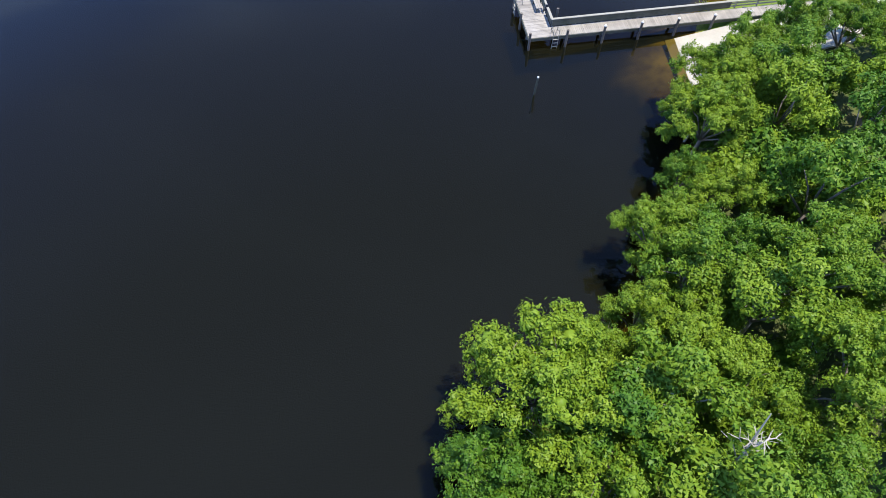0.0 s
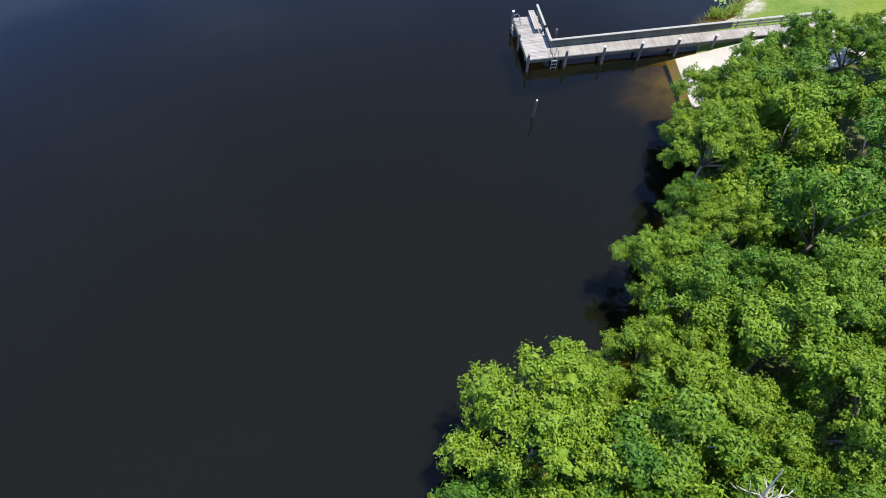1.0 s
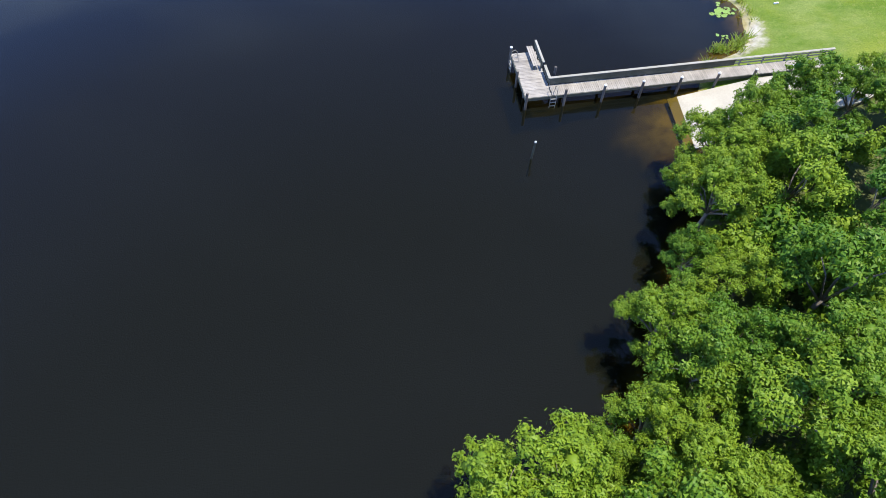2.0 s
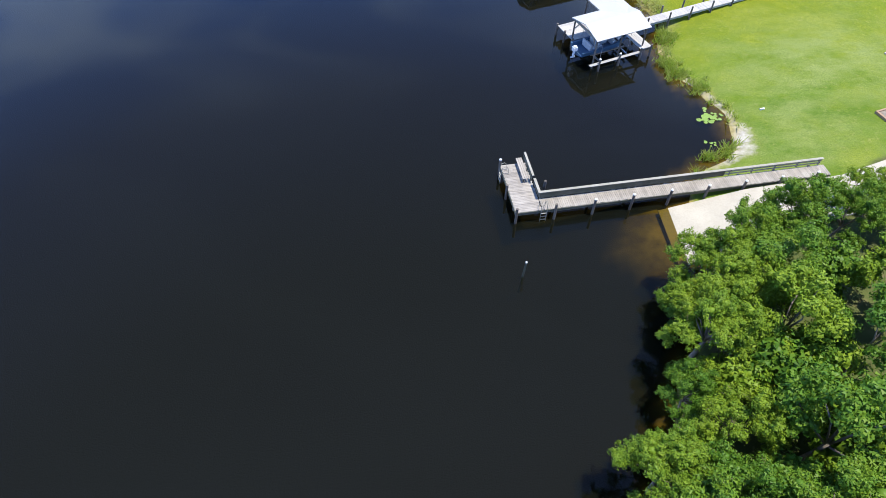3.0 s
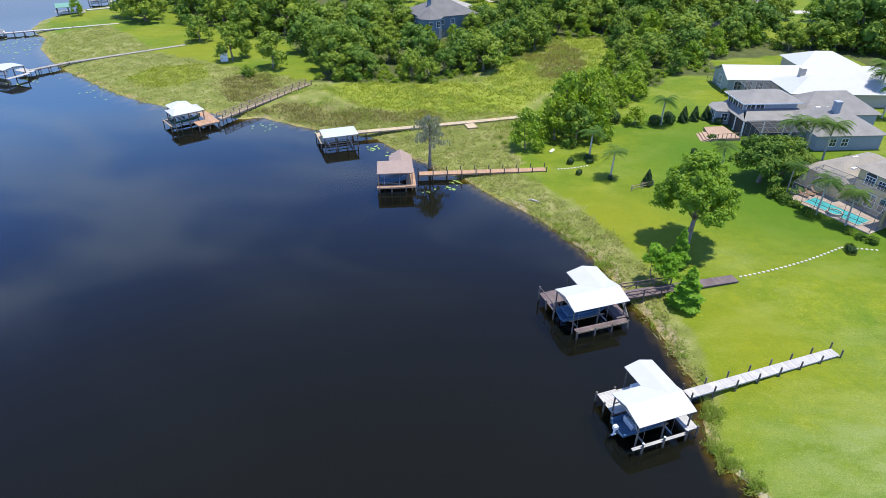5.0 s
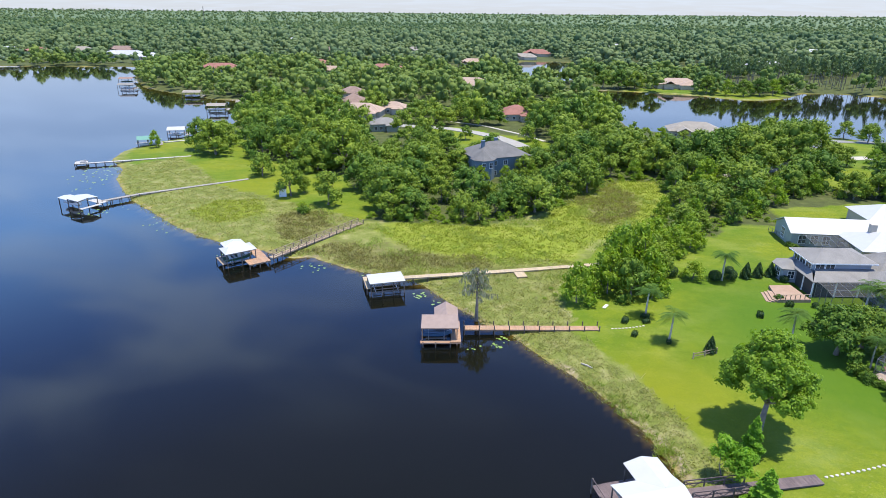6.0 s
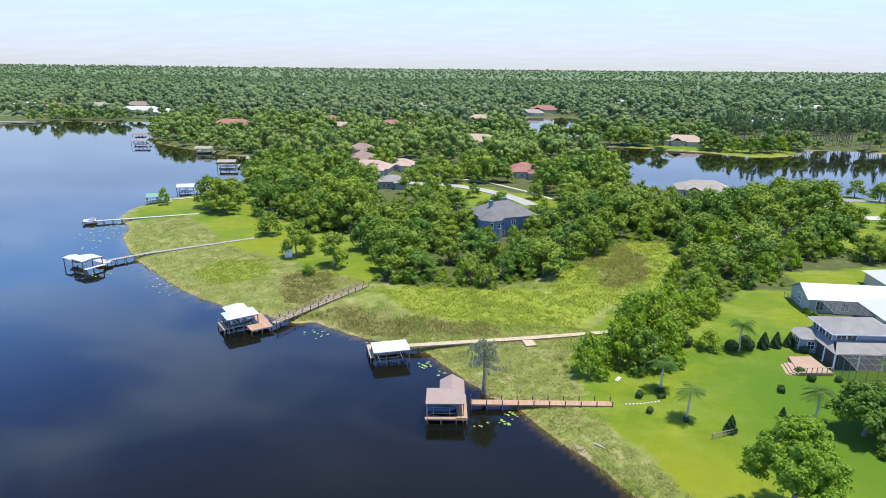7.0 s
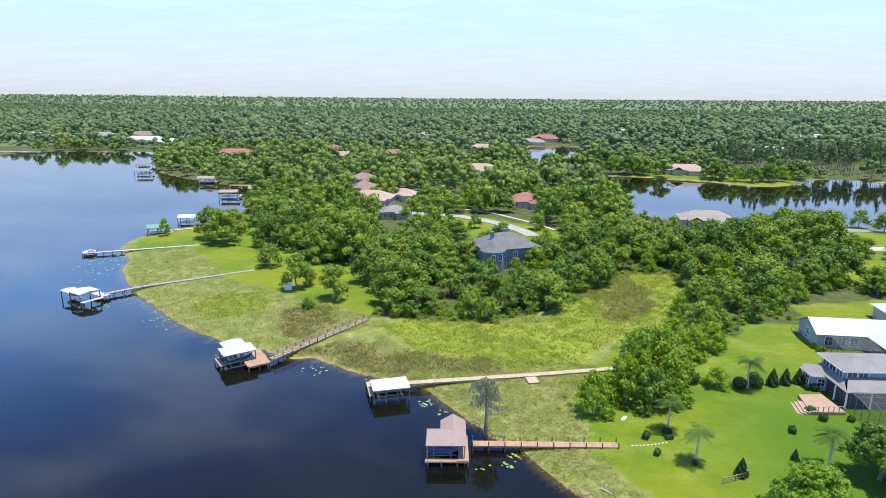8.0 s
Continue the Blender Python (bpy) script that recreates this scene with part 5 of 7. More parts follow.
# ---------------------------------------------------------------- docks and boathouses
def planks(parent, x0, x1, y0, y1, z, material, width=0.14, joined=True, name="plank", along="y"):
    """Deck boards laid across, with open joints; along: the way a board runs."""
    pitch = width + 0.012
    n = max(1, int(round(((x1 - x0) if along == "y" else (y1 - y0)) / pitch)))
    L = (y1 - y0) if along == "y" else (x1 - x0)
    if joined:
        g = Geo()
        for i in range(n):
            if along == "y":
                g.box((x0 + (i + 0.5) * pitch, (y0 + y1) / 2, z - 0.02 + 0.004 * (i % 3)), (width, L, 0.04))
            else:
                g.box(((x0 + x1) / 2, y0 + (i + 0.5) * pitch, z - 0.02 + 0.004 * (i % 3)), (L, width, 0.04))
        return part("decking", g, material, parent)
    g = Geo().box((0, 0, -0.02), (width, L, 0.04) if along == "y" else (L, width, 0.04))
    me = g.mesh(name)
    me.materials.append(M[material])
    for i in range(n):
        ob = new(name, me)
        ob.parent = parent
        j = random.uniform(-0.03, 0.03)
        if along == "y":
            ob.location = (x0 + (i + 0.5) * pitch, (y0 + y1) / 2 + j, z + random.uniform(-0.004, 0.006))
        else:
            ob.location = ((x0 + x1) / 2 + j, y0 + (i + 0.5) * pitch, z + random.uniform(-0.004, 0.006))
        ob.rotation_euler = (0, 0, random.uniform(-0.004, 0.004))


def joists(parent, x0, x1, y0, y1, z, material, n=2):
    for i in range(n):
        y = y0 + 0.08 + (y1 - y0 - 0.16) * i / max(1, n - 1)
        part("joist", Geo().beam((x0, y, z - 0.15), (x1, y, z - 0.15), 0.07, 0.22), material, parent)


def pile(parent, x, y, top, bottom=-2.2, r=0.11, material="pile", cap=False):
    ob = part("post", Geo().tube([(x, y, bottom), (x, y, top)], [r * 1.05, r], 9), material, parent, smooth=False)
    if cap:
        part("cap", Geo().tube([(x, y, top + 0.003), (x, y, top + 0.06), (x, y, top + 0.16)], [r * 1.12, r * 1.12, 0.015], 9), "pile_cap", ob, "white pointed cap")
    return ob


def walkway(a, b, width, z, material, label, posts=2.6, post_h=0.0, caps=False, rail=False, down=0.0, post_mat="pile", z_end=None):
    """A straight timber walkway from a to b, on piles."""
    a, b = Vector(a), Vector(b)
    L = (b - a).length
    turn = math.degrees(math.atan2(b.y - a.y, b.x - a.x))
    root = thing("walkway", pose(a.x, a.y, 0, 0, 0, turn), label, "walkway", "timber walkways to the docks")
    planks(root, 0, L, -width / 2, width / 2, z, material)
    joists(root, 0, L, -width / 2 + 0.05, width / 2 - 0.05, z - 0.03, material, 2)
    n = max(1, round(L / posts))
    for i in range(n + 1):
        x = L * i / n
        for s in (-1, 1):
            pile(root, x, s * (width / 2 + 0.1), z + post_h, -2.0, 0.085, post_mat, caps)
        part("cross_beam", Geo().beam((x, -width / 2 - 0.05, z - 0.33), (x, width / 2 + 0.05, z - 0.33), 0.06, 0.18), material, root)
    if rail:
        for s in (-1, 1):
            for h in (0.5, 0.95):
                part("rail", Geo().beam((0, s * (width / 2 + 0.1), z + h), (L, s * (width / 2 + 0.1), z + h), 0.05, 0.12), material, root)
            for i in range(2 * n):
                x0, x1 = L * i / (2 * n), L * (i + 1) / (2 * n)
                part("brace", Geo().beam((x0, s * (width / 2 + 0.1), z + (0.1 if i % 2 else 0.9)), (x1, s * (width / 2 + 0.1), z + (0.9 if i % 2 else 0.1)), 0.04, 0.08), material, root)
    return root


# ---- the long grey dock with the bench, beside the ramp
DA = thing("dock", pose(6.7, 38.85, 0, 0, 0, 6.9), "weathered grey timber dock with a solid dark side rail and bench", "dock")
ZA = 1.02
joists(DA, 0.1, 24.8, 0.1, 1.05, ZA - 0.04, "rail_wood", 3)
joists(DA, 0.1, 1.9, 1.15, 4.9, ZA - 0.04, "rail_wood", 4)
part("fascia", Geo().beam((0, -0.02, ZA - 0.16), (24.9, -0.02, ZA - 0.16), 0.05, 0.26).beam((-0.02, 0, ZA - 0.16), (-0.02, 4.98, ZA - 0.16), 0.05, 0.26), "rail_wood", DA)
for i, (x, y, h) in enumerate([(0.02, -0.1, 0.55)] + [(2.95 * k, -0.12, 0.55) for k in range(1, 9)] + [(-0.12, 2.4, 0.5), (-0.05, 5.0, 0.6), (2.6, 1.9, 1.0)]):
    pile(DA, x, y, ZA + h if i < 9 else ZA + h, -1.6 if x < 12 else -0.6, 0.1, "pile", True if i in (2, 3, 4, 5, 6, 7, 8, 10) else False)
for k in range(0, 9):
    pile(DA, 2.95 * k + 0.2, 1.2, ZA - 0.05, -1.4, 0.1)
    part("cross_beam", Geo().beam((2.95 * k + 0.1, -0.05, ZA - 0.38), (2.95 * k + 0.1, 1.2, ZA - 0.38), 0.07, 0.2), "rail_wood", DA)
# solid rail: boards below a pale cap, open rails over the land end
for h in (0.14, 0.32, 0.5):
    part("rail_board", Geo().beam((2.05, 1.14, ZA + h), (16.6, 1.14, ZA + h), 0.035, 0.17), "rail_wood", DA)
for h in (0.22, 0.46):
    part("open_rail", Geo().beam((16.6, 1.14, ZA + h), (24.6, 1.14, ZA + h), 0.04, 0.1), "rail_pale", DA)
part("rail_cap", Geo().box((13.3, 1.14, ZA + 0.68), (22.7, 0.2, 0.045)), "rail_pale", DA)
for k in range(13):
    part("rail_post", Geo().box((2.1 + 1.87 * k, 1.2, ZA + 0.33), (0.09, 0.09, 0.7)), "rail_pale", DA)
for h in (0.18, 0.42):
    part("rail_board", Geo().beam((2.0, 1.2, ZA + h), (2.0, 2.6, ZA + h), 0.035, 0.2), "rail_wood", DA)
part("rail_cap", Geo().box((2.0, 1.85, ZA + 0.66), (0.2, 1.5, 0.045)), "rail_pale", DA)
# bench with tall back along the head of the dock
for i in range(3):
    part("bench_slat", Geo().box((1.28 + 0.16 * i, 4.05, ZA + 0.4), (0.145, 2.3, 0.045)), "deck_grey", DA)
for h in (0.45, 0.66):
    part("backrest_board", Geo().box((1.86 + 0.1 * (h - 0.45), 4.05, ZA + h), (0.04, 2.5, 0.19)), "rail_wood", DA)
part("backrest_cap", Geo().box((1.93, 4.05, ZA + 0.8), (0.16, 2.6, 0.05)), "rail_pale", DA)
for y in (3.0, 4.05, 5.1):
    part("bench_leg", Geo().box((1.3, y, ZA + 0.19), (0.09, 0.09, 0.38)).box((1.85, y, ZA + 0.4), (0.09, 0.09, 0.8)), "rail_wood", DA)
# swim ladder of bent tube
def swim_ladder(m):
    lad = thing("swim_ladder", m, "pale grey tubular swim ladder hooked over the dock's edge", "ladder", "swim ladders")
    for s in (-0.22, 0.22):
        part("side_tube", Geo().tube([(s, 0.45, 0.0), (s, 0.4, 0.5), (s, 0.2, 0.72), (s, -0.05, 0.6), (s, -0.12, 0.2), (s, -0.14, -1.3)], 0.025, 8), "rail_pale", lad)
    for i in range(4):
        part("rung", Geo().box((0, -0.14, -1.15 + 0.32 * i), (0.42, 0.07, 0.04)), "rail_pale", lad)
    return lad
swim_ladder(pose(6.7, 38.85, 0, 0, 0, 6.9) @ pose(2.05, -0.06, ZA + 0.01))
swim_ladder(pose(6.7, 38.85, 0, 0, 0, 6.9) @ pose(-0.05, 4.3, ZA + 0.01, 0, 0, -90))
planks(DA, 2.0, 24.9, 0.0, 1.1, ZA, "deck_grey", 0.14, False)
planks(DA, 0.0, 1.95, 0.0, 5.0, ZA, "deck_grey", 0.14, False, along="x")

mk = thing("marker_post", pose(6.65, 33.9, 0, 3, 2, 0), "thin leaning marker post with a white cap in the water", "post")
part("pole", Geo().tube([(0, 0, -2.0), (0, 0, 1.7)], 0.075, 8), "rail_wood", mk)
part("cap", Geo().tube([(0, 0, 1.702), (0, 0, 1.78), (0, 0, 1.85)], [0.075, 0.075, 0.015], 8), "pile_cap", mk)


# ---- boats
def boat(m, length, beam_, hull, label, name="motorboat", outboard=True, cover=False):
    """A small open boat, bow towards +x, its keel at z = 0."""
    root = thing(name, m, label, "boat")
    n = 9
    g, deck = Geo(), Geo()
    rings = []
    for i in range(n + 1):
        t = i / n
        x = -length / 2 + length * t
        wd = beam_ / 2 * (1 - max(0, (t - 0.5) / 0.5) ** 2.4 * 0.97)
        sheer = 0.75 + 0.35 * t ** 2
        keel = 0.0 + 0.45 * max(0, (t - 0.65) / 0.35) ** 2
        rings.append([(x, -wd, sheer), (x, -wd * 0.85, 0.3 + keel * 0.6), (x, 0, keel), (x, wd * 0.85, 0.3 + keel * 0.6), (x, wd, sheer),
                      (x, wd * 0.82, sheer - 0.02), (x, wd * 0.75, 0.38 + keel * 0.6), (x, -wd * 0.75, 0.38 + keel * 0.6), (x, -wd * 0.82, sheer - 0.02)])
    k = len(rings[0])
    pts = [p for r in rings for p in r]
    fs = [(i * k + j, i * k + (j + 1) % k, (i + 1) * k + (j + 1) % k, (i + 1) * k + j) for i in range(n) for j in range(k)]
    fs += [tuple(range(k)), tuple(n * k + j for j in range(k))]
    g.add(pts, fs)
    part("hull", g, hull, root)
    part("foredeck", Geo().sheet([(length * 0.22, -beam_ * 0.33, 0.98), (length * 0.47, 0, 1.06), (length * 0.22, beam_ * 0.33, 0.98)], 0.05), "hull_white", root)
    if cover:
        part("canvas_cover", Geo().slab([(-length * 0.42, -beam_ * 0.4), (length * 0.2, -beam_ * 0.42), (length * 0.42, 0), (length * 0.2, beam_ * 0.42), (-length * 0.42, beam_ * 0.4)], 0.78, 1.05), "hull_blue", root)
    else:
        part("console", Geo().box((0.2, 0.35, 0.85), (0.6, 0.7, 0.9)).box((0.4, 0.35, 1.4), (0.06, 0.7, 0.35)), "hull_white", root)
        for x in (-0.7, -1.5, 1.0):
            part("seat", Geo().box((x, 0.0, 0.62), (0.5, beam_ * 0.62, 0.35)).box((x - 0.22, 0, 0.92), (0.12, beam_ * 0.62, 0.4)), "seat_grey", root)
    if outboard:
        mot = part("outboard_motor", Geo().box((-length / 2 - 0.22, 0, 0.72), (0.42, 0.34, 0.36)).box((-length / 2 - 0.22, 0, 0.95), (0.3, 0.26, 0.1)).box((-length / 2 - 0.26, 0, 0.25), (0.16, 0.14, 0.7)).box((-length / 2 - 0.3, 0, -0.12), (0.45, 0.12, 0.12)), "hull_white", root)
    return root


def roof_part(parent, x0, x1, y0, y1, eave, rise, ridge_along, material, name="roof", hip=0.0):
    """A pitched roof with thickness over a rectangle."""
    g = Geo()
    if ridge_along == "x":
        ym = (y0 + y1) / 2
        a, b = (x0 + hip, ym, eave + rise), (x1 - hip, ym, eave + rise)
        g.sheet([(x0, y0, eave), (x1, y0, eave), b, a], 0.07)
        g.sheet([(x1, y1, eave), (x0, y1, eave), a, b], 0.07)
        if hip:
            g.sheet([(x0, y1, eave), (x0, y0, eave), a], 0.07)
            g.sheet([(x1, y0, eave), (x1, y1, eave), b], 0.07)
    else:
        xm = (x0 + x1) / 2
        a, b = (xm, y0 + hip, eave + rise), (xm, y1 - hip, eave + rise)
        g.sheet([(x0, y1, eave), (x0, y0, eave), a, b], 0.07)
        g.sheet([(x1, y0, eave), (x1, y1, eave), b, a], 0.07)
        if hip:
            g.sheet([(x0, y0, eave), (x1, y0, eave), a], 0.07)
            g.sheet([(x1, y1, eave), (x0, y1, eave), b], 0.07)
    ob = part(name, g, material, parent)
    return ob


def frame_beams(parent, x0, x1, y0, y1, z, material):
    for p, q in (((x0, y0, z), (x1, y0, z)), ((x0, y1, z), (x1, y1, z)), ((x0, y0, z), (x0, y1, z)), ((x1, y0, z), (x1, y1, z))):
        part("beam", Geo().beam(p, q, 0.08, 0.22), material, parent)


def lift(parent, x0, x1, y0, y1, z, top=2.8):
    """Boat-lift cradle: two bunks on cross beams, hung by cables from the roof beams."""
    for y in (y0 + (y1 - y0) * 0.33, y0 + (y1 - y0) * 0.67):
        part("bunk", Geo().beam((x0 + 0.6, y, z), (x1 - 0.6, y, z), 0.14, 0.1), "deck_old", parent)
    for x in (x0 + 1.0, x1 - 1.0):
        part("cradle_beam", Geo().beam((x, y0 + 0.2, z - 0.13), (x, y1 - 0.2, z - 0.13), 0.12, 0.14), "metal", parent)
        for y in (y0 + 0.3, y1 - 0.3):
            part("cable", Geo().tube([(x, y, z - 0.1), (x, y, top)], 0.02, 5), "metal", parent)


# ---- the two white-roofed boathouses
BM = pose(16.15, 57.1, 0, 0, 0, 21.5)
HB = thing("boathouse", BM, "open boathouse with a bright white L-shaped metal roof and boat lift", "boathouse", "boathouses along the lake")
ZB = 1.05
planks(HB, 5.0, 6.2, -0.2, 4.3, ZB, "deck_white")
planks(HB, -0.1, 1.9, 3.6, 6.4, ZB, "deck_white", along="x")
planks(HB, 1.9, 6.2, 4.3, 6.2, ZB, "deck_white")
planks(HB, -0.6, 5.0, -0.35, -0.05, ZB - 0.25, "deck_white", along="x")
for (x0, x1, y0, y1) in ((5.0, 6.2, -0.2, 4.3), (-0.1, 1.9, 3.6, 6.4), (1.9, 6.2, 4.3, 6.2)):
    joists(HB, x0, x1, y0, y1, ZB - 0.03, "pile", 3)
roof_part(HB, -0.15, 5.75, 0.0, 4.3, 3.05, 0.5, "x", "roof_white")
roof_part(HB, 2.9, 6.0, 2.2, 6.9, 3.07, 0.46, "y", "roof_white", "wing_roof")
frame_beams(HB, 0.1, 5.5, 0.3, 4.0, 2.9, "rail_pale")
frame_beams(HB, 3.1, 5.8, 4.2, 6.6, 2.9, "rail_pale")
for x, y, h in ((0.1, 0.3, 2.9), (0.1, 4.0, 2.9), (2.8, 0.3, 2.9), (5.5, 0.3, 2.9), (5.5, 4.0, 2.9), (3.1, 6.6, 2.9), (5.8, 6.6, 2.9), (3.1, 4.2, 2.9)):
    pile(HB, x, y, h, -2.2, 0.08)
for x, y in ((0.4, -0.3), (2.6, -0.3), (5.0, -0.3), (-0.1, 6.4), (-0.1, 5.0), (-0.1, 3.6), (1.9, 6.4), (6.2, -0.2)):
    pile(HB, x, y, ZB + 0.2, -2.0, 0.1, "pile", y == -0.3)
for s in (0.1, 5.5):
    part("brace", Geo().beam((s, 0.35, 2.1), (s, 1.0, 2.85), 0.06, 0.1), "rail_pale", HB)
    part("brace", Geo().beam((s, 3.9, 2.1), (s, 3.3, 2.85), 0.06, 0.1), "rail_pale", HB)
lift(HB, 0.0, 5.0, 0.2, 4.0, 0.55)
boat(BM @ pose(2.1, 2.0, 0.62, 0, 0, 0), 5.6, 2.2, "hull_blue", "pale blue-grey open motorboat on the boathouse lift")
bl = thing("storage_box", BM @ pose(3.7, 5.5, ZB), "white dock storage box on the boathouse deck", "box")
part("body", Geo().box((0, 0, 0.3), (1.2, 0.6, 0.6)), "hull_white", bl)
part("lid", Geo().box((0, 0, 0.635), (1.26, 0.66, 0.06)), "hull_white", bl)
walkway((22.2, 63.25), (39.35, 70.0), 1.1, ZB + 0.05, "deck_white", "white-painted plank walkway with dark posts over the lawn", 2.6, 0.75)

CM = pose(12.7, 72.7, 0, 0, 0, 20.5)
HC = thing("boathouse", CM, "boathouse with a white L-shaped metal roof and dark brown deck", "boathouse", "boathouses along the lake")
ZC = 1.1
planks(HC, -0.5, 0.6, 3.2, 6.9, ZC, "deck_brown", along="x")
planks(HC, 0.6, 6.9, 4.6, 6.9, ZC, "deck_brown")
planks(HC, 0.2, 6.6, -0.75, -0.1, ZC - 0.1, "deck_brown", along="x")
planks(HC, 5.6, 6.9, -0.1, 4.6, ZC, "deck_brown")
joists(HC, 0.6, 6.9, 4.6, 6.9, ZC - 0.03, "deck_brown", 4)
part("fascia", Geo().beam((0.2, -0.8, ZC - 0.2), (6.6, -0.8, ZC - 0.2), 0.05, 0.2), "deck_old", HC)
roof_part(HC, 0.1, 6.9, 0.0, 4.5, 3.15, 0.55, "x", "roof_white")
roof_part(HC, 2.9, 6.9, 2.4, 7.1, 3.17, 0.53, "y", "roof_white", "wing_roof")
frame_beams(HC, 0.3, 6.6, 0.3, 4.3, 3.0, "rail_pale")
frame_beams(HC, 3.1, 6.6, 4.4, 6.8, 3.0, "rail_pale")
for x, y, h in ((0.3, 0.3, 3.0), (0.3, 4.3, 3.0), (3.3, 0.3, 3.0), (6.6, 0.3, 3.0), (6.6, 4.3, 3.0), (3.1, 6.8, 3.0), (6.6, 6.8, 3.0)):
    pile(HC, x, y, h, -2.2, 0.08)
for x, y, h in ((-0.5, 6.9, 0.9), (-0.5, 5.0, 0.3), (-0.5, 3.2, 0.9), (0.3, -0.75, 0.0), (2.5, -0.75, 0.0), (4.6, -0.75, 0.0), (6.6, -0.75, 0.0), (0.4, 3.3, 0.9)):
    pile(HC, x, y, ZC + h, -2.0, 0.1)
for y0, y1 in ((3.2, 5.0), (5.0, 6.9)):
    part("rail", Geo().beam((-0.5, y0, ZC + 0.85), (-0.5, y1, ZC + 0.85), 0.05, 0.1), "deck_brown", HC)
for i in range(2):
    part("brace", Geo().beam((6.8, -0.3 + 0.1 * i, ZC + 0.1), (6.8, 1.6 + 0.1 * i, 3.0 - 0.5 * i), 0.07, 0.12), "rail_pale", HC)
lift(HC, 0.0, 5.6, 0.2, 4.3, 0.7)
boat(CM @ pose(2.6, 2.1, 0.78, 0, 0, 0), 5.8, 2.2, "hull_blue", "blue and white runabout on the lift under the white roof", cover=True, outboard=False)
walkway((19.4, 79.0), (26.0, 80.9), 1.5, ZC, "deck_brown", "dark brown plank walkway with cross-braced rails", 2.2, 0.95, False, True)
rampC = thing("walkway", pose(26.0, 80.9, 0, 0, 0, 16.2), "dark brown plank ramp down to the lawn", "walkway", "timber walkways to the docks")
planks(rampC, 0.02, 8.3, -0.72, 0.72, ZC - 0.02, "deck_brown")
joists(rampC, 0.0, 8.3, -0.66, 0.66, ZC - 0.05, "deck_brown", 3)
for i in range(4):
    for s in (-0.6, 0.6):
        part("footing", Geo().box((0.6 + 2.3 * i, s, 0.45), (0.14, 0.14, 1.0)), "deck_brown", rampC)

# ---- the boathouse with the taupe roof and orange decking
DM = pose(-12.5, 106.5, 0, 0, 0, 8.0)
HD = thing("boathouse", DM, "boathouse with a taupe metal roof and new orange-brown decking", "boathouse", "boathouses along the lake")
ZD = 0.95
planks(HD, 4.4, 5.9, -0.3, 6.4, ZD, "deck_orange", along="x")
planks(HD, -0.2, 4.4, -0.35, 0.35, ZD - 0.1, "deck_orange", along="x")
planks(HD, 2.6, 4.4, 4.4, 6.4, ZD, "deck_orange")
planks(HD, -0.2, 2.6, 4.2, 4.8, ZD, "deck_orange", along="x")
joists(HD, 4.4, 5.9, 0, 6.4, ZD - 0.03, "deck_orange", 3)
part("fascia", Geo().beam((-0.2, -0.38, ZD - 0.2), (5.9, -0.38, ZD - 0.2), 0.05, 0.22), "deck_orange", HD)
roof_part(HD, -0.1, 5.6, 0.1, 4.6, 3.0, 1.15, "x", "roof_tan", hip=0.15)
roof_part(HD, 1.9, 5.6, 2.3, 7.0, 3.02, 1.13, "y", "roof_tan", "wing_roof", hip=0.1)
frame_beams(HD, 0.1, 5.3, 0.35, 4.3, 2.85, "deck_orange")
for x, y in ((0.1, 0.35), (0.1, 4.3), (5.3, 0.35), (5.3, 4.3), (2.2, 6.7), (5.3, 6.7)):
    pile(HD, x, y, 2.9, -2.2, 0.09, "deck_orange")
for x in (0.2, 2.1, 4.3, 5.8):
    pile(HD, x, -0.3, ZD - 0.05, -2.2, 0.1)
lift(HD, 0.0, 4.4, 0.4, 4.2, 0.5)
boat(DM @ pose(2.3, 2.3, 0.6), 4.7, 2.0, "hull_blue", "blue runabout on the lift under the taupe roof", cover=True, outboard=False)
walkway((-6.6, 111.55), (14.2, 114.3), 1.35, ZD, "deck_orange", "new orange-brown plank walkway with short dark posts", 2.4, 0.75)

# ---- the low pale-roofed slip on the long marsh walkway
EM = pose(-24.0, 122.2, 0, 0, 0, 22.0)
HE = thing("boathouse", EM, "open boat slip with a flat pale roof over tall piles", "boathouse", "boathouses along the lake")
roof_part(HE, -0.1, 6.2, 0.0, 4.3, 2.45, 0.1, "x", "roof_white")
planks(HE, -0.55, 0.1, 0.9, 6.4, 1.15, "deck_new", along="x")
planks(HE, 0.1, 6.4, 4.4, 6.4, 1.15, "deck_new")
frame_beams(HE, 0.1, 6.0, 0.2, 4.1, 2.3, "deck_new")
for x, y in ((0.1, 0.2), (2.1, 0.2), (4.1, 0.2), (6.0, 0.2), (0.1, 4.1), (6.0, 4.1), (3.0, 4.1)):
    pile(HE, x, y, 2.3, -2.2, 0.1)
for x, y in ((-0.5, 1.0), (-0.5, 3.6), (-0.5, 6.3), (6.3, 6.3)):
    pile(HE, x, y, 1.1, -2.2, 0.1)
part("cross_beam", Geo().beam((0.1, 0.2, 0.7), (6.0, 0.2, 0.7), 0.08, 0.16), "pile", HE)
lift(HE, 0.0, 6.0, 0.2, 4.1, 0.6, 2.35)
walkway((-20.2, 128.6), (2.3, 135.6), 1.3, 1.15, "deck_new", "long pale plank walkway across the marsh", 2.6)
walkway((2.3, 135.6), (20.0, 141.6), 1.3, 1.15, "deck_new", "long pale plank walkway across the marsh", 2.6)
bt = thing("walkway", pose(1.9, 133.6, 0, 0, 0, 18), "small pale timber landing beside the marsh walkway", "walkway", "timber walkways to the docks")
planks(bt, -1.0, 1.0, -1.4, 1.0, 1.12, "deck_new")
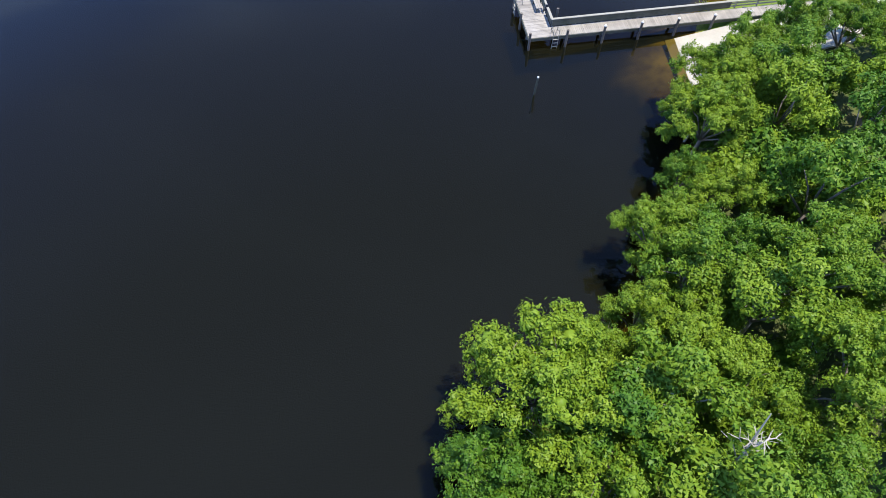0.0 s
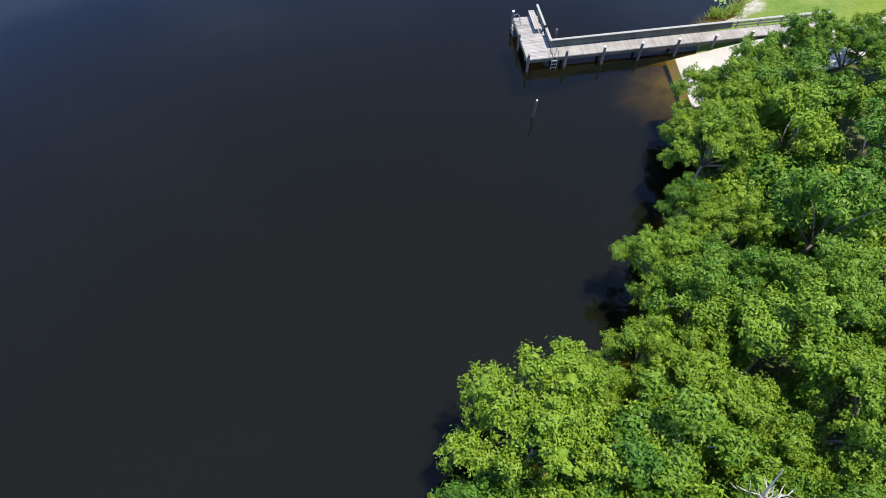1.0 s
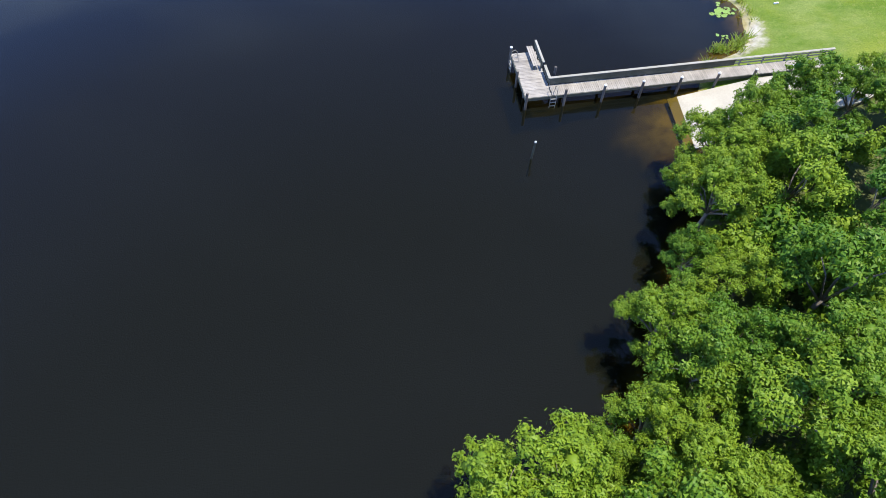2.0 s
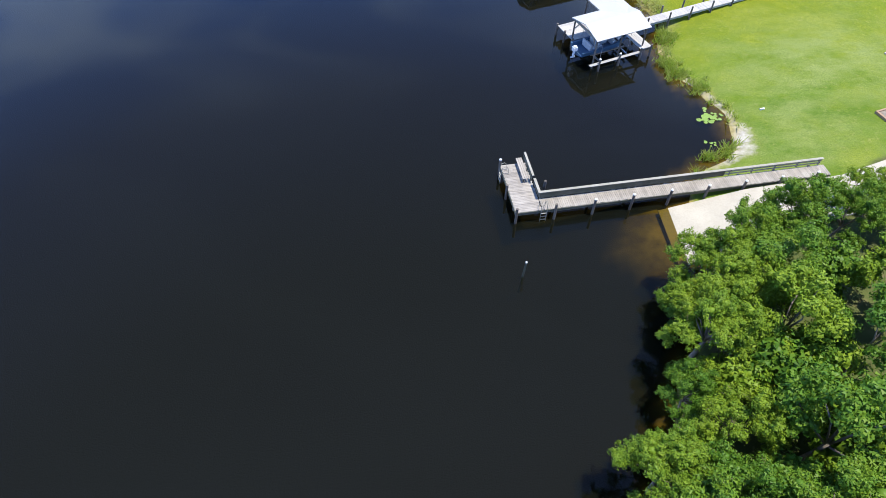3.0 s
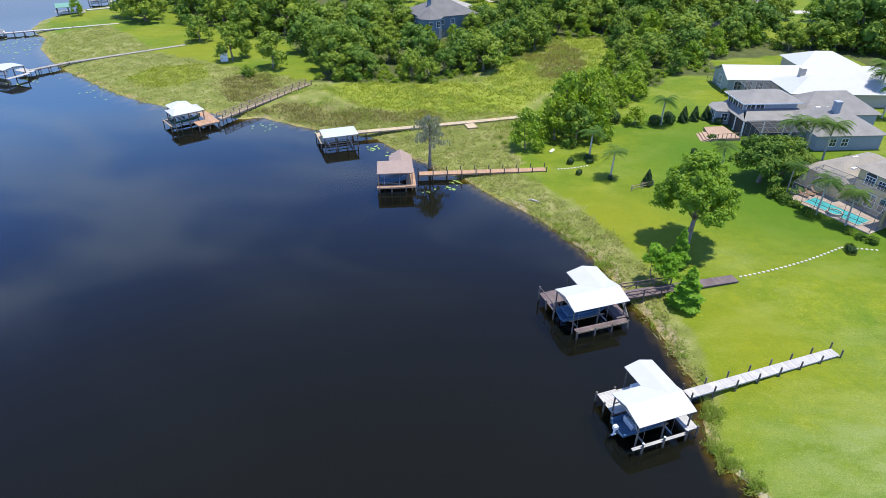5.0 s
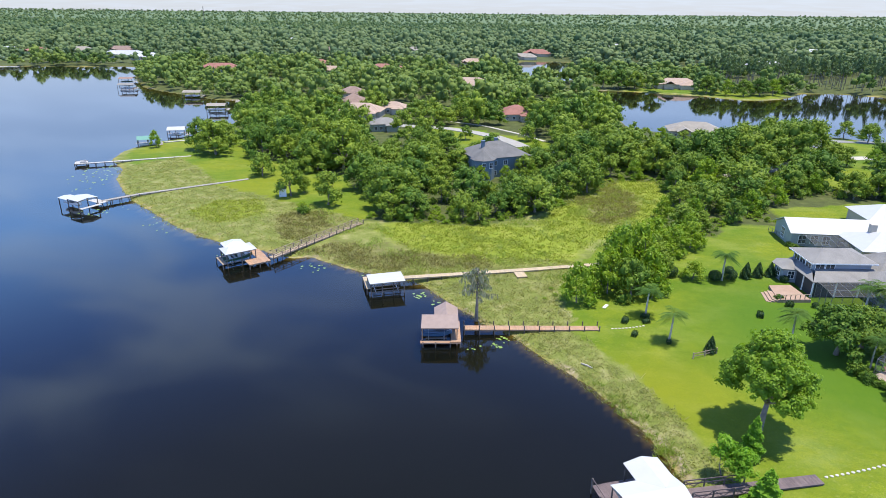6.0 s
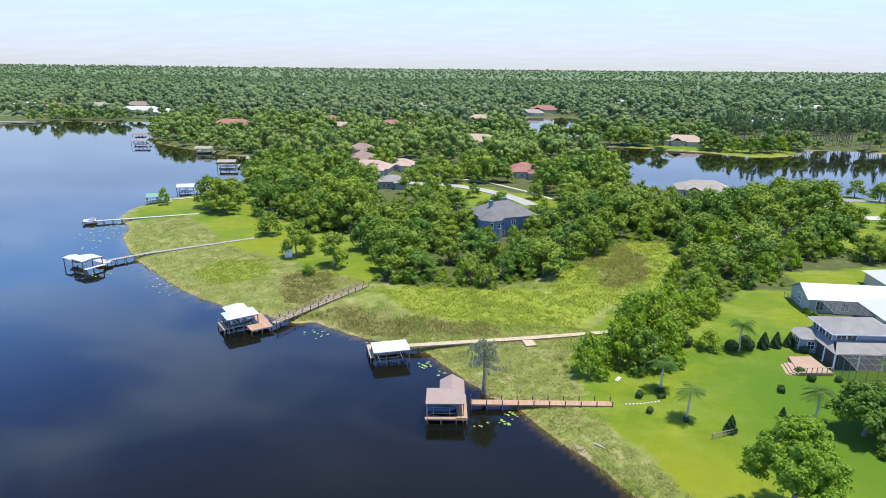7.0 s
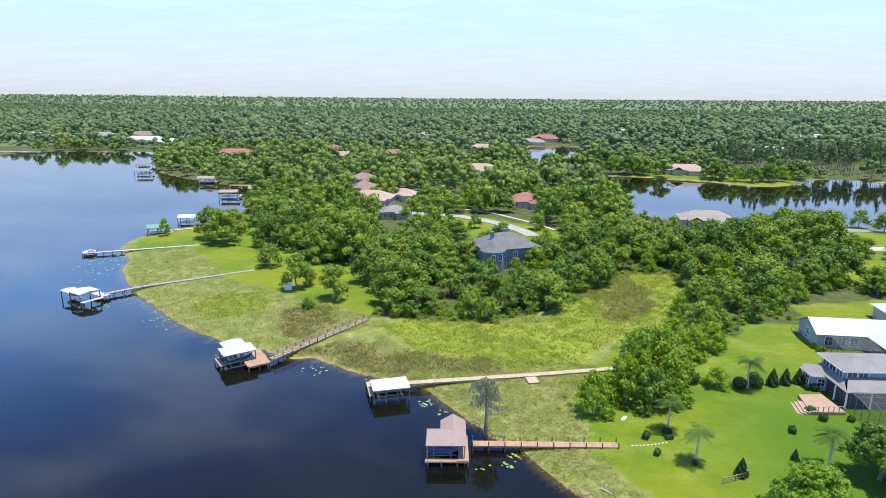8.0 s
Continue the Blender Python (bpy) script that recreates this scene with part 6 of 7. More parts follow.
joists(bt, -1.0, 1.0, -1.4, 1.0, 1.09, "deck_new", 3)
for x, y in ((-0.9, -1.3), (0.9, -1.3), (-0.9, 0.9), (0.9, 0.9)):
    pile(bt, x, y, 1.05, -0.5, 0.09)

# ---- the white-roofed dock with orange deck and railed boardwalk
FM = pose(-53.6, 130.0, 0, 0, 0, 42.0)
HF = thing("boathouse", FM, "boathouse with two stacked white roofs and a rust-brown deck", "boathouse", "boathouses along the lake")
planks(HF, -1.0, -0.1, 0.9, 5.4, 1.0, "deck_old", along="x")
planks(HF, 3.2, 7.4, -2.0, 0.9, 1.0, "deck_orange")
planks(HF, 5.6, 7.6, 0.9, 5.6, 1.0, "deck_orange", along="x")
planks(HF, -0.3, 5.6, 4.7, 5.6, 1.0, "deck_old")
joists(HF, 3.2, 7.4, -2.0, 0.9, 0.97, "deck_old", 4)
roof_part(HF, -0.4, 5.8, 0.6, 5.0, 3.0, 0.7, "x", "roof_white", hip=1.4)
roof_part(HF, 0.4, 4.6, 3.6, 6.8, 3.4, 0.65, "y", "roof_white", "wing_roof", hip=1.0)
frame_beams(HF, -0.1, 5.5, 0.9, 4.7, 2.82, "rail_pale")
for x, y in ((-0.1, 0.9), (-0.1, 4.7), (5.5, 0.9), (5.5, 4.7), (2.7, 0.9), (2.7, 6.4), (0.7, 6.4), (4.3, 6.4)):
    pile(HF, x, y, 2.9, -2.2, 0.1)
for x, y in ((-1, 0.9), (-1, 5.4), (3.3, -1.9), (5.3, -1.9), (7.3, -1.9), (7.5, 5.5)):
    pile(HF, x, y, 1.0, -2.2, 0.1)
lift(HF, 0.0, 5.6, 1.0, 4.6, 0.6)
boat(FM @ pose(2.6, 2.7, 0.7), 5.6, 2.1, "hull_dark", "dark green open boat on the lift beneath the roof", outboard=False)
walkway((-47.2, 134.8), (-35.0, 158.5), 1.4, 1.05, "deck_old", "weathered brown boardwalk with post rails through the marsh", 2.2, 0.9, False, True)

# ---- docks on the far side of the point
GM = pose(-114.3, 162.5, 0, 0, 0, -24.0)
HG = thing("boathouse", GM, "boathouse with white roofs over dark posts at the point", "boathouse", "boathouses along the lake")
roof_part(HG, 0.0, 4.9, 0.2, 3.6, 2.3, 0.25, "x", "roof_white", "wing_roof")
roof_part(HG, 4.5, 9.4, 0.0, 5.2, 2.8, 0.35, "x", "roof_white")
planks(HG, 4.4, 9.6, 5.2, 7.4, 1.0, "deck_white")
planks(HG, 9.4, 10.6, 0.0, 5.2, 1.0, "deck_white", along="x")
for x, y, h in ((0.2, 0.4, 2.25), (0.2, 3.4, 2.25), (4.6, 0.2, 2.7), (9.2, 0.2, 2.7), (9.2, 5.0, 2.7), (4.6, 5.0, 2.7), (4.6, 7.2, 1.1), (9.4, 7.2, 1.1)):
    pile(HG, x, y, h, -2.2, 0.12)
frame_beams(HG, 4.6, 9.2, 0.2, 5.0, 2.7, "rail_pale")
boat(GM @ pose(3.8, 2.2, 0.5), 6.0, 2.2, "hull_white", "white motorboat on the lift at the point")
walkway((-104.6, 165.6), (-99.0, 173.0), 1.4, 1.0, "deck_grey", "grey walkway from the point's boathouse to the shore", 2.2, 0.15)
walkway((-99.0, 173.0), (-77.0, 192.5), 1.3, 1.0, "deck_grey", "long grey plank walkway over the meadow", 2.6)

HMt = thing("dock", pose(-138.2, 199.6, 0, 0, 0, 31), "pale open swimming dock at the end of a long walkway", "dock")
planks(HMt, 0.8, 4.4, 1.4, 5.6, 0.9, "deck_white")
joists(HMt, 0.8, 4.4, 1.4, 5.6, 0.87, "deck_grey", 3)
for x, y in ((0.9, 1.5), (0.9, 5.5), (4.3, 1.5), (4.3, 5.5)):
    pile(HMt, x, y, 1.05, -2.2, 0.12)
for y in (2.4, 4.4):
    part("bench", Geo().box((3.2, y, 1.15), (1.6, 0.5, 0.5)), "deck_white", HMt)
walkway((-135.6, 203.3), (-108.4, 218.5), 1.3, 0.9, "deck_white", "long pale walkway to the swimming dock", 2.6, 0.12)


def far_boathouse(x, y, turn, w, d, roof, label, hull=None):
    root = thing("boathouse", pose(x, y, 0, 0, 0, turn), label, "boathouse", "boathouses along the lake")
    roof_part(root, 0, w, 0, d, 3.1, 1.0, "x", roof)
    planks(root, -0.8, w + 0.8, d, d + 1.6, 1.0, "deck_grey")
    planks(root, w, w + 1.4, 0, d, 1.0, "deck_grey", along="x")
    for px in (0.2, w / 2, w - 0.2):
        for py in (0.2, d - 0.2):
            pile(root, px, py, 3.05, -2.2, 0.12)
    if hull:
        boat(pose(x, y, 0, 0, 0, turn) @ pose(w / 2, d / 2, 0.5), w * 0.8, 2.2, hull, "motorboat on a lift under its roof")
    return root


far_boathouse(-134.5, 249.0, 20, 6.6, 5.0, "roof_white", "white-roofed boathouse beyond the point", "hull_white")
walkway((-128, 256.5), (-121, 258.5), 1.3, 1.0, "deck_grey", "short grey walkway to the white boathouse", 2.6)
far_boathouse(-134.5, 229.5, 30, 7, 5, "roof_green", "green-roofed boathouse beyond the point", "hull_white")
walkway((-129.5, 238.5), (-118, 247.5), 1.4, 0.9, "deck_white", "pale walkway to the green-roofed boathouse", 2.6)
far_boathouse(-150.5, 312, 15, 9, 6, "shingle_tan", "tan-roofed boathouse in the bay", "hull_white")
far_boathouse(-142, 326, 15, 8, 6, "shingle_tan", "tan-roofed boathouse by the bay's trees")
far_boathouse(-188, 358, 10, 10, 6, "shingle_tan", "tan-roofed boathouse on the bay's lawn", "hull_white")
far_boathouse(-244, 384, 12, 9.5, 6, "shingle_grey", "grey-roofed boathouse at the bay's mouth", "hull_white")
far_boathouse(-265, 417, 12, 9, 6, "shingle_brown", "brown-roofed boathouse at the headland", "hull_dark")
walkway((-470, 496), (-412, 506), 5.0, 1.0, "deck_white", "wide pale dock along the far shore", 6.0)


# ---------------------------------------------------------------- ramp, streets, paths
ramp = Geo()
n_ = 26
L_, R_ = [], []
for i in range(n_ + 1):
    t = i / n_
    x, y = 17.7 + 13.8 * min(t / 0.66, 1), 39.68 + 2.07 * min(t / 0.66, 1)
    x2, y2 = 17.8 + 14.0 * min(t / 0.66, 1), 34.27 + 3.73 * min(t / 0.66, 1)
    if t > 0.66:
        u = (t - 0.66) / 0.34
        x, y = 31.5 + 9.0 * u, 41.55 + 3.2 * u
        x2, y2 = 31.8 + 10.5 * u, 38.2 + 4.6 * u
    L_.append((x, y)), R_.append((x2, y2))
pts, fs = [], []
nr = 9
for i in range(n_ + 1):
    for j in range(nr + 1):
        u = j / nr
        x, y = L_[i][0] + (R_[i][0] - L_[i][0]) * u, L_[i][1] + (R_[i][1] - L_[i][1]) * u
        z = max(min(0.15 * (x - 18.45), 0.9), gz(x, y) + 0.1 if x > 19.6 else -5.0)
        pts += [(x, y, z), (x, y, z - (0.05 if i == 0 else 0.9))]
for i in range(n_):
    for j in range(nr):
        o, p_ = (i * (nr + 1) + j) * 2, ((i + 1) * (nr + 1) + j) * 2
        fs += [(o, o + 2, p_ + 2, p_), (o + 1, p_ + 1, p_ + 3, o + 3)]
    o, p_ = i * (nr + 1) * 2, (i + 1) * (nr + 1) * 2
    fs += [(o, p_, p_ + 1, o + 1), (o + 2 * nr, o + 2 * nr + 1, p_ + 2 * nr + 1, p_ + 2 * nr)]
for j in range(nr):
    o, p_ = j * 2, (n_ * (nr + 1) + j) * 2
    fs += [(o, o + 1, o + 3, o + 2), (p_, p_ + 2, p_ + 3, p_ + 1)]
tagged(part("boat_ramp", Geo().add(pts, fs), "concrete"), "pale sandy concrete boat ramp running into the lake", "boat ramp", kind="structure")


def ribbon(name, line, width, material, label, dz=0.05, category="road"):
    g = Geo()
    pts, fs = [], []
    for i, (x, y) in enumerate(line):
        ax, ay = line[max(i - 1, 0)]
        bx, by = line[min(i + 1, len(line) - 1)]
        d = Vector((bx - ax, by - ay)).normalized()
        for s in (-1, 1):
            px, py = x - d.y * s * width / 2, y + d.x * s * width / 2
            pts += [(px, py, gz(px, py) + dz + 0.05), (px, py, gz(px, py) - 0.4)]
    for i in range(len(line) - 1):
        o = i * 4
        fs += [(o, o + 2, o + 6, o + 4), (o + 1, o + 5, o + 7, o + 3), (o, o + 4, o + 5, o + 1), (o + 2, o + 3, o + 7, o + 6)]
    return tagged(part(name, g.add(pts, fs), material), label, category, kind="structure")


ribbon("road", [(-50, 286), (-38, 284), (-28, 282), (-18, 276), (-9, 268), (-2, 258), (2, 250)], 5.5, "street", "pale residential street ending among the trees", 0.12)
ribbon("road", [(60, 215), (80, 228), (98, 246), (118, 251), (150, 250)], 5, "concrete", "pale road curving past the wood", 0.12)
ribbon("road", [(98, 262), (122, 282), (160, 284)], 6, "asphalt", "grey road beside the pond", 0.12)
ribbon("pavement", [(-30, 300), (-15, 292), (0, 276), (10, 262)], 1.6, "concrete", "pale pavement beside the street", 0.1, "pavement")
ribbon("pavement", [(41.5, 44.2), (46, 48), (50, 54), (53, 60)], 3.2, "concrete", "pale concrete drive up from the ramp", 0.06, "pavement")


def stepping_stones(a, b, n, bend=0.0):
    me = Geo().slab([(0.2 * math.cos(t) * (1 + 0.2 * math.sin(3 * t)), 0.17 * math.sin(t)) for t in (2 * math.pi * i / 9 for i in range(9))], -0.06, 0.05).mesh("stepping_stone")
    me.materials.append(M["stone"])
    for i in range(n):
        t = i / (n - 1)
        x, y = a[0] + (b[0] - a[0]) * t, a[1] + (b[1] - a[1]) * t + bend * math.sin(math.pi * t)
        ob = new("stepping_stone", me)
        ob.matrix_world = pose(x, y, gz(x, y) + 0.02, 0, 0, 21 + random.uniform(-25, 25))
        tagged(ob, "flat pale stepping stone set in the lawn", "stepping stone", "stepping stone path")


stepping_stones((34.9, 83.9), (50.3, 91.1), 25, -0.6)
stepping_stones((50.8, 91.3), (55.0, 90.8), 8)
stepping_stones((16.4, 114.6), (21.4, 116.2), 10, -0.2)

fp = thing("planting_bed", pose(39.5, 48.8, gz(39.5, 48.8), 0, 0, 18), "square timber-edged planting bed in the lawn", "planter")
for c, s in (((0, -0.55, 0.1), (1.3, 0.16, 0.24)), ((0, 0.55, 0.1), (1.3, 0.16, 0.24)), ((-0.57, 0, 0.1), (0.16, 0.94, 0.24)), ((0.57, 0, 0.1), (0.16, 0.94, 0.24))):
    part("edge_timber", Geo().box(c, s), "deck_orange", fp)
part("soil", Geo().box((0, 0, 0.05), (1.0, 0.95, 0.14)), "bark", fp)
sl = thing("concrete_pad", pose(46.2, 57.6, gz(46, 58), 0, 0, 30), "flat pale concrete pad on the lawn", "pad")
part("slab", Geo().box((0, 0, 0.02), (4.4, 2.4, 0.14)), "concrete", sl)
fc = thing("fence", pose(26.7, 107.0, gz(28, 108), 0, 0, 28), "short brown split-rail fence on the lawn", "fence")
for i in range(3):
    part("post", Geo().box((2.1 * i, 0, 0.45), (0.14, 0.14, 1.1)), "deck_old", fc)
for h in (0.4, 0.8):
    part("rail", Geo().beam((0, 0, h), (4.2, 0, h), 0.06, 0.12), "deck_old", fc)
fl = thing("white_marker", pose(29.5, 50.4, gz(29.5, 50.4), 0, 0, 10), "small white marker lying on the lawn", "marker")
part("body", Geo().box((0, 0, 0.06), (0.4, 0.14, 0.12)), "hull_white", fl)
kb = thing("white_board", pose(16.2, 122.3, gz(16, 122), 0, 0, 60), "white board lying on the lawn", "board")
part("body", Geo().box((0, 0, 0.08), (1.5, 0.5, 0.12)), "hull_white", kb)
lg = thing("driftwood", pose(11.5, 103.5, gz(11.5, 103.5), 0, 0, -35), "pale driftwood log on the marshy shore", "log")
part("log", Geo().tube([(-0.9, 0, 0.12), (0, 0.05, 0.16), (0.9, 0, 0.12)], [0.1, 0.13, 0.08], 7), "bark_pale", lg)
sh = thing("shed", pose(-60.8, 177.2, gz(-61, 177), 0, 0, 20), "small pale garden shed under the trees", "shed")
part("wall", Geo().box((0, 0, 1.1), (1.8, 1.8, 2.3)), "hull_white", sh)
part("roof", moved(gable_roof(Geo(), 1.8, 1.8, 2.25, 0.5, 0.15), Matrix.Identity(4)), "shingle_grey", sh)


# ---------------------------------------------------------------- garden plants
def palm(seed, h, label, fronds=20, spread=2.3):
    rng = np.random.default_rng(seed)
    root = thing("palm_tree", Matrix.Identity(4), label, "palm tree", "palms of the gardens")
    g = Geo()
    g.tube([(0, 0, -0.3), (0, 0, 0.3), (0.12, 0, h * 0.5), (0.1, 0.1, h)], [0.2, 0.16, 0.13, 0.11], 9)
    part("trunk", g, "bark_pale", root, "slim grey trunk", True)
    V, Q = [], []
    for i in range(fronds):
        a = 2 * math.pi * i / fronds * 1.62 + rng.uniform(-0.2, 0.2)
        rise = rng.uniform(-0.5, 1.1)
        L = spread * rng.uniform(0.8, 1.15)
        out = np.array([math.cos(a), math.sin(a), 0])
        side = np.array([-math.sin(a), math.cos(a), 0])
        for j in range(22):
            t = (j + 0.5) / 22
            c = np.array([0.1, 0.1, h]) + out * L * t + np.array([0, 0, L * (rise * t - (0.55 + 0.5 * rise) * t * t)])
            w_ = 0.7 * math.sin(math.pi * (0.12 + 0.86 * t)) * L / 2.2
            for s in (-1, 1):
                tip = c + side * s * w_ + out * w_ * 0.55 + np.array([0, 0, -w_ * 0.45])
                d = out * L / 22 * 0.36
                o = len(V)
                V.extend([c - d, c + d, tip + d * 0.3, tip - d * 0.3])
                Q.append((o, o + 1, o + 2, o + 3))
    part("crown", array_mesh("crown", np.array(V), np.array(Q), "leaf_palm", np.zeros(len(V))), "leaf_palm", root, "arching feathery fronds")
    return root


PA, PB = Kind(palm(41, 4.6, "slim palm with drooping green fronds on the lawn", 26, 2.2)), Kind(palm(42, 6.0, "tall palm beside the house and pool", 30, 2.4))
for x, y, s in ((22.3, 119.8, 1.05), (24.3, 111.6, 1.0), (38.8, 136.2, 1.1), (41.8, 112.8, 1.1)):
    PA.put(x, y, s)
for x, y, s in ((51.5, 100.3, 0.95), (54.3, 97.4, 0.95), (50.6, 107.6, 0.85), (58.5, 119.8, 1.3), (61.2, 119.0, 1.25), (56.0, 121.8, 1.15), (87, 150, 1.2), (92, 146, 1.2), (90, 156, 1.25), (97, 150, 1.2), (84, 142, 1.1)):
    PB.put(x, y, s)


def dense_bush(seed, form, size, height, count, leaf, mat, name, label, category="bush", group=""):
    """A clipped plant: leaves over a cone, ball, box or column."""
    rng = np.random.default_rng(seed)
    d = unit(rng.normal(size=(count, 3)))
    if form == "cone":
        t = 1 - np.sqrt(rng.uniform(0, 1, count))
        a = rng.uniform(0, 2 * math.pi, count)
        r = size * (1 - t) ** 0.8 * (0.9 + 0.22 * np.sin(a * 5 + t * 14)) * rng.uniform(0.82, 1.04, count) + 0.02
        r *= np.clip(t * 10, 0.5, 1)
        c = np.stack([r * np.cos(a), r * np.sin(a), t * height], 1)
        n = unit(np.stack([np.cos(a), np.sin(a), np.full(count, 0.45)], 1) + rng.normal(size=(count, 3)) * 0.4)
    elif form == "ball":
        c = d * np.array([size, size, height / 2]) * rng.uniform(0.86, 1.04, (count, 1)) + np.array([0, 0, height / 2])
        n = unit(d + rng.normal(size=(count, 3)) * 0.35)
    elif form == "loose":
        cc = np.stack([rng.normal(0, size * 0.5, 26), rng.normal(0, size * 0.5, 26), rng.uniform(0.25, 0.95, 26) * height], 1)
        cc[:, 2] *= np.exp(-(cc[:, 0] ** 2 + cc[:, 1] ** 2) / (2.4 * size * size))
        j = rng.integers(0, 26, count)
        off = rng.normal(size=(count, 3)) * size * 0.2
        c = cc[j] + off
        c[:, 2] = np.abs(c[:, 2])
        n = unit(off / size * 3 + rng.normal(size=(count, 3)) * 0.5 + [0, 0, 0.5])
    else:
        d = d / np.max(np.abs(d), 1, keepdims=True)
        c = d * np.array([size, size * 0.6, height / 2]) * rng.uniform(0.9, 1.06, (count, 1)) + np.array([0, 0, height / 2])
        n = unit(d + rng.normal(size=(count, 3)) * 0.35)
    v, q = leaf_quads(c, n, leaf, leaf * 0.6, rng)
    root = thing(name, Matrix.Identity(4), label, category, group)
    part("stem", Geo().tube([(0, 0, -0.2), (0, 0, height * 0.7)], [0.09, 0.03], 7), "bark", root)
    part("foliage", array_mesh("foliage", v, q, mat, np.zeros(len(v))), mat, root)
    return root


CONE = Kind(dense_bush(51, "cone", 1.15, 3.3, 2600, 0.22, "leaf_dark", "cypress_shrub", "clipped dark green conical shrub on the lawn", "shrub", "conical shrubs"))
for x, y, s in ((43.5, 138.0, 1.0), (45.9, 138.8, 0.95), (48.3, 139.5, 0.9), (29.6, 109.2, 0.85), (38.2, 114.2, 0.55)):
    CONE.put(x, y, s)
BALL = Kind(dense_bush(52, "ball", 1.15, 2.0, 1800, 0.2, "leaf_dark", "round_bush", "round clipped dark green bush", "bush", "round bushes"))
for x, y, s in ((37.5, 136.2, 1.0), (40.5, 137.0, 1.0), (41.2, 140.2, 0.7), (49.6, 139.5, 0.85), (50.0, 137.2, 0.7), (29.8, 137.0, 1.1), (47.0, 126.5, 0.6), (51.2, 126.8, 0.5)):
    BALL.put(x, y, s)
BOXB = Kind(dense_bush(53, "box", 0.9, 1.1, 1400, 0.18, "leaf_dark", "box_hedge", "low square clipped bush with a raised end", "bush", "square clipped bushes"))
for x, y, s in ((18.7, 117.2, 0.8), (22.0, 117.3, 0.8), (19.5, 112.9, 0.85), (40.8, 122.0, 1.0), (51.2, 90.2, 1.1), (22.0, 118.9, 0.9), (24.2, 111.2, 0.7)):
    BOXB.put(x, y, s)
BUSH = Kind(dense_bush(54, "loose", 1.35, 2.3, 1300, 0.4, "leaf_oak", "garden_shrub", "loose green garden shrub beside the house", "shrub", "garden shrubs"))
for x, y, s in ((48.0, 105.8, 0.8), (48.8, 104.2, 0.75), (49.8, 102.8, 0.6), (50.6, 101.2, 0.5), (53.4, 95.2, 0.45), (54.4, 93.8, 0.5), (55.4, 92.6, 0.6), (59.5, 88.6, 0.9), (50.6, 100.0, 0.6), (60.5, 90.5, 0.6),
                (58.6, 155.0, 0.7), (58.0, 156.8, 0.6), (46.2, 129.0, 0.6), (-50.5, 163.5, 1.1), (66.0, 119.5, 0.8), (60.2, 148.6, 0.6), (62.0, 149.6, 0.6)):
    BUSH.put(x, y, s)


def bald_cypress(seed, h, r, label):
    rng = np.random.default_rng(seed)
    count = 6500
    t = 1 - np.sqrt(rng.uniform(0, 1, count)) * 0.93
    a = rng.uniform(0, 2 * math.pi, count)
    rr = r * (1 - t) ** 0.75 * (0.74 + 0.2 * np.sin(a * 3 + t * 21) + 0.22 * np.sin(t * 46)) * rng.uniform(0.62, 1.1, count)
    c = np.stack([rr * np.cos(a), rr * np.sin(a), t * h - 0.12 * rr], 1)
    n = unit(np.stack([np.cos(a) * 0.5, np.sin(a) * 0.5, np.full(count, 0.9)], 1) + rng.normal(size=(count, 3)) * 0.4)
    v, q = leaf_quads(c, n, 0.42, 0.22, rng)
    root = thing("cypress_tree", Matrix.Identity(4), label, "tree", "young cypresses")
    part("trunk", Geo().tube([(0, 0, -0.3), (0, 0, 0.4), (0, 0, h * 0.97)], [0.22, 0.13, 0.02], 8), "bark", root)
    part("crown", array_mesh("crown", v, q, "leaf_cypress", np.zeros(len(v))), "leaf_cypress", root)
    return root


CY = Kind(bald_cypress(61, 5.2, 1.55, "young feathery bald cypress beside the brown walkway"))
for x, y, s, sz in ((27.9, 86.4, 0.95, 1.05), (26.4, 77.9, 1.35, 1.0)):
    CY.put(x, y, s, sz=sz)
YOUNG = Kind(broad_tree(62, 1.7, 5.6, 1.3, 0.09, 0.26, 2600, 90, "leaf_cypress", "young light green tree beside the brown walkway", 8, spread=0.2, twig=0, core=0.5, fine=(6, 3), drop=1.6))
for x, y, s in ((23.8, 82.8, 1.0), (25.3, 81.4, 0.9)):
    YOUNG.put(x, y, s)


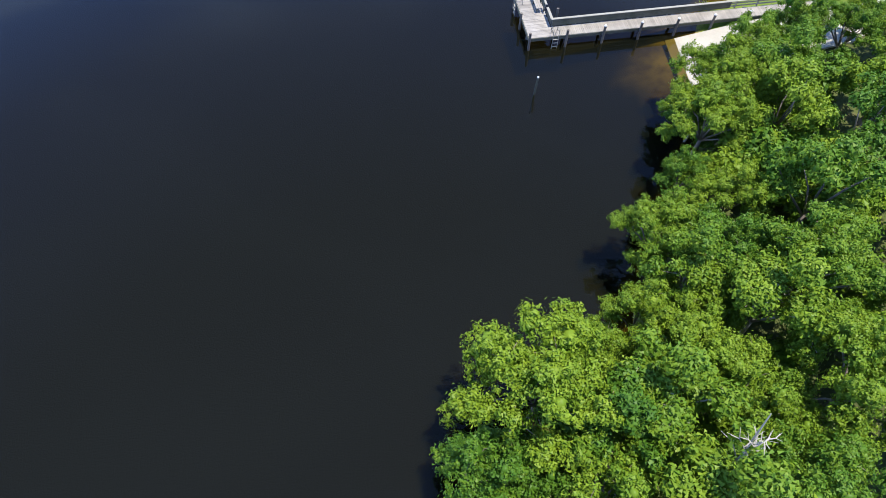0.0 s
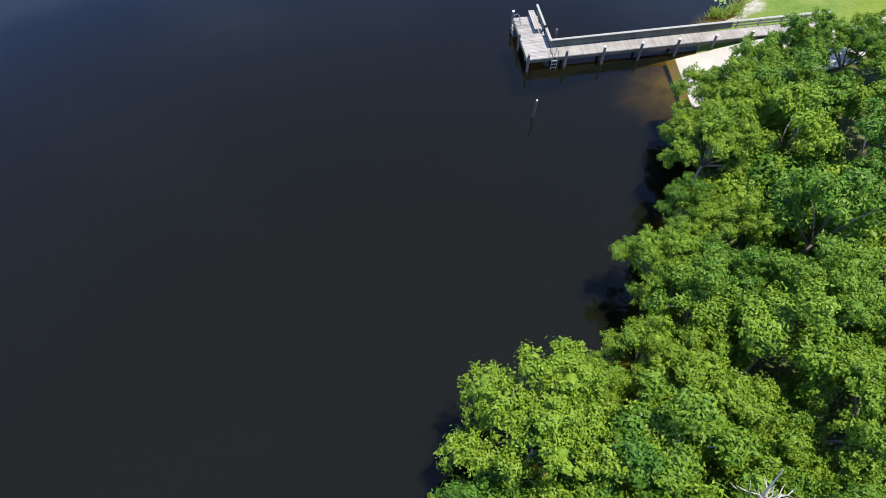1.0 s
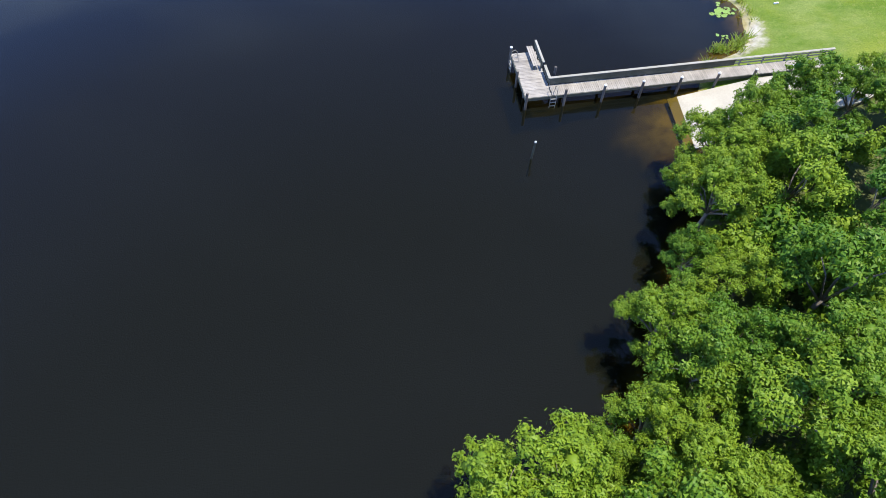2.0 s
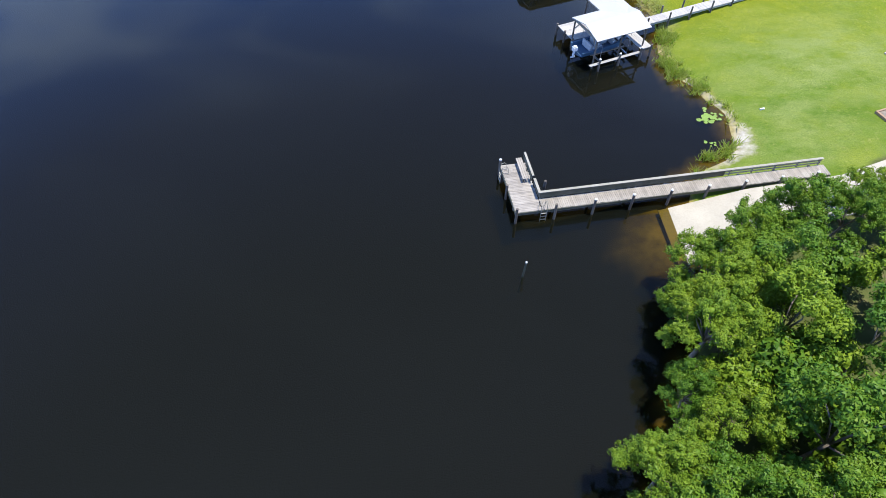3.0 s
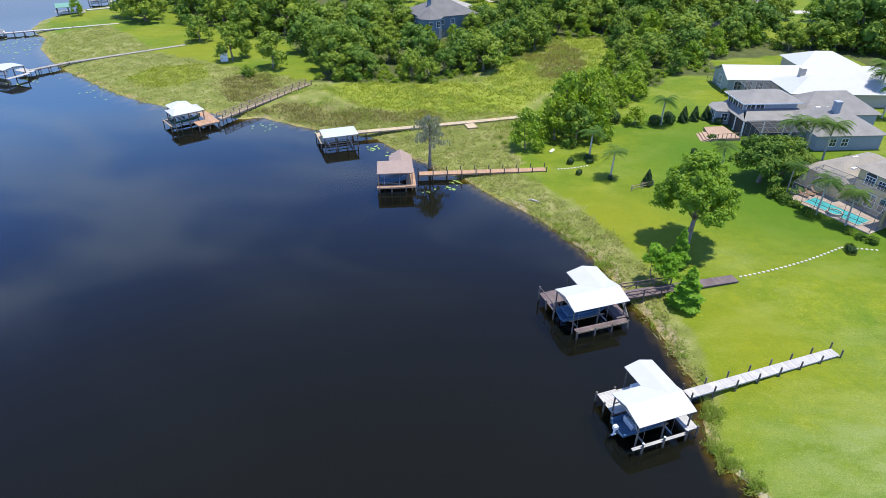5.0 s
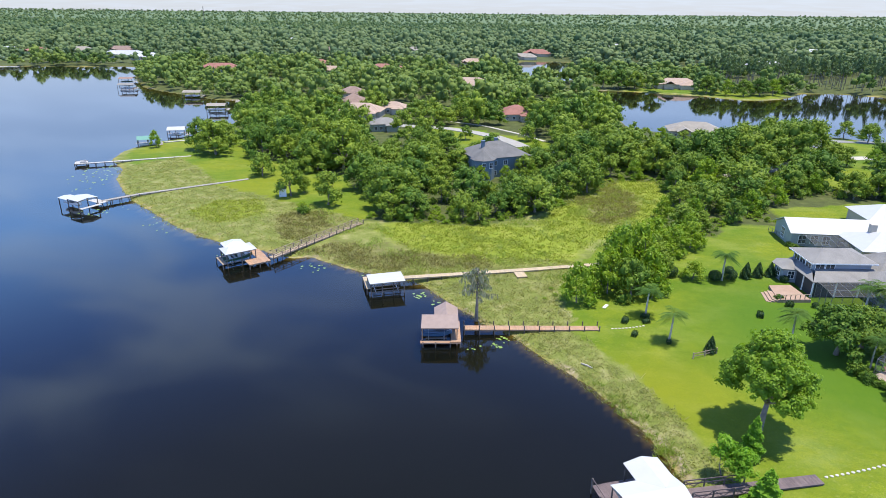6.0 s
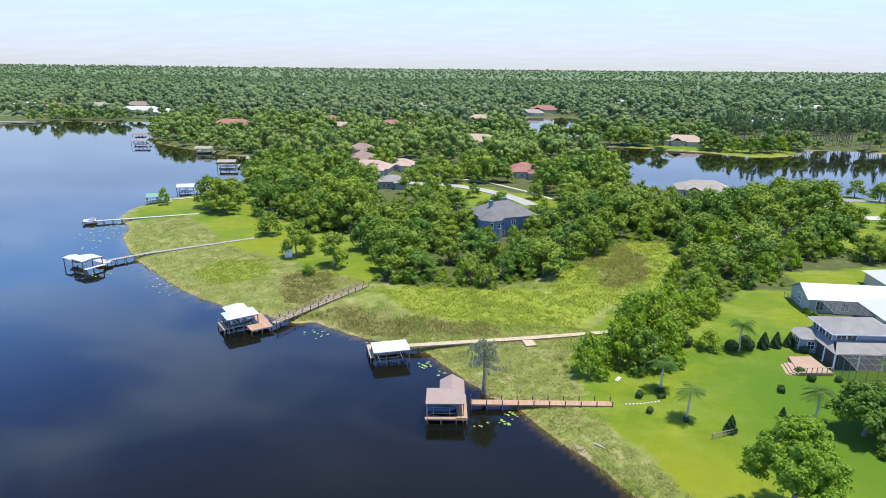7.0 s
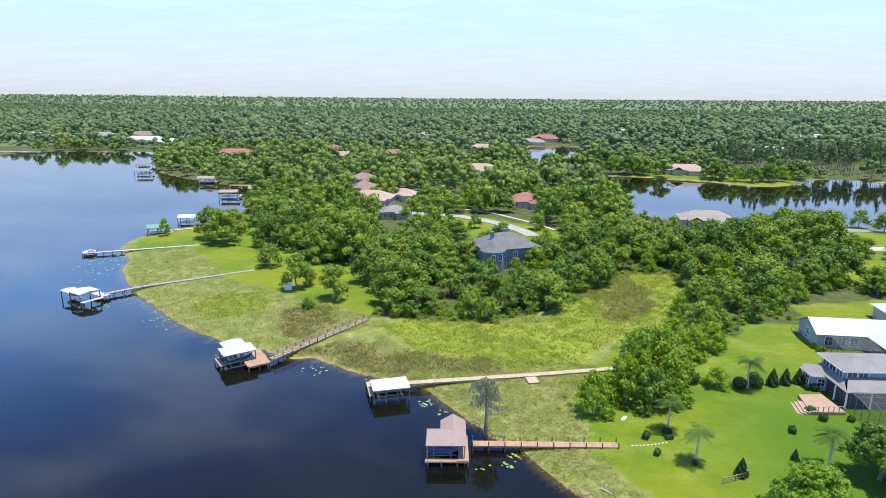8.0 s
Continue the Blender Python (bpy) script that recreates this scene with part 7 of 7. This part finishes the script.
def moss_cypress(x, y):
    """A tall, thin-crowned cypress hung with grey moss, standing at the water's edge."""
    rng = np.random.default_rng(71)
    root = thing("cypress_tree", pose(x, y, gz(x, y) - 0.1), "tall sparse cypress hung with grey moss beside the orange walkway", "tree")
    h = 9.4
    g = Geo()
    g.tube([(0, 0, -1.2), (0, 0, 0.5), (0.05, 0, 3.0), (0, 0.05, 6.0), (0.1, 0, h)], [0.5, 0.32, 0.22, 0.15, 0.03], 9)
    C, N = [], []
    for i in range(34):
        a = i * 2.4 + rng.uniform(-0.3, 0.3)
        z = 5.0 + 4.3 * (i / 34) ** 0.9
        L = rng.uniform(1.9, 3.3) * (1.25 - (z - 5.0) / 6.2)
        tip = Vector((math.cos(a) * L, math.sin(a) * L, z + rng.uniform(-0.3, 0.5)))
        g.tube([(0.05, 0, z - 0.2), tip * 0.5 + Vector((0, 0, z * 0.5 + 0.1)), tip], [0.06, 0.04, 0.012], 5)
        for j in range(34):
            t = rng.uniform(0.25, 1.05)
            p = np.array([tip.x * t, tip.y * t, z + (tip.z - z) * t])
            C.append(p + rng.normal(size=3) * [0.16, 0.16, 0.1] - [0, 0, rng.uniform(0, 0.55)])
    C = np.array(C)
    n = unit(rng.normal(size=C.shape) * [1, 1, 0.25])
    part("trunk", g, "bark", root)
    t = np.tile([0.0, 0.0, 1.0], (len(C), 1)) + rng.normal(size=C.shape) * 0.15
    b = unit(np.cross(n, t))
    ln = rng.uniform(0.35, 0.9, (len(C), 1))
    wd = rng.uniform(0.06, 0.14, (len(C), 1))
    v = np.stack([C + t * ln * 0.4, C - b * wd, C - t * ln * 0.6, C + b * wd], 1).reshape(-1, 3)
    part("hanging_moss", array_mesh("hanging_moss", v, np.arange(len(v)).reshape(-1, 4), "moss", np.zeros(len(v))), "moss", root, "grey hanging moss")
    C2 = C[::7] + rng.normal(size=C[::7].shape) * 0.2 + np.array([0, 0, 0.25])
    v2, q2 = leaf_quads(C2, unit(rng.normal(size=C2.shape) + [0, 0, 0.8]), 0.36, 0.16, rng)
    part("crown", array_mesh("crown", v2, q2, "leaf_oak", np.zeros(len(v2))), "leaf_oak", root)


moss_cypress(-5.0, 115.8)


# ---------------------------------------------------------------- grasses, lilies
def tufts(name, spots, blades, tall, wide, mat, label, seed, category="grass", bend=0.3, blade=0.03):
    """Clumps of upright blades, one object."""
    rng = np.random.default_rng(seed)
    k = len(spots)
    c = np.repeat(spots, blades, 0) + rng.normal(size=(k * blades, 3)) * [wide, wide, 0]
    hgt = np.repeat(rng.uniform(0.5, 1.2, k), blades)[:, None] * tall * rng.uniform(0.6, 1.2, (k * blades, 1))
    a = rng.uniform(0, 2 * math.pi, k * blades)
    s = np.stack([np.cos(a), np.sin(a), np.zeros_like(a)], 1) * (blade + 0.03 * tall)
    lean = rng.normal(size=(k * blades, 3)) * [bend, bend, 0] * hgt
    up = np.array([0, 0, 1.0]) * hgt
    v = np.stack([c - s, c + s, c + s * 0.35 + lean + up, c - s * 0.35 + lean + up], 1).reshape(-1, 3)
    tint = np.repeat(rng.uniform(0, 1, k), blades * 4)
    ob = new(name, array_mesh(name, v, np.arange(len(v)).reshape(-1, 4), mat, tint))
    return tagged(ob, label, category, kind="stuff")


def spots_on(rng, n, box, keep):
    x = rng.uniform(box[0], box[1], n)
    y = rng.uniform(box[2], box[3], n)
    d = dryness(x, y)
    ok = keep(x, y, d)
    x, y, d = x[ok], y[ok], d[ok]
    return np.stack([x, y, height_of(x, y, d) - 0.03], 1)


rs = np.random.default_rng(81)
sp_ = spots_on(rs, 9000, (8, 30, 43, 100), lambda x, y, d: (d > -0.5) & (d < np.interp(y, [43, 54, 57, 66, 70, 90], [0.5, 0.6, 1.7, 1.0, 1.2, 1.8]) + 0.9 * wave(x * 2, y * 2)) & (rs.uniform(0, 1, len(x)) < 0.24))
sp_ = np.concatenate([sp_] + [np.array([[cx + rs.normal() * w_, cy + rs.normal() * w_, 0.1] for _ in range(n)]) for cx, cy, w_, n in ((24.4, 61.8, 0.45, 60), (23.1, 57.6, 0.4, 36), (23.8, 56.0, 0.4, 40), (25.2, 53.8, 0.35, 24), (24.9, 45.6, 0.35, 14), (23.0, 45.2, 0.3, 12), (20.6, 80.2, 0.6, 30), (19.0, 86.5, 0.6, 30))])
tufts("shore_reeds", sp_, 13, 0.5, 0.17, "reed", "green and straw-coloured reeds along the lawn's shore", 82, "reeds", 0.6)
sp_ = spots_on(rs, 17000, (-35, 28, 64, 142), lambda x, y, d: (d > -0.4) & ((d < np.interp(y, [64, 78, 92, 112, 118, 135], [1.6, 2.8, 5.2, 8.5, 6, 4]) + 1.5 * wave(x, y)) | inside(MARSH_SOUTH, x, y)))
tufts("marsh_grass", sp_, 7, 0.24, 0.34, "marsh_grass", "pale yellow-green marsh grass behind the shore", 83, bend=1.4, blade=0.06)
sp_ = spots_on(rs, 15000, (-80, 42, 130, 208), lambda x, y, d: (blend_in(GREENS, x, y) + 0.35 * wave(x * 0.9, y * 0.9) > 0.5) & (d > 1))
tufts("marsh_field", sp_, 7, 0.34, 0.5, "marsh_bright", "bright yellow-green low growth of the marsh field", 84, bend=1.3, blade=0.09)
sp_ = spots_on(rs, 15000, (-60, 36, 130, 208), lambda x, y, d: (blend_in(RUSHES, x, y, 4.0) + 0.5 * wave(x * 0.8, y * 0.8) > 0.62) & (d > 1.5))
tufts("marsh_field", sp_, 7, 0.5, 0.45, "marsh_brown", "brown rushes in the wet marsh", 86, bend=0.9, blade=0.06)
sp_ = spots_on(rs, 8000, (-60, 36, 130, 208), lambda x, y, d: ((blend_in(RUSHES, x, y, 5.0) > 0.3) | inside(MARSH_SOUTH, x, y)) & (d > 1.5) & (wave(x * 1.1 + 4, y * 1.1) > 0.25))
tufts("marsh_field", sp_, 9, 0.5, 0.5, "reed", "taller green sedge in patches over the marsh", 87, bend=0.8, blade=0.06)
sp_ = spots_on(rs, 10000, (-125, -35, 138, 218), lambda x, y, d: inside(MARSH_NORTH, x, y) & (d > -0.3))
tufts("marsh_grass", sp_, 6, 0.26, 0.55, "marsh_grass", "straw-coloured meadow grass on the point", 85, bend=1.4, blade=0.08)


def pads(name, centre, n, spread, size, seed, label):
    rng = np.random.default_rng(seed)
    g = Geo()
    for i in range(n):
        x, y = centre[0] + rng.normal() * spread, centre[1] + rng.normal() * spread
        r = size * rng.uniform(0.6, 1.25)
        a0 = rng.uniform(0, 6.28)
        ring_ = [(x + r * math.cos(a0 + t), y + r * math.sin(a0 + t), 0.02 + 0.004 * rng.uniform()) for t in np.linspace(0.2, 6.1, 11)]
        g.add([(x, y, 0.015)] + ring_, [(0, j, j + 1) for j in range(1, 11)])
    return tagged(part(name, g, "lily"), label, "water lily", "water lily patches", "stuff")


for i, (x, y, n, s, r) in enumerate(((25.0, 50.0, 34, 0.42, 0.19), (24.0, 46.6, 8, 0.3, 0.12), (-4.6, 107.0, 5, 0.4, 0.2), (-1.5, 108.2, 12, 0.6, 0.2), (-0.5, 110.2, 9, 0.6, 0.2), (-15.5, 124.0, 18, 0.55, 0.2),
                                     (-12.5, 121.5, 6, 0.4, 0.2), (-26, 130, 9, 0.8, 0.22), (-58, 138.5, 12, 1.4, 0.24), (-38, 134, 12, 1.2, 0.22), (-80, 152, 14, 2.5, 0.26), (-98, 166, 12, 3.0, 0.26),
                                     (-121, 186, 34, 4.5, 0.32), (-126, 198, 34, 4.0, 0.32), (-104, 158, 12, 2.5, 0.26), (-10, 119, 8, 0.6, 0.2))):
    pads("lily_pads", (x, y), n, s, r, 90 + i, "floating pale green lily pads on the dark water")


# ---------------------------------------------------------------- woods
def wooded(x, y):
    d = dryness(x, y)
    ok = (d > 2.0) & ~inside(OPEN_SOUTH, x, y) & ~inside(OPEN_NORTH, x, y) & ~inside(OPEN_STREET, x, y) & ~inside(OPEN_ROAD, x, y) & ~(inside(OPEN_BANK, x, y) & (wave(x * 0.9, y * 0.9) < 0.1))
    ok &= (away(POND, x, y) > np.where(y < 330, np.where((x > 84) & (x < 126), 5.0, 20.0), 4.0)) | (x < 40)
    for hx, hy, hr in HOUSES:
        # each house has its garden, longer on its southern side
        far = math.hypot(hx, hy - 30)
        ux, uy = -hx / far, (30 - hy) / far
        along = (x - hx) * ux + (y - hy) * uy
        side = np.abs((x - hx) * uy - (y - hy) * ux)
        ok &= np.hypot(x - hx, y - hy) > hr * 0.8
        if hy > 190:
            ok &= ~((along > 0) & (along < (0.0 if hx > 40 and hy < 300 else 0.14 if hy < 460 else 0.09) * far) & (side < hr * 0.62))
    ok &= ~inside(PINES, x, y)
    ok &= np.hypot((x + 9) / 9, (y - 203) / 6) > 1
    # gaps and glades
    ok &= (wave(x * 0.11 + 3, y * 0.13) > -0.62) | (y < 235)
    return ok


rw = np.random.default_rng(101)
wx, wy = scatter(rw, -175, 140, 150, 330, 7.3, lambda x, y: wooded(x, y))
thin = rw.uniform(0, 1, len(wx)) < np.where(wy < 185, 0.97, 0.88)
wx, wy = wx[thin], wy[thin]
order = np.argsort(np.hypot(wx, wy - 60))
for i in order[:170]:
    k = ((0, 2, 1, 2, 3, 1) if wy[i] < 212 and wx[i] > 8 else (0, 3, 3, 0, 1, 3))[int(rw.integers(0, 6))]
    edge = dryness(wx[i:i + 1], wy[i:i + 1])[0] < 30 or wy[i] < 178
    low = wx[i] > 38 and wy[i] > 222      # low growth before the pond
    low |= -46 < wx[i] < 12 and 204 < wy[i] < 252      # gardens along the street
    s = rw.uniform(0.45, 0.65) if -24 < wx[i] < 8 and 182 < wy[i] < 206 else rw.uniform(0.6, 0.85) if low else rw.uniform(0.7, 1.05) if edge else rw.uniform(0.85, 1.45)
    MID[k].put(wx[i], wy[i], s, sz=s * rw.uniform(0.8, 1.05), dz=-1.1 * s)
rest = list(order[170:])
ux_, uy_ = scatter(rw, -60, 62, 156, 215, 2.9, lambda x, y: wooded(x, y) & (away(OPEN_SOUTH, x, y) < 5.0))
for x_, y_ in list(zip(ux_, uy_))[:170]:
    SHRUB.put(x_, y_, rw.uniform(0.4, 0.75), sz=rw.uniform(0.3, 0.6), dz=-0.6)

for x_, y_, s_ in ((-11.5, 158.0, 0.3), (-9.0, 157.0, 0.24), (6.5, 150.0, 0.26), (-13.5, 156.5, 0.22), (3.0, 163.0, 0.3), (11.0, 158.0, 0.24), (8.0, 125.5, 0.36), (6.2, 124.0, 0.3), (7.4, 128.2, 0.32), (13.0, 171.0, 0.35), (16.0, 166.0, 0.3)):
    SHRUB.put(x_, y_, s_, sz=s_ * 0.7, dz=-0.3, label="low green bush standing in the marsh grass")
for x_, y_, s_ in ((-22, 164, 0.8), (-18, 165, 0.75), (-14, 164.5, 0.8), (-19, 169, 0.9), (-25, 166, 0.75), (-15, 169, 0.9), (-10, 166, 0.8), (-28, 168, 0.8)):
    SHRUB.put(x_, y_, s_, sz=s_ * 0.85, dz=-0.6)
mast = thing("radio_mast", pose(-1010, 2000, gz(-1010, 2000)), "tall thin grey radio mast far above the woods", "mast")
for a_ in (0.0, 2.1, 4.2):
    part("leg", Geo().beam((1.3 * math.cos(a_), 1.3 * math.sin(a_), 0), (0.5 * math.cos(a_), 0.5 * math.sin(a_), 48), 0.4, 0.4), "pile", mast)
for h_ in range(6, 48, 6):
    part("ring", Geo().slab([(1.1 * math.cos(a_), 1.1 * math.sin(a_)) for a_ in (0.0, 2.1, 4.2)], h_, h_ + 0.3), "pile", mast)


def template(seed, count, leaf, radius=4.6, height=10.5, base=0.8, lobes=7, nu=5, nv=2, core=0.72, lobe=(0.26, 0.4)):
    """A crown for the joined woods: vertices, triangles and tones."""
    rng = np.random.default_rng(seed)
    lc, lr, cc, c, n, tone = crown_points(rng, radius, height, base, lobes, max(8, count // 6), max(count, 1), 0.4, 0.8, 0.5, 1.4, lobe, 0.72, 0.75)
    cv, cq = lobe_cores(rng, lc, lr, core, nu, nv, 0.3)
    v, q = joined((cv, cq), leaf_tris(c, n, leaf, leaf * 0.8, rng))
    return v, q, np.concatenate([np.full(len(cv), 0.1), np.repeat(tone, 3)])


def wood_mass(name, xs, ys, temps, label, seed, lo=0.55, hi=1.45, mat="leaf_far_hazy"):
    """Many crowns in one mesh."""
    rng = np.random.default_rng(seed)
    out, tint, quads, o = [], [], [], 0
    zs = height_of(xs, ys)
    for x, y, z in zip(xs, ys, zs):
        v, q, tone = temps[int(rng.integers(0, len(temps)))]
        quads.append(q + o)
        o += len(v)
        a, s = rng.uniform(0, 6.28), lo + (hi - lo) * rng.beta(1.6, 2.2)
        ca, sa = math.cos(a) * s, math.sin(a) * s
        out.append(np.stack([v[:, 0] * ca - v[:, 1] * sa + x, v[:, 0] * sa + v[:, 1] * ca + y, v[:, 2] * s * rng.uniform(0.7, 1.15) + z], 1))
        tint.append(tone * 0.7 + np.clip(0.4 + 0.32 * float(wave(x * 0.045, y * 0.03)) + rng.normal() * 0.27, 0, 0.95))
    v = np.concatenate(out)
    ob = new(name, array_mesh(name, v, np.concatenate(quads), mat, np.concatenate(tint)))
    return tagged(ob, label, "woods", kind="stuff")


T1 = [template(111 + i, 620, 0.6, 5.6, lobes=12, core=0.7, lobe=(0.24, 0.36)) for i in range(6)]
T2 = [template(121 + i, 150, 1.0, 5.6, 10.5, lobes=6, core=0.76, lobe=(0.32, 0.46)) for i in range(7)]
T3 = [template(131 + i, 52, 1.4, 5.6, 10.0, lobes=4, core=0.8, lobe=(0.4, 0.52)) for i in range(6)]
T3B = [template(151 + i, 20, 2.0, 6.0, 10.0, lobes=2, core=0.9, lobe=(0.55, 0.75)) for i in range(6)]
rest = np.array(rest)
lowly = ((wx[rest] > 38) & (wy[rest] > 222)) | ((wx[rest] > -46) & (wx[rest] < 12) & (wy[rest] > 204) & (wy[rest] < 252))
wood_mass("woodland", wx[rest[~lowly]], wy[rest[~lowly]], T1, "dense green trees between the houses", 141, 0.7, 1.45, "leaf_oak")
wood_mass("woodland", wx[rest[lowly]], wy[rest[lowly]], T1, "low green trees on the pond's near bank", 147, 0.5, 0.8, "leaf_oak")


def in_view(x, y, wide=0.9):
    return np.abs(x + 0.12 * y) < wide * (y - 20) + 30


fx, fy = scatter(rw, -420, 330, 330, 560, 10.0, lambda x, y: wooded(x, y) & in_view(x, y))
wood_mass("far_woodland", fx, fy, T2, "green suburban woodland round the lakes", 142, 0.55, 1.75, "leaf_wood_hazy")
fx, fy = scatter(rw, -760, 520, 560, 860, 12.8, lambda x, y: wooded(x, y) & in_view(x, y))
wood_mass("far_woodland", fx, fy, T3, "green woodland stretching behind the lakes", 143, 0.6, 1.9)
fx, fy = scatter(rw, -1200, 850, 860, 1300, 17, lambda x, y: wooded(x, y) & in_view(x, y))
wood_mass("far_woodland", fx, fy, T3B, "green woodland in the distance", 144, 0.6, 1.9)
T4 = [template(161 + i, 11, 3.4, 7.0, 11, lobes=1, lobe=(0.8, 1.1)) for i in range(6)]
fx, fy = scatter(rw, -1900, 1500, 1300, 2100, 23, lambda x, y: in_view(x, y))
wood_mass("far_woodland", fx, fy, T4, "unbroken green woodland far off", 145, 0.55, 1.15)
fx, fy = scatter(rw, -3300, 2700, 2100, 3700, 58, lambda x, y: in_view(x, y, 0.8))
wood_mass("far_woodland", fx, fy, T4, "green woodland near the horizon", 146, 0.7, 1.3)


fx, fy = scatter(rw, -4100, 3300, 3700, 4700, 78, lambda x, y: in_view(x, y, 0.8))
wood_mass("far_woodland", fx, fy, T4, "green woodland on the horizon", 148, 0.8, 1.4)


PINE = Kind(broad_tree(171, 2.3, 19.0, 9.5, 0.22, 1.0, 300, 60, "leaf_far_hazy", "tall slender pine with a bare trunk behind the pond", 6, spread=0.5, twig=0, core=0.6, fine=(5, 2), name="pine_tree", group="pines behind the pond", wide=0.7, drop=1.9))
px_, py_ = scatter(rw, 128, 300, 440, 540, 8.2, lambda x, y: inside(PINES, x, y) & (dryness(x, y) > 9))
for x_, y_ in zip(px_, py_):
    PINE.put(x_, y_, rw.uniform(0.8, 1.15), sz=rw.uniform(0.75, 1.1))


def canopy():
    """The closed canopy out to the horizon, uneven all over."""
    rng = np.random.default_rng(151)
    front = np.linspace(radians(42), radians(148), 220)
    back = np.linspace(radians(148), radians(402), 60)[1:-1]
    ang = np.concatenate([front, back])
    rad = np.geomspace(700, 4900, 90)
    A, R = np.meshgrid(ang, rad)
    X, Y = R * np.cos(A), 30 + R * np.sin(A)
    Z = height_of(X, Y) + 2.0 + rng.uniform(-1, 1, X.shape) * (1.4 + R * 0.0006) + 1.5 * wave(X * 0.03, Y * 0.03)
    Z[0] -= 8
    Z = np.where(dryness(X, Y) < 12, -4.0, Z)
    na, nr = len(ang), len(rad)
    i = np.arange(na * nr).reshape(nr, na)
    j = np.roll(i, -1, 1)
    q = np.stack([i[:-1], j[:-1], j[1:], i[1:]], -1).reshape(-1, 4)
    # low tint: shade between crowns, which the flat sheet lacks, put into the colour
    tint = np.clip(0.12 + 0.2 * wave(X * 0.02, Y * 0.013) + rng.normal(size=X.shape) * 0.2, 0, 0.9)
    ob = new("distant_forest", array_mesh("distant_forest", np.stack([X, Y, Z], -1).reshape(-1, 3), q, "leaf_far_hazy", tint.ravel()))
    tagged(ob, "forest canopy out to the horizon, distance haze tinted into its leaves", "woods", kind="stuff")


canopy()
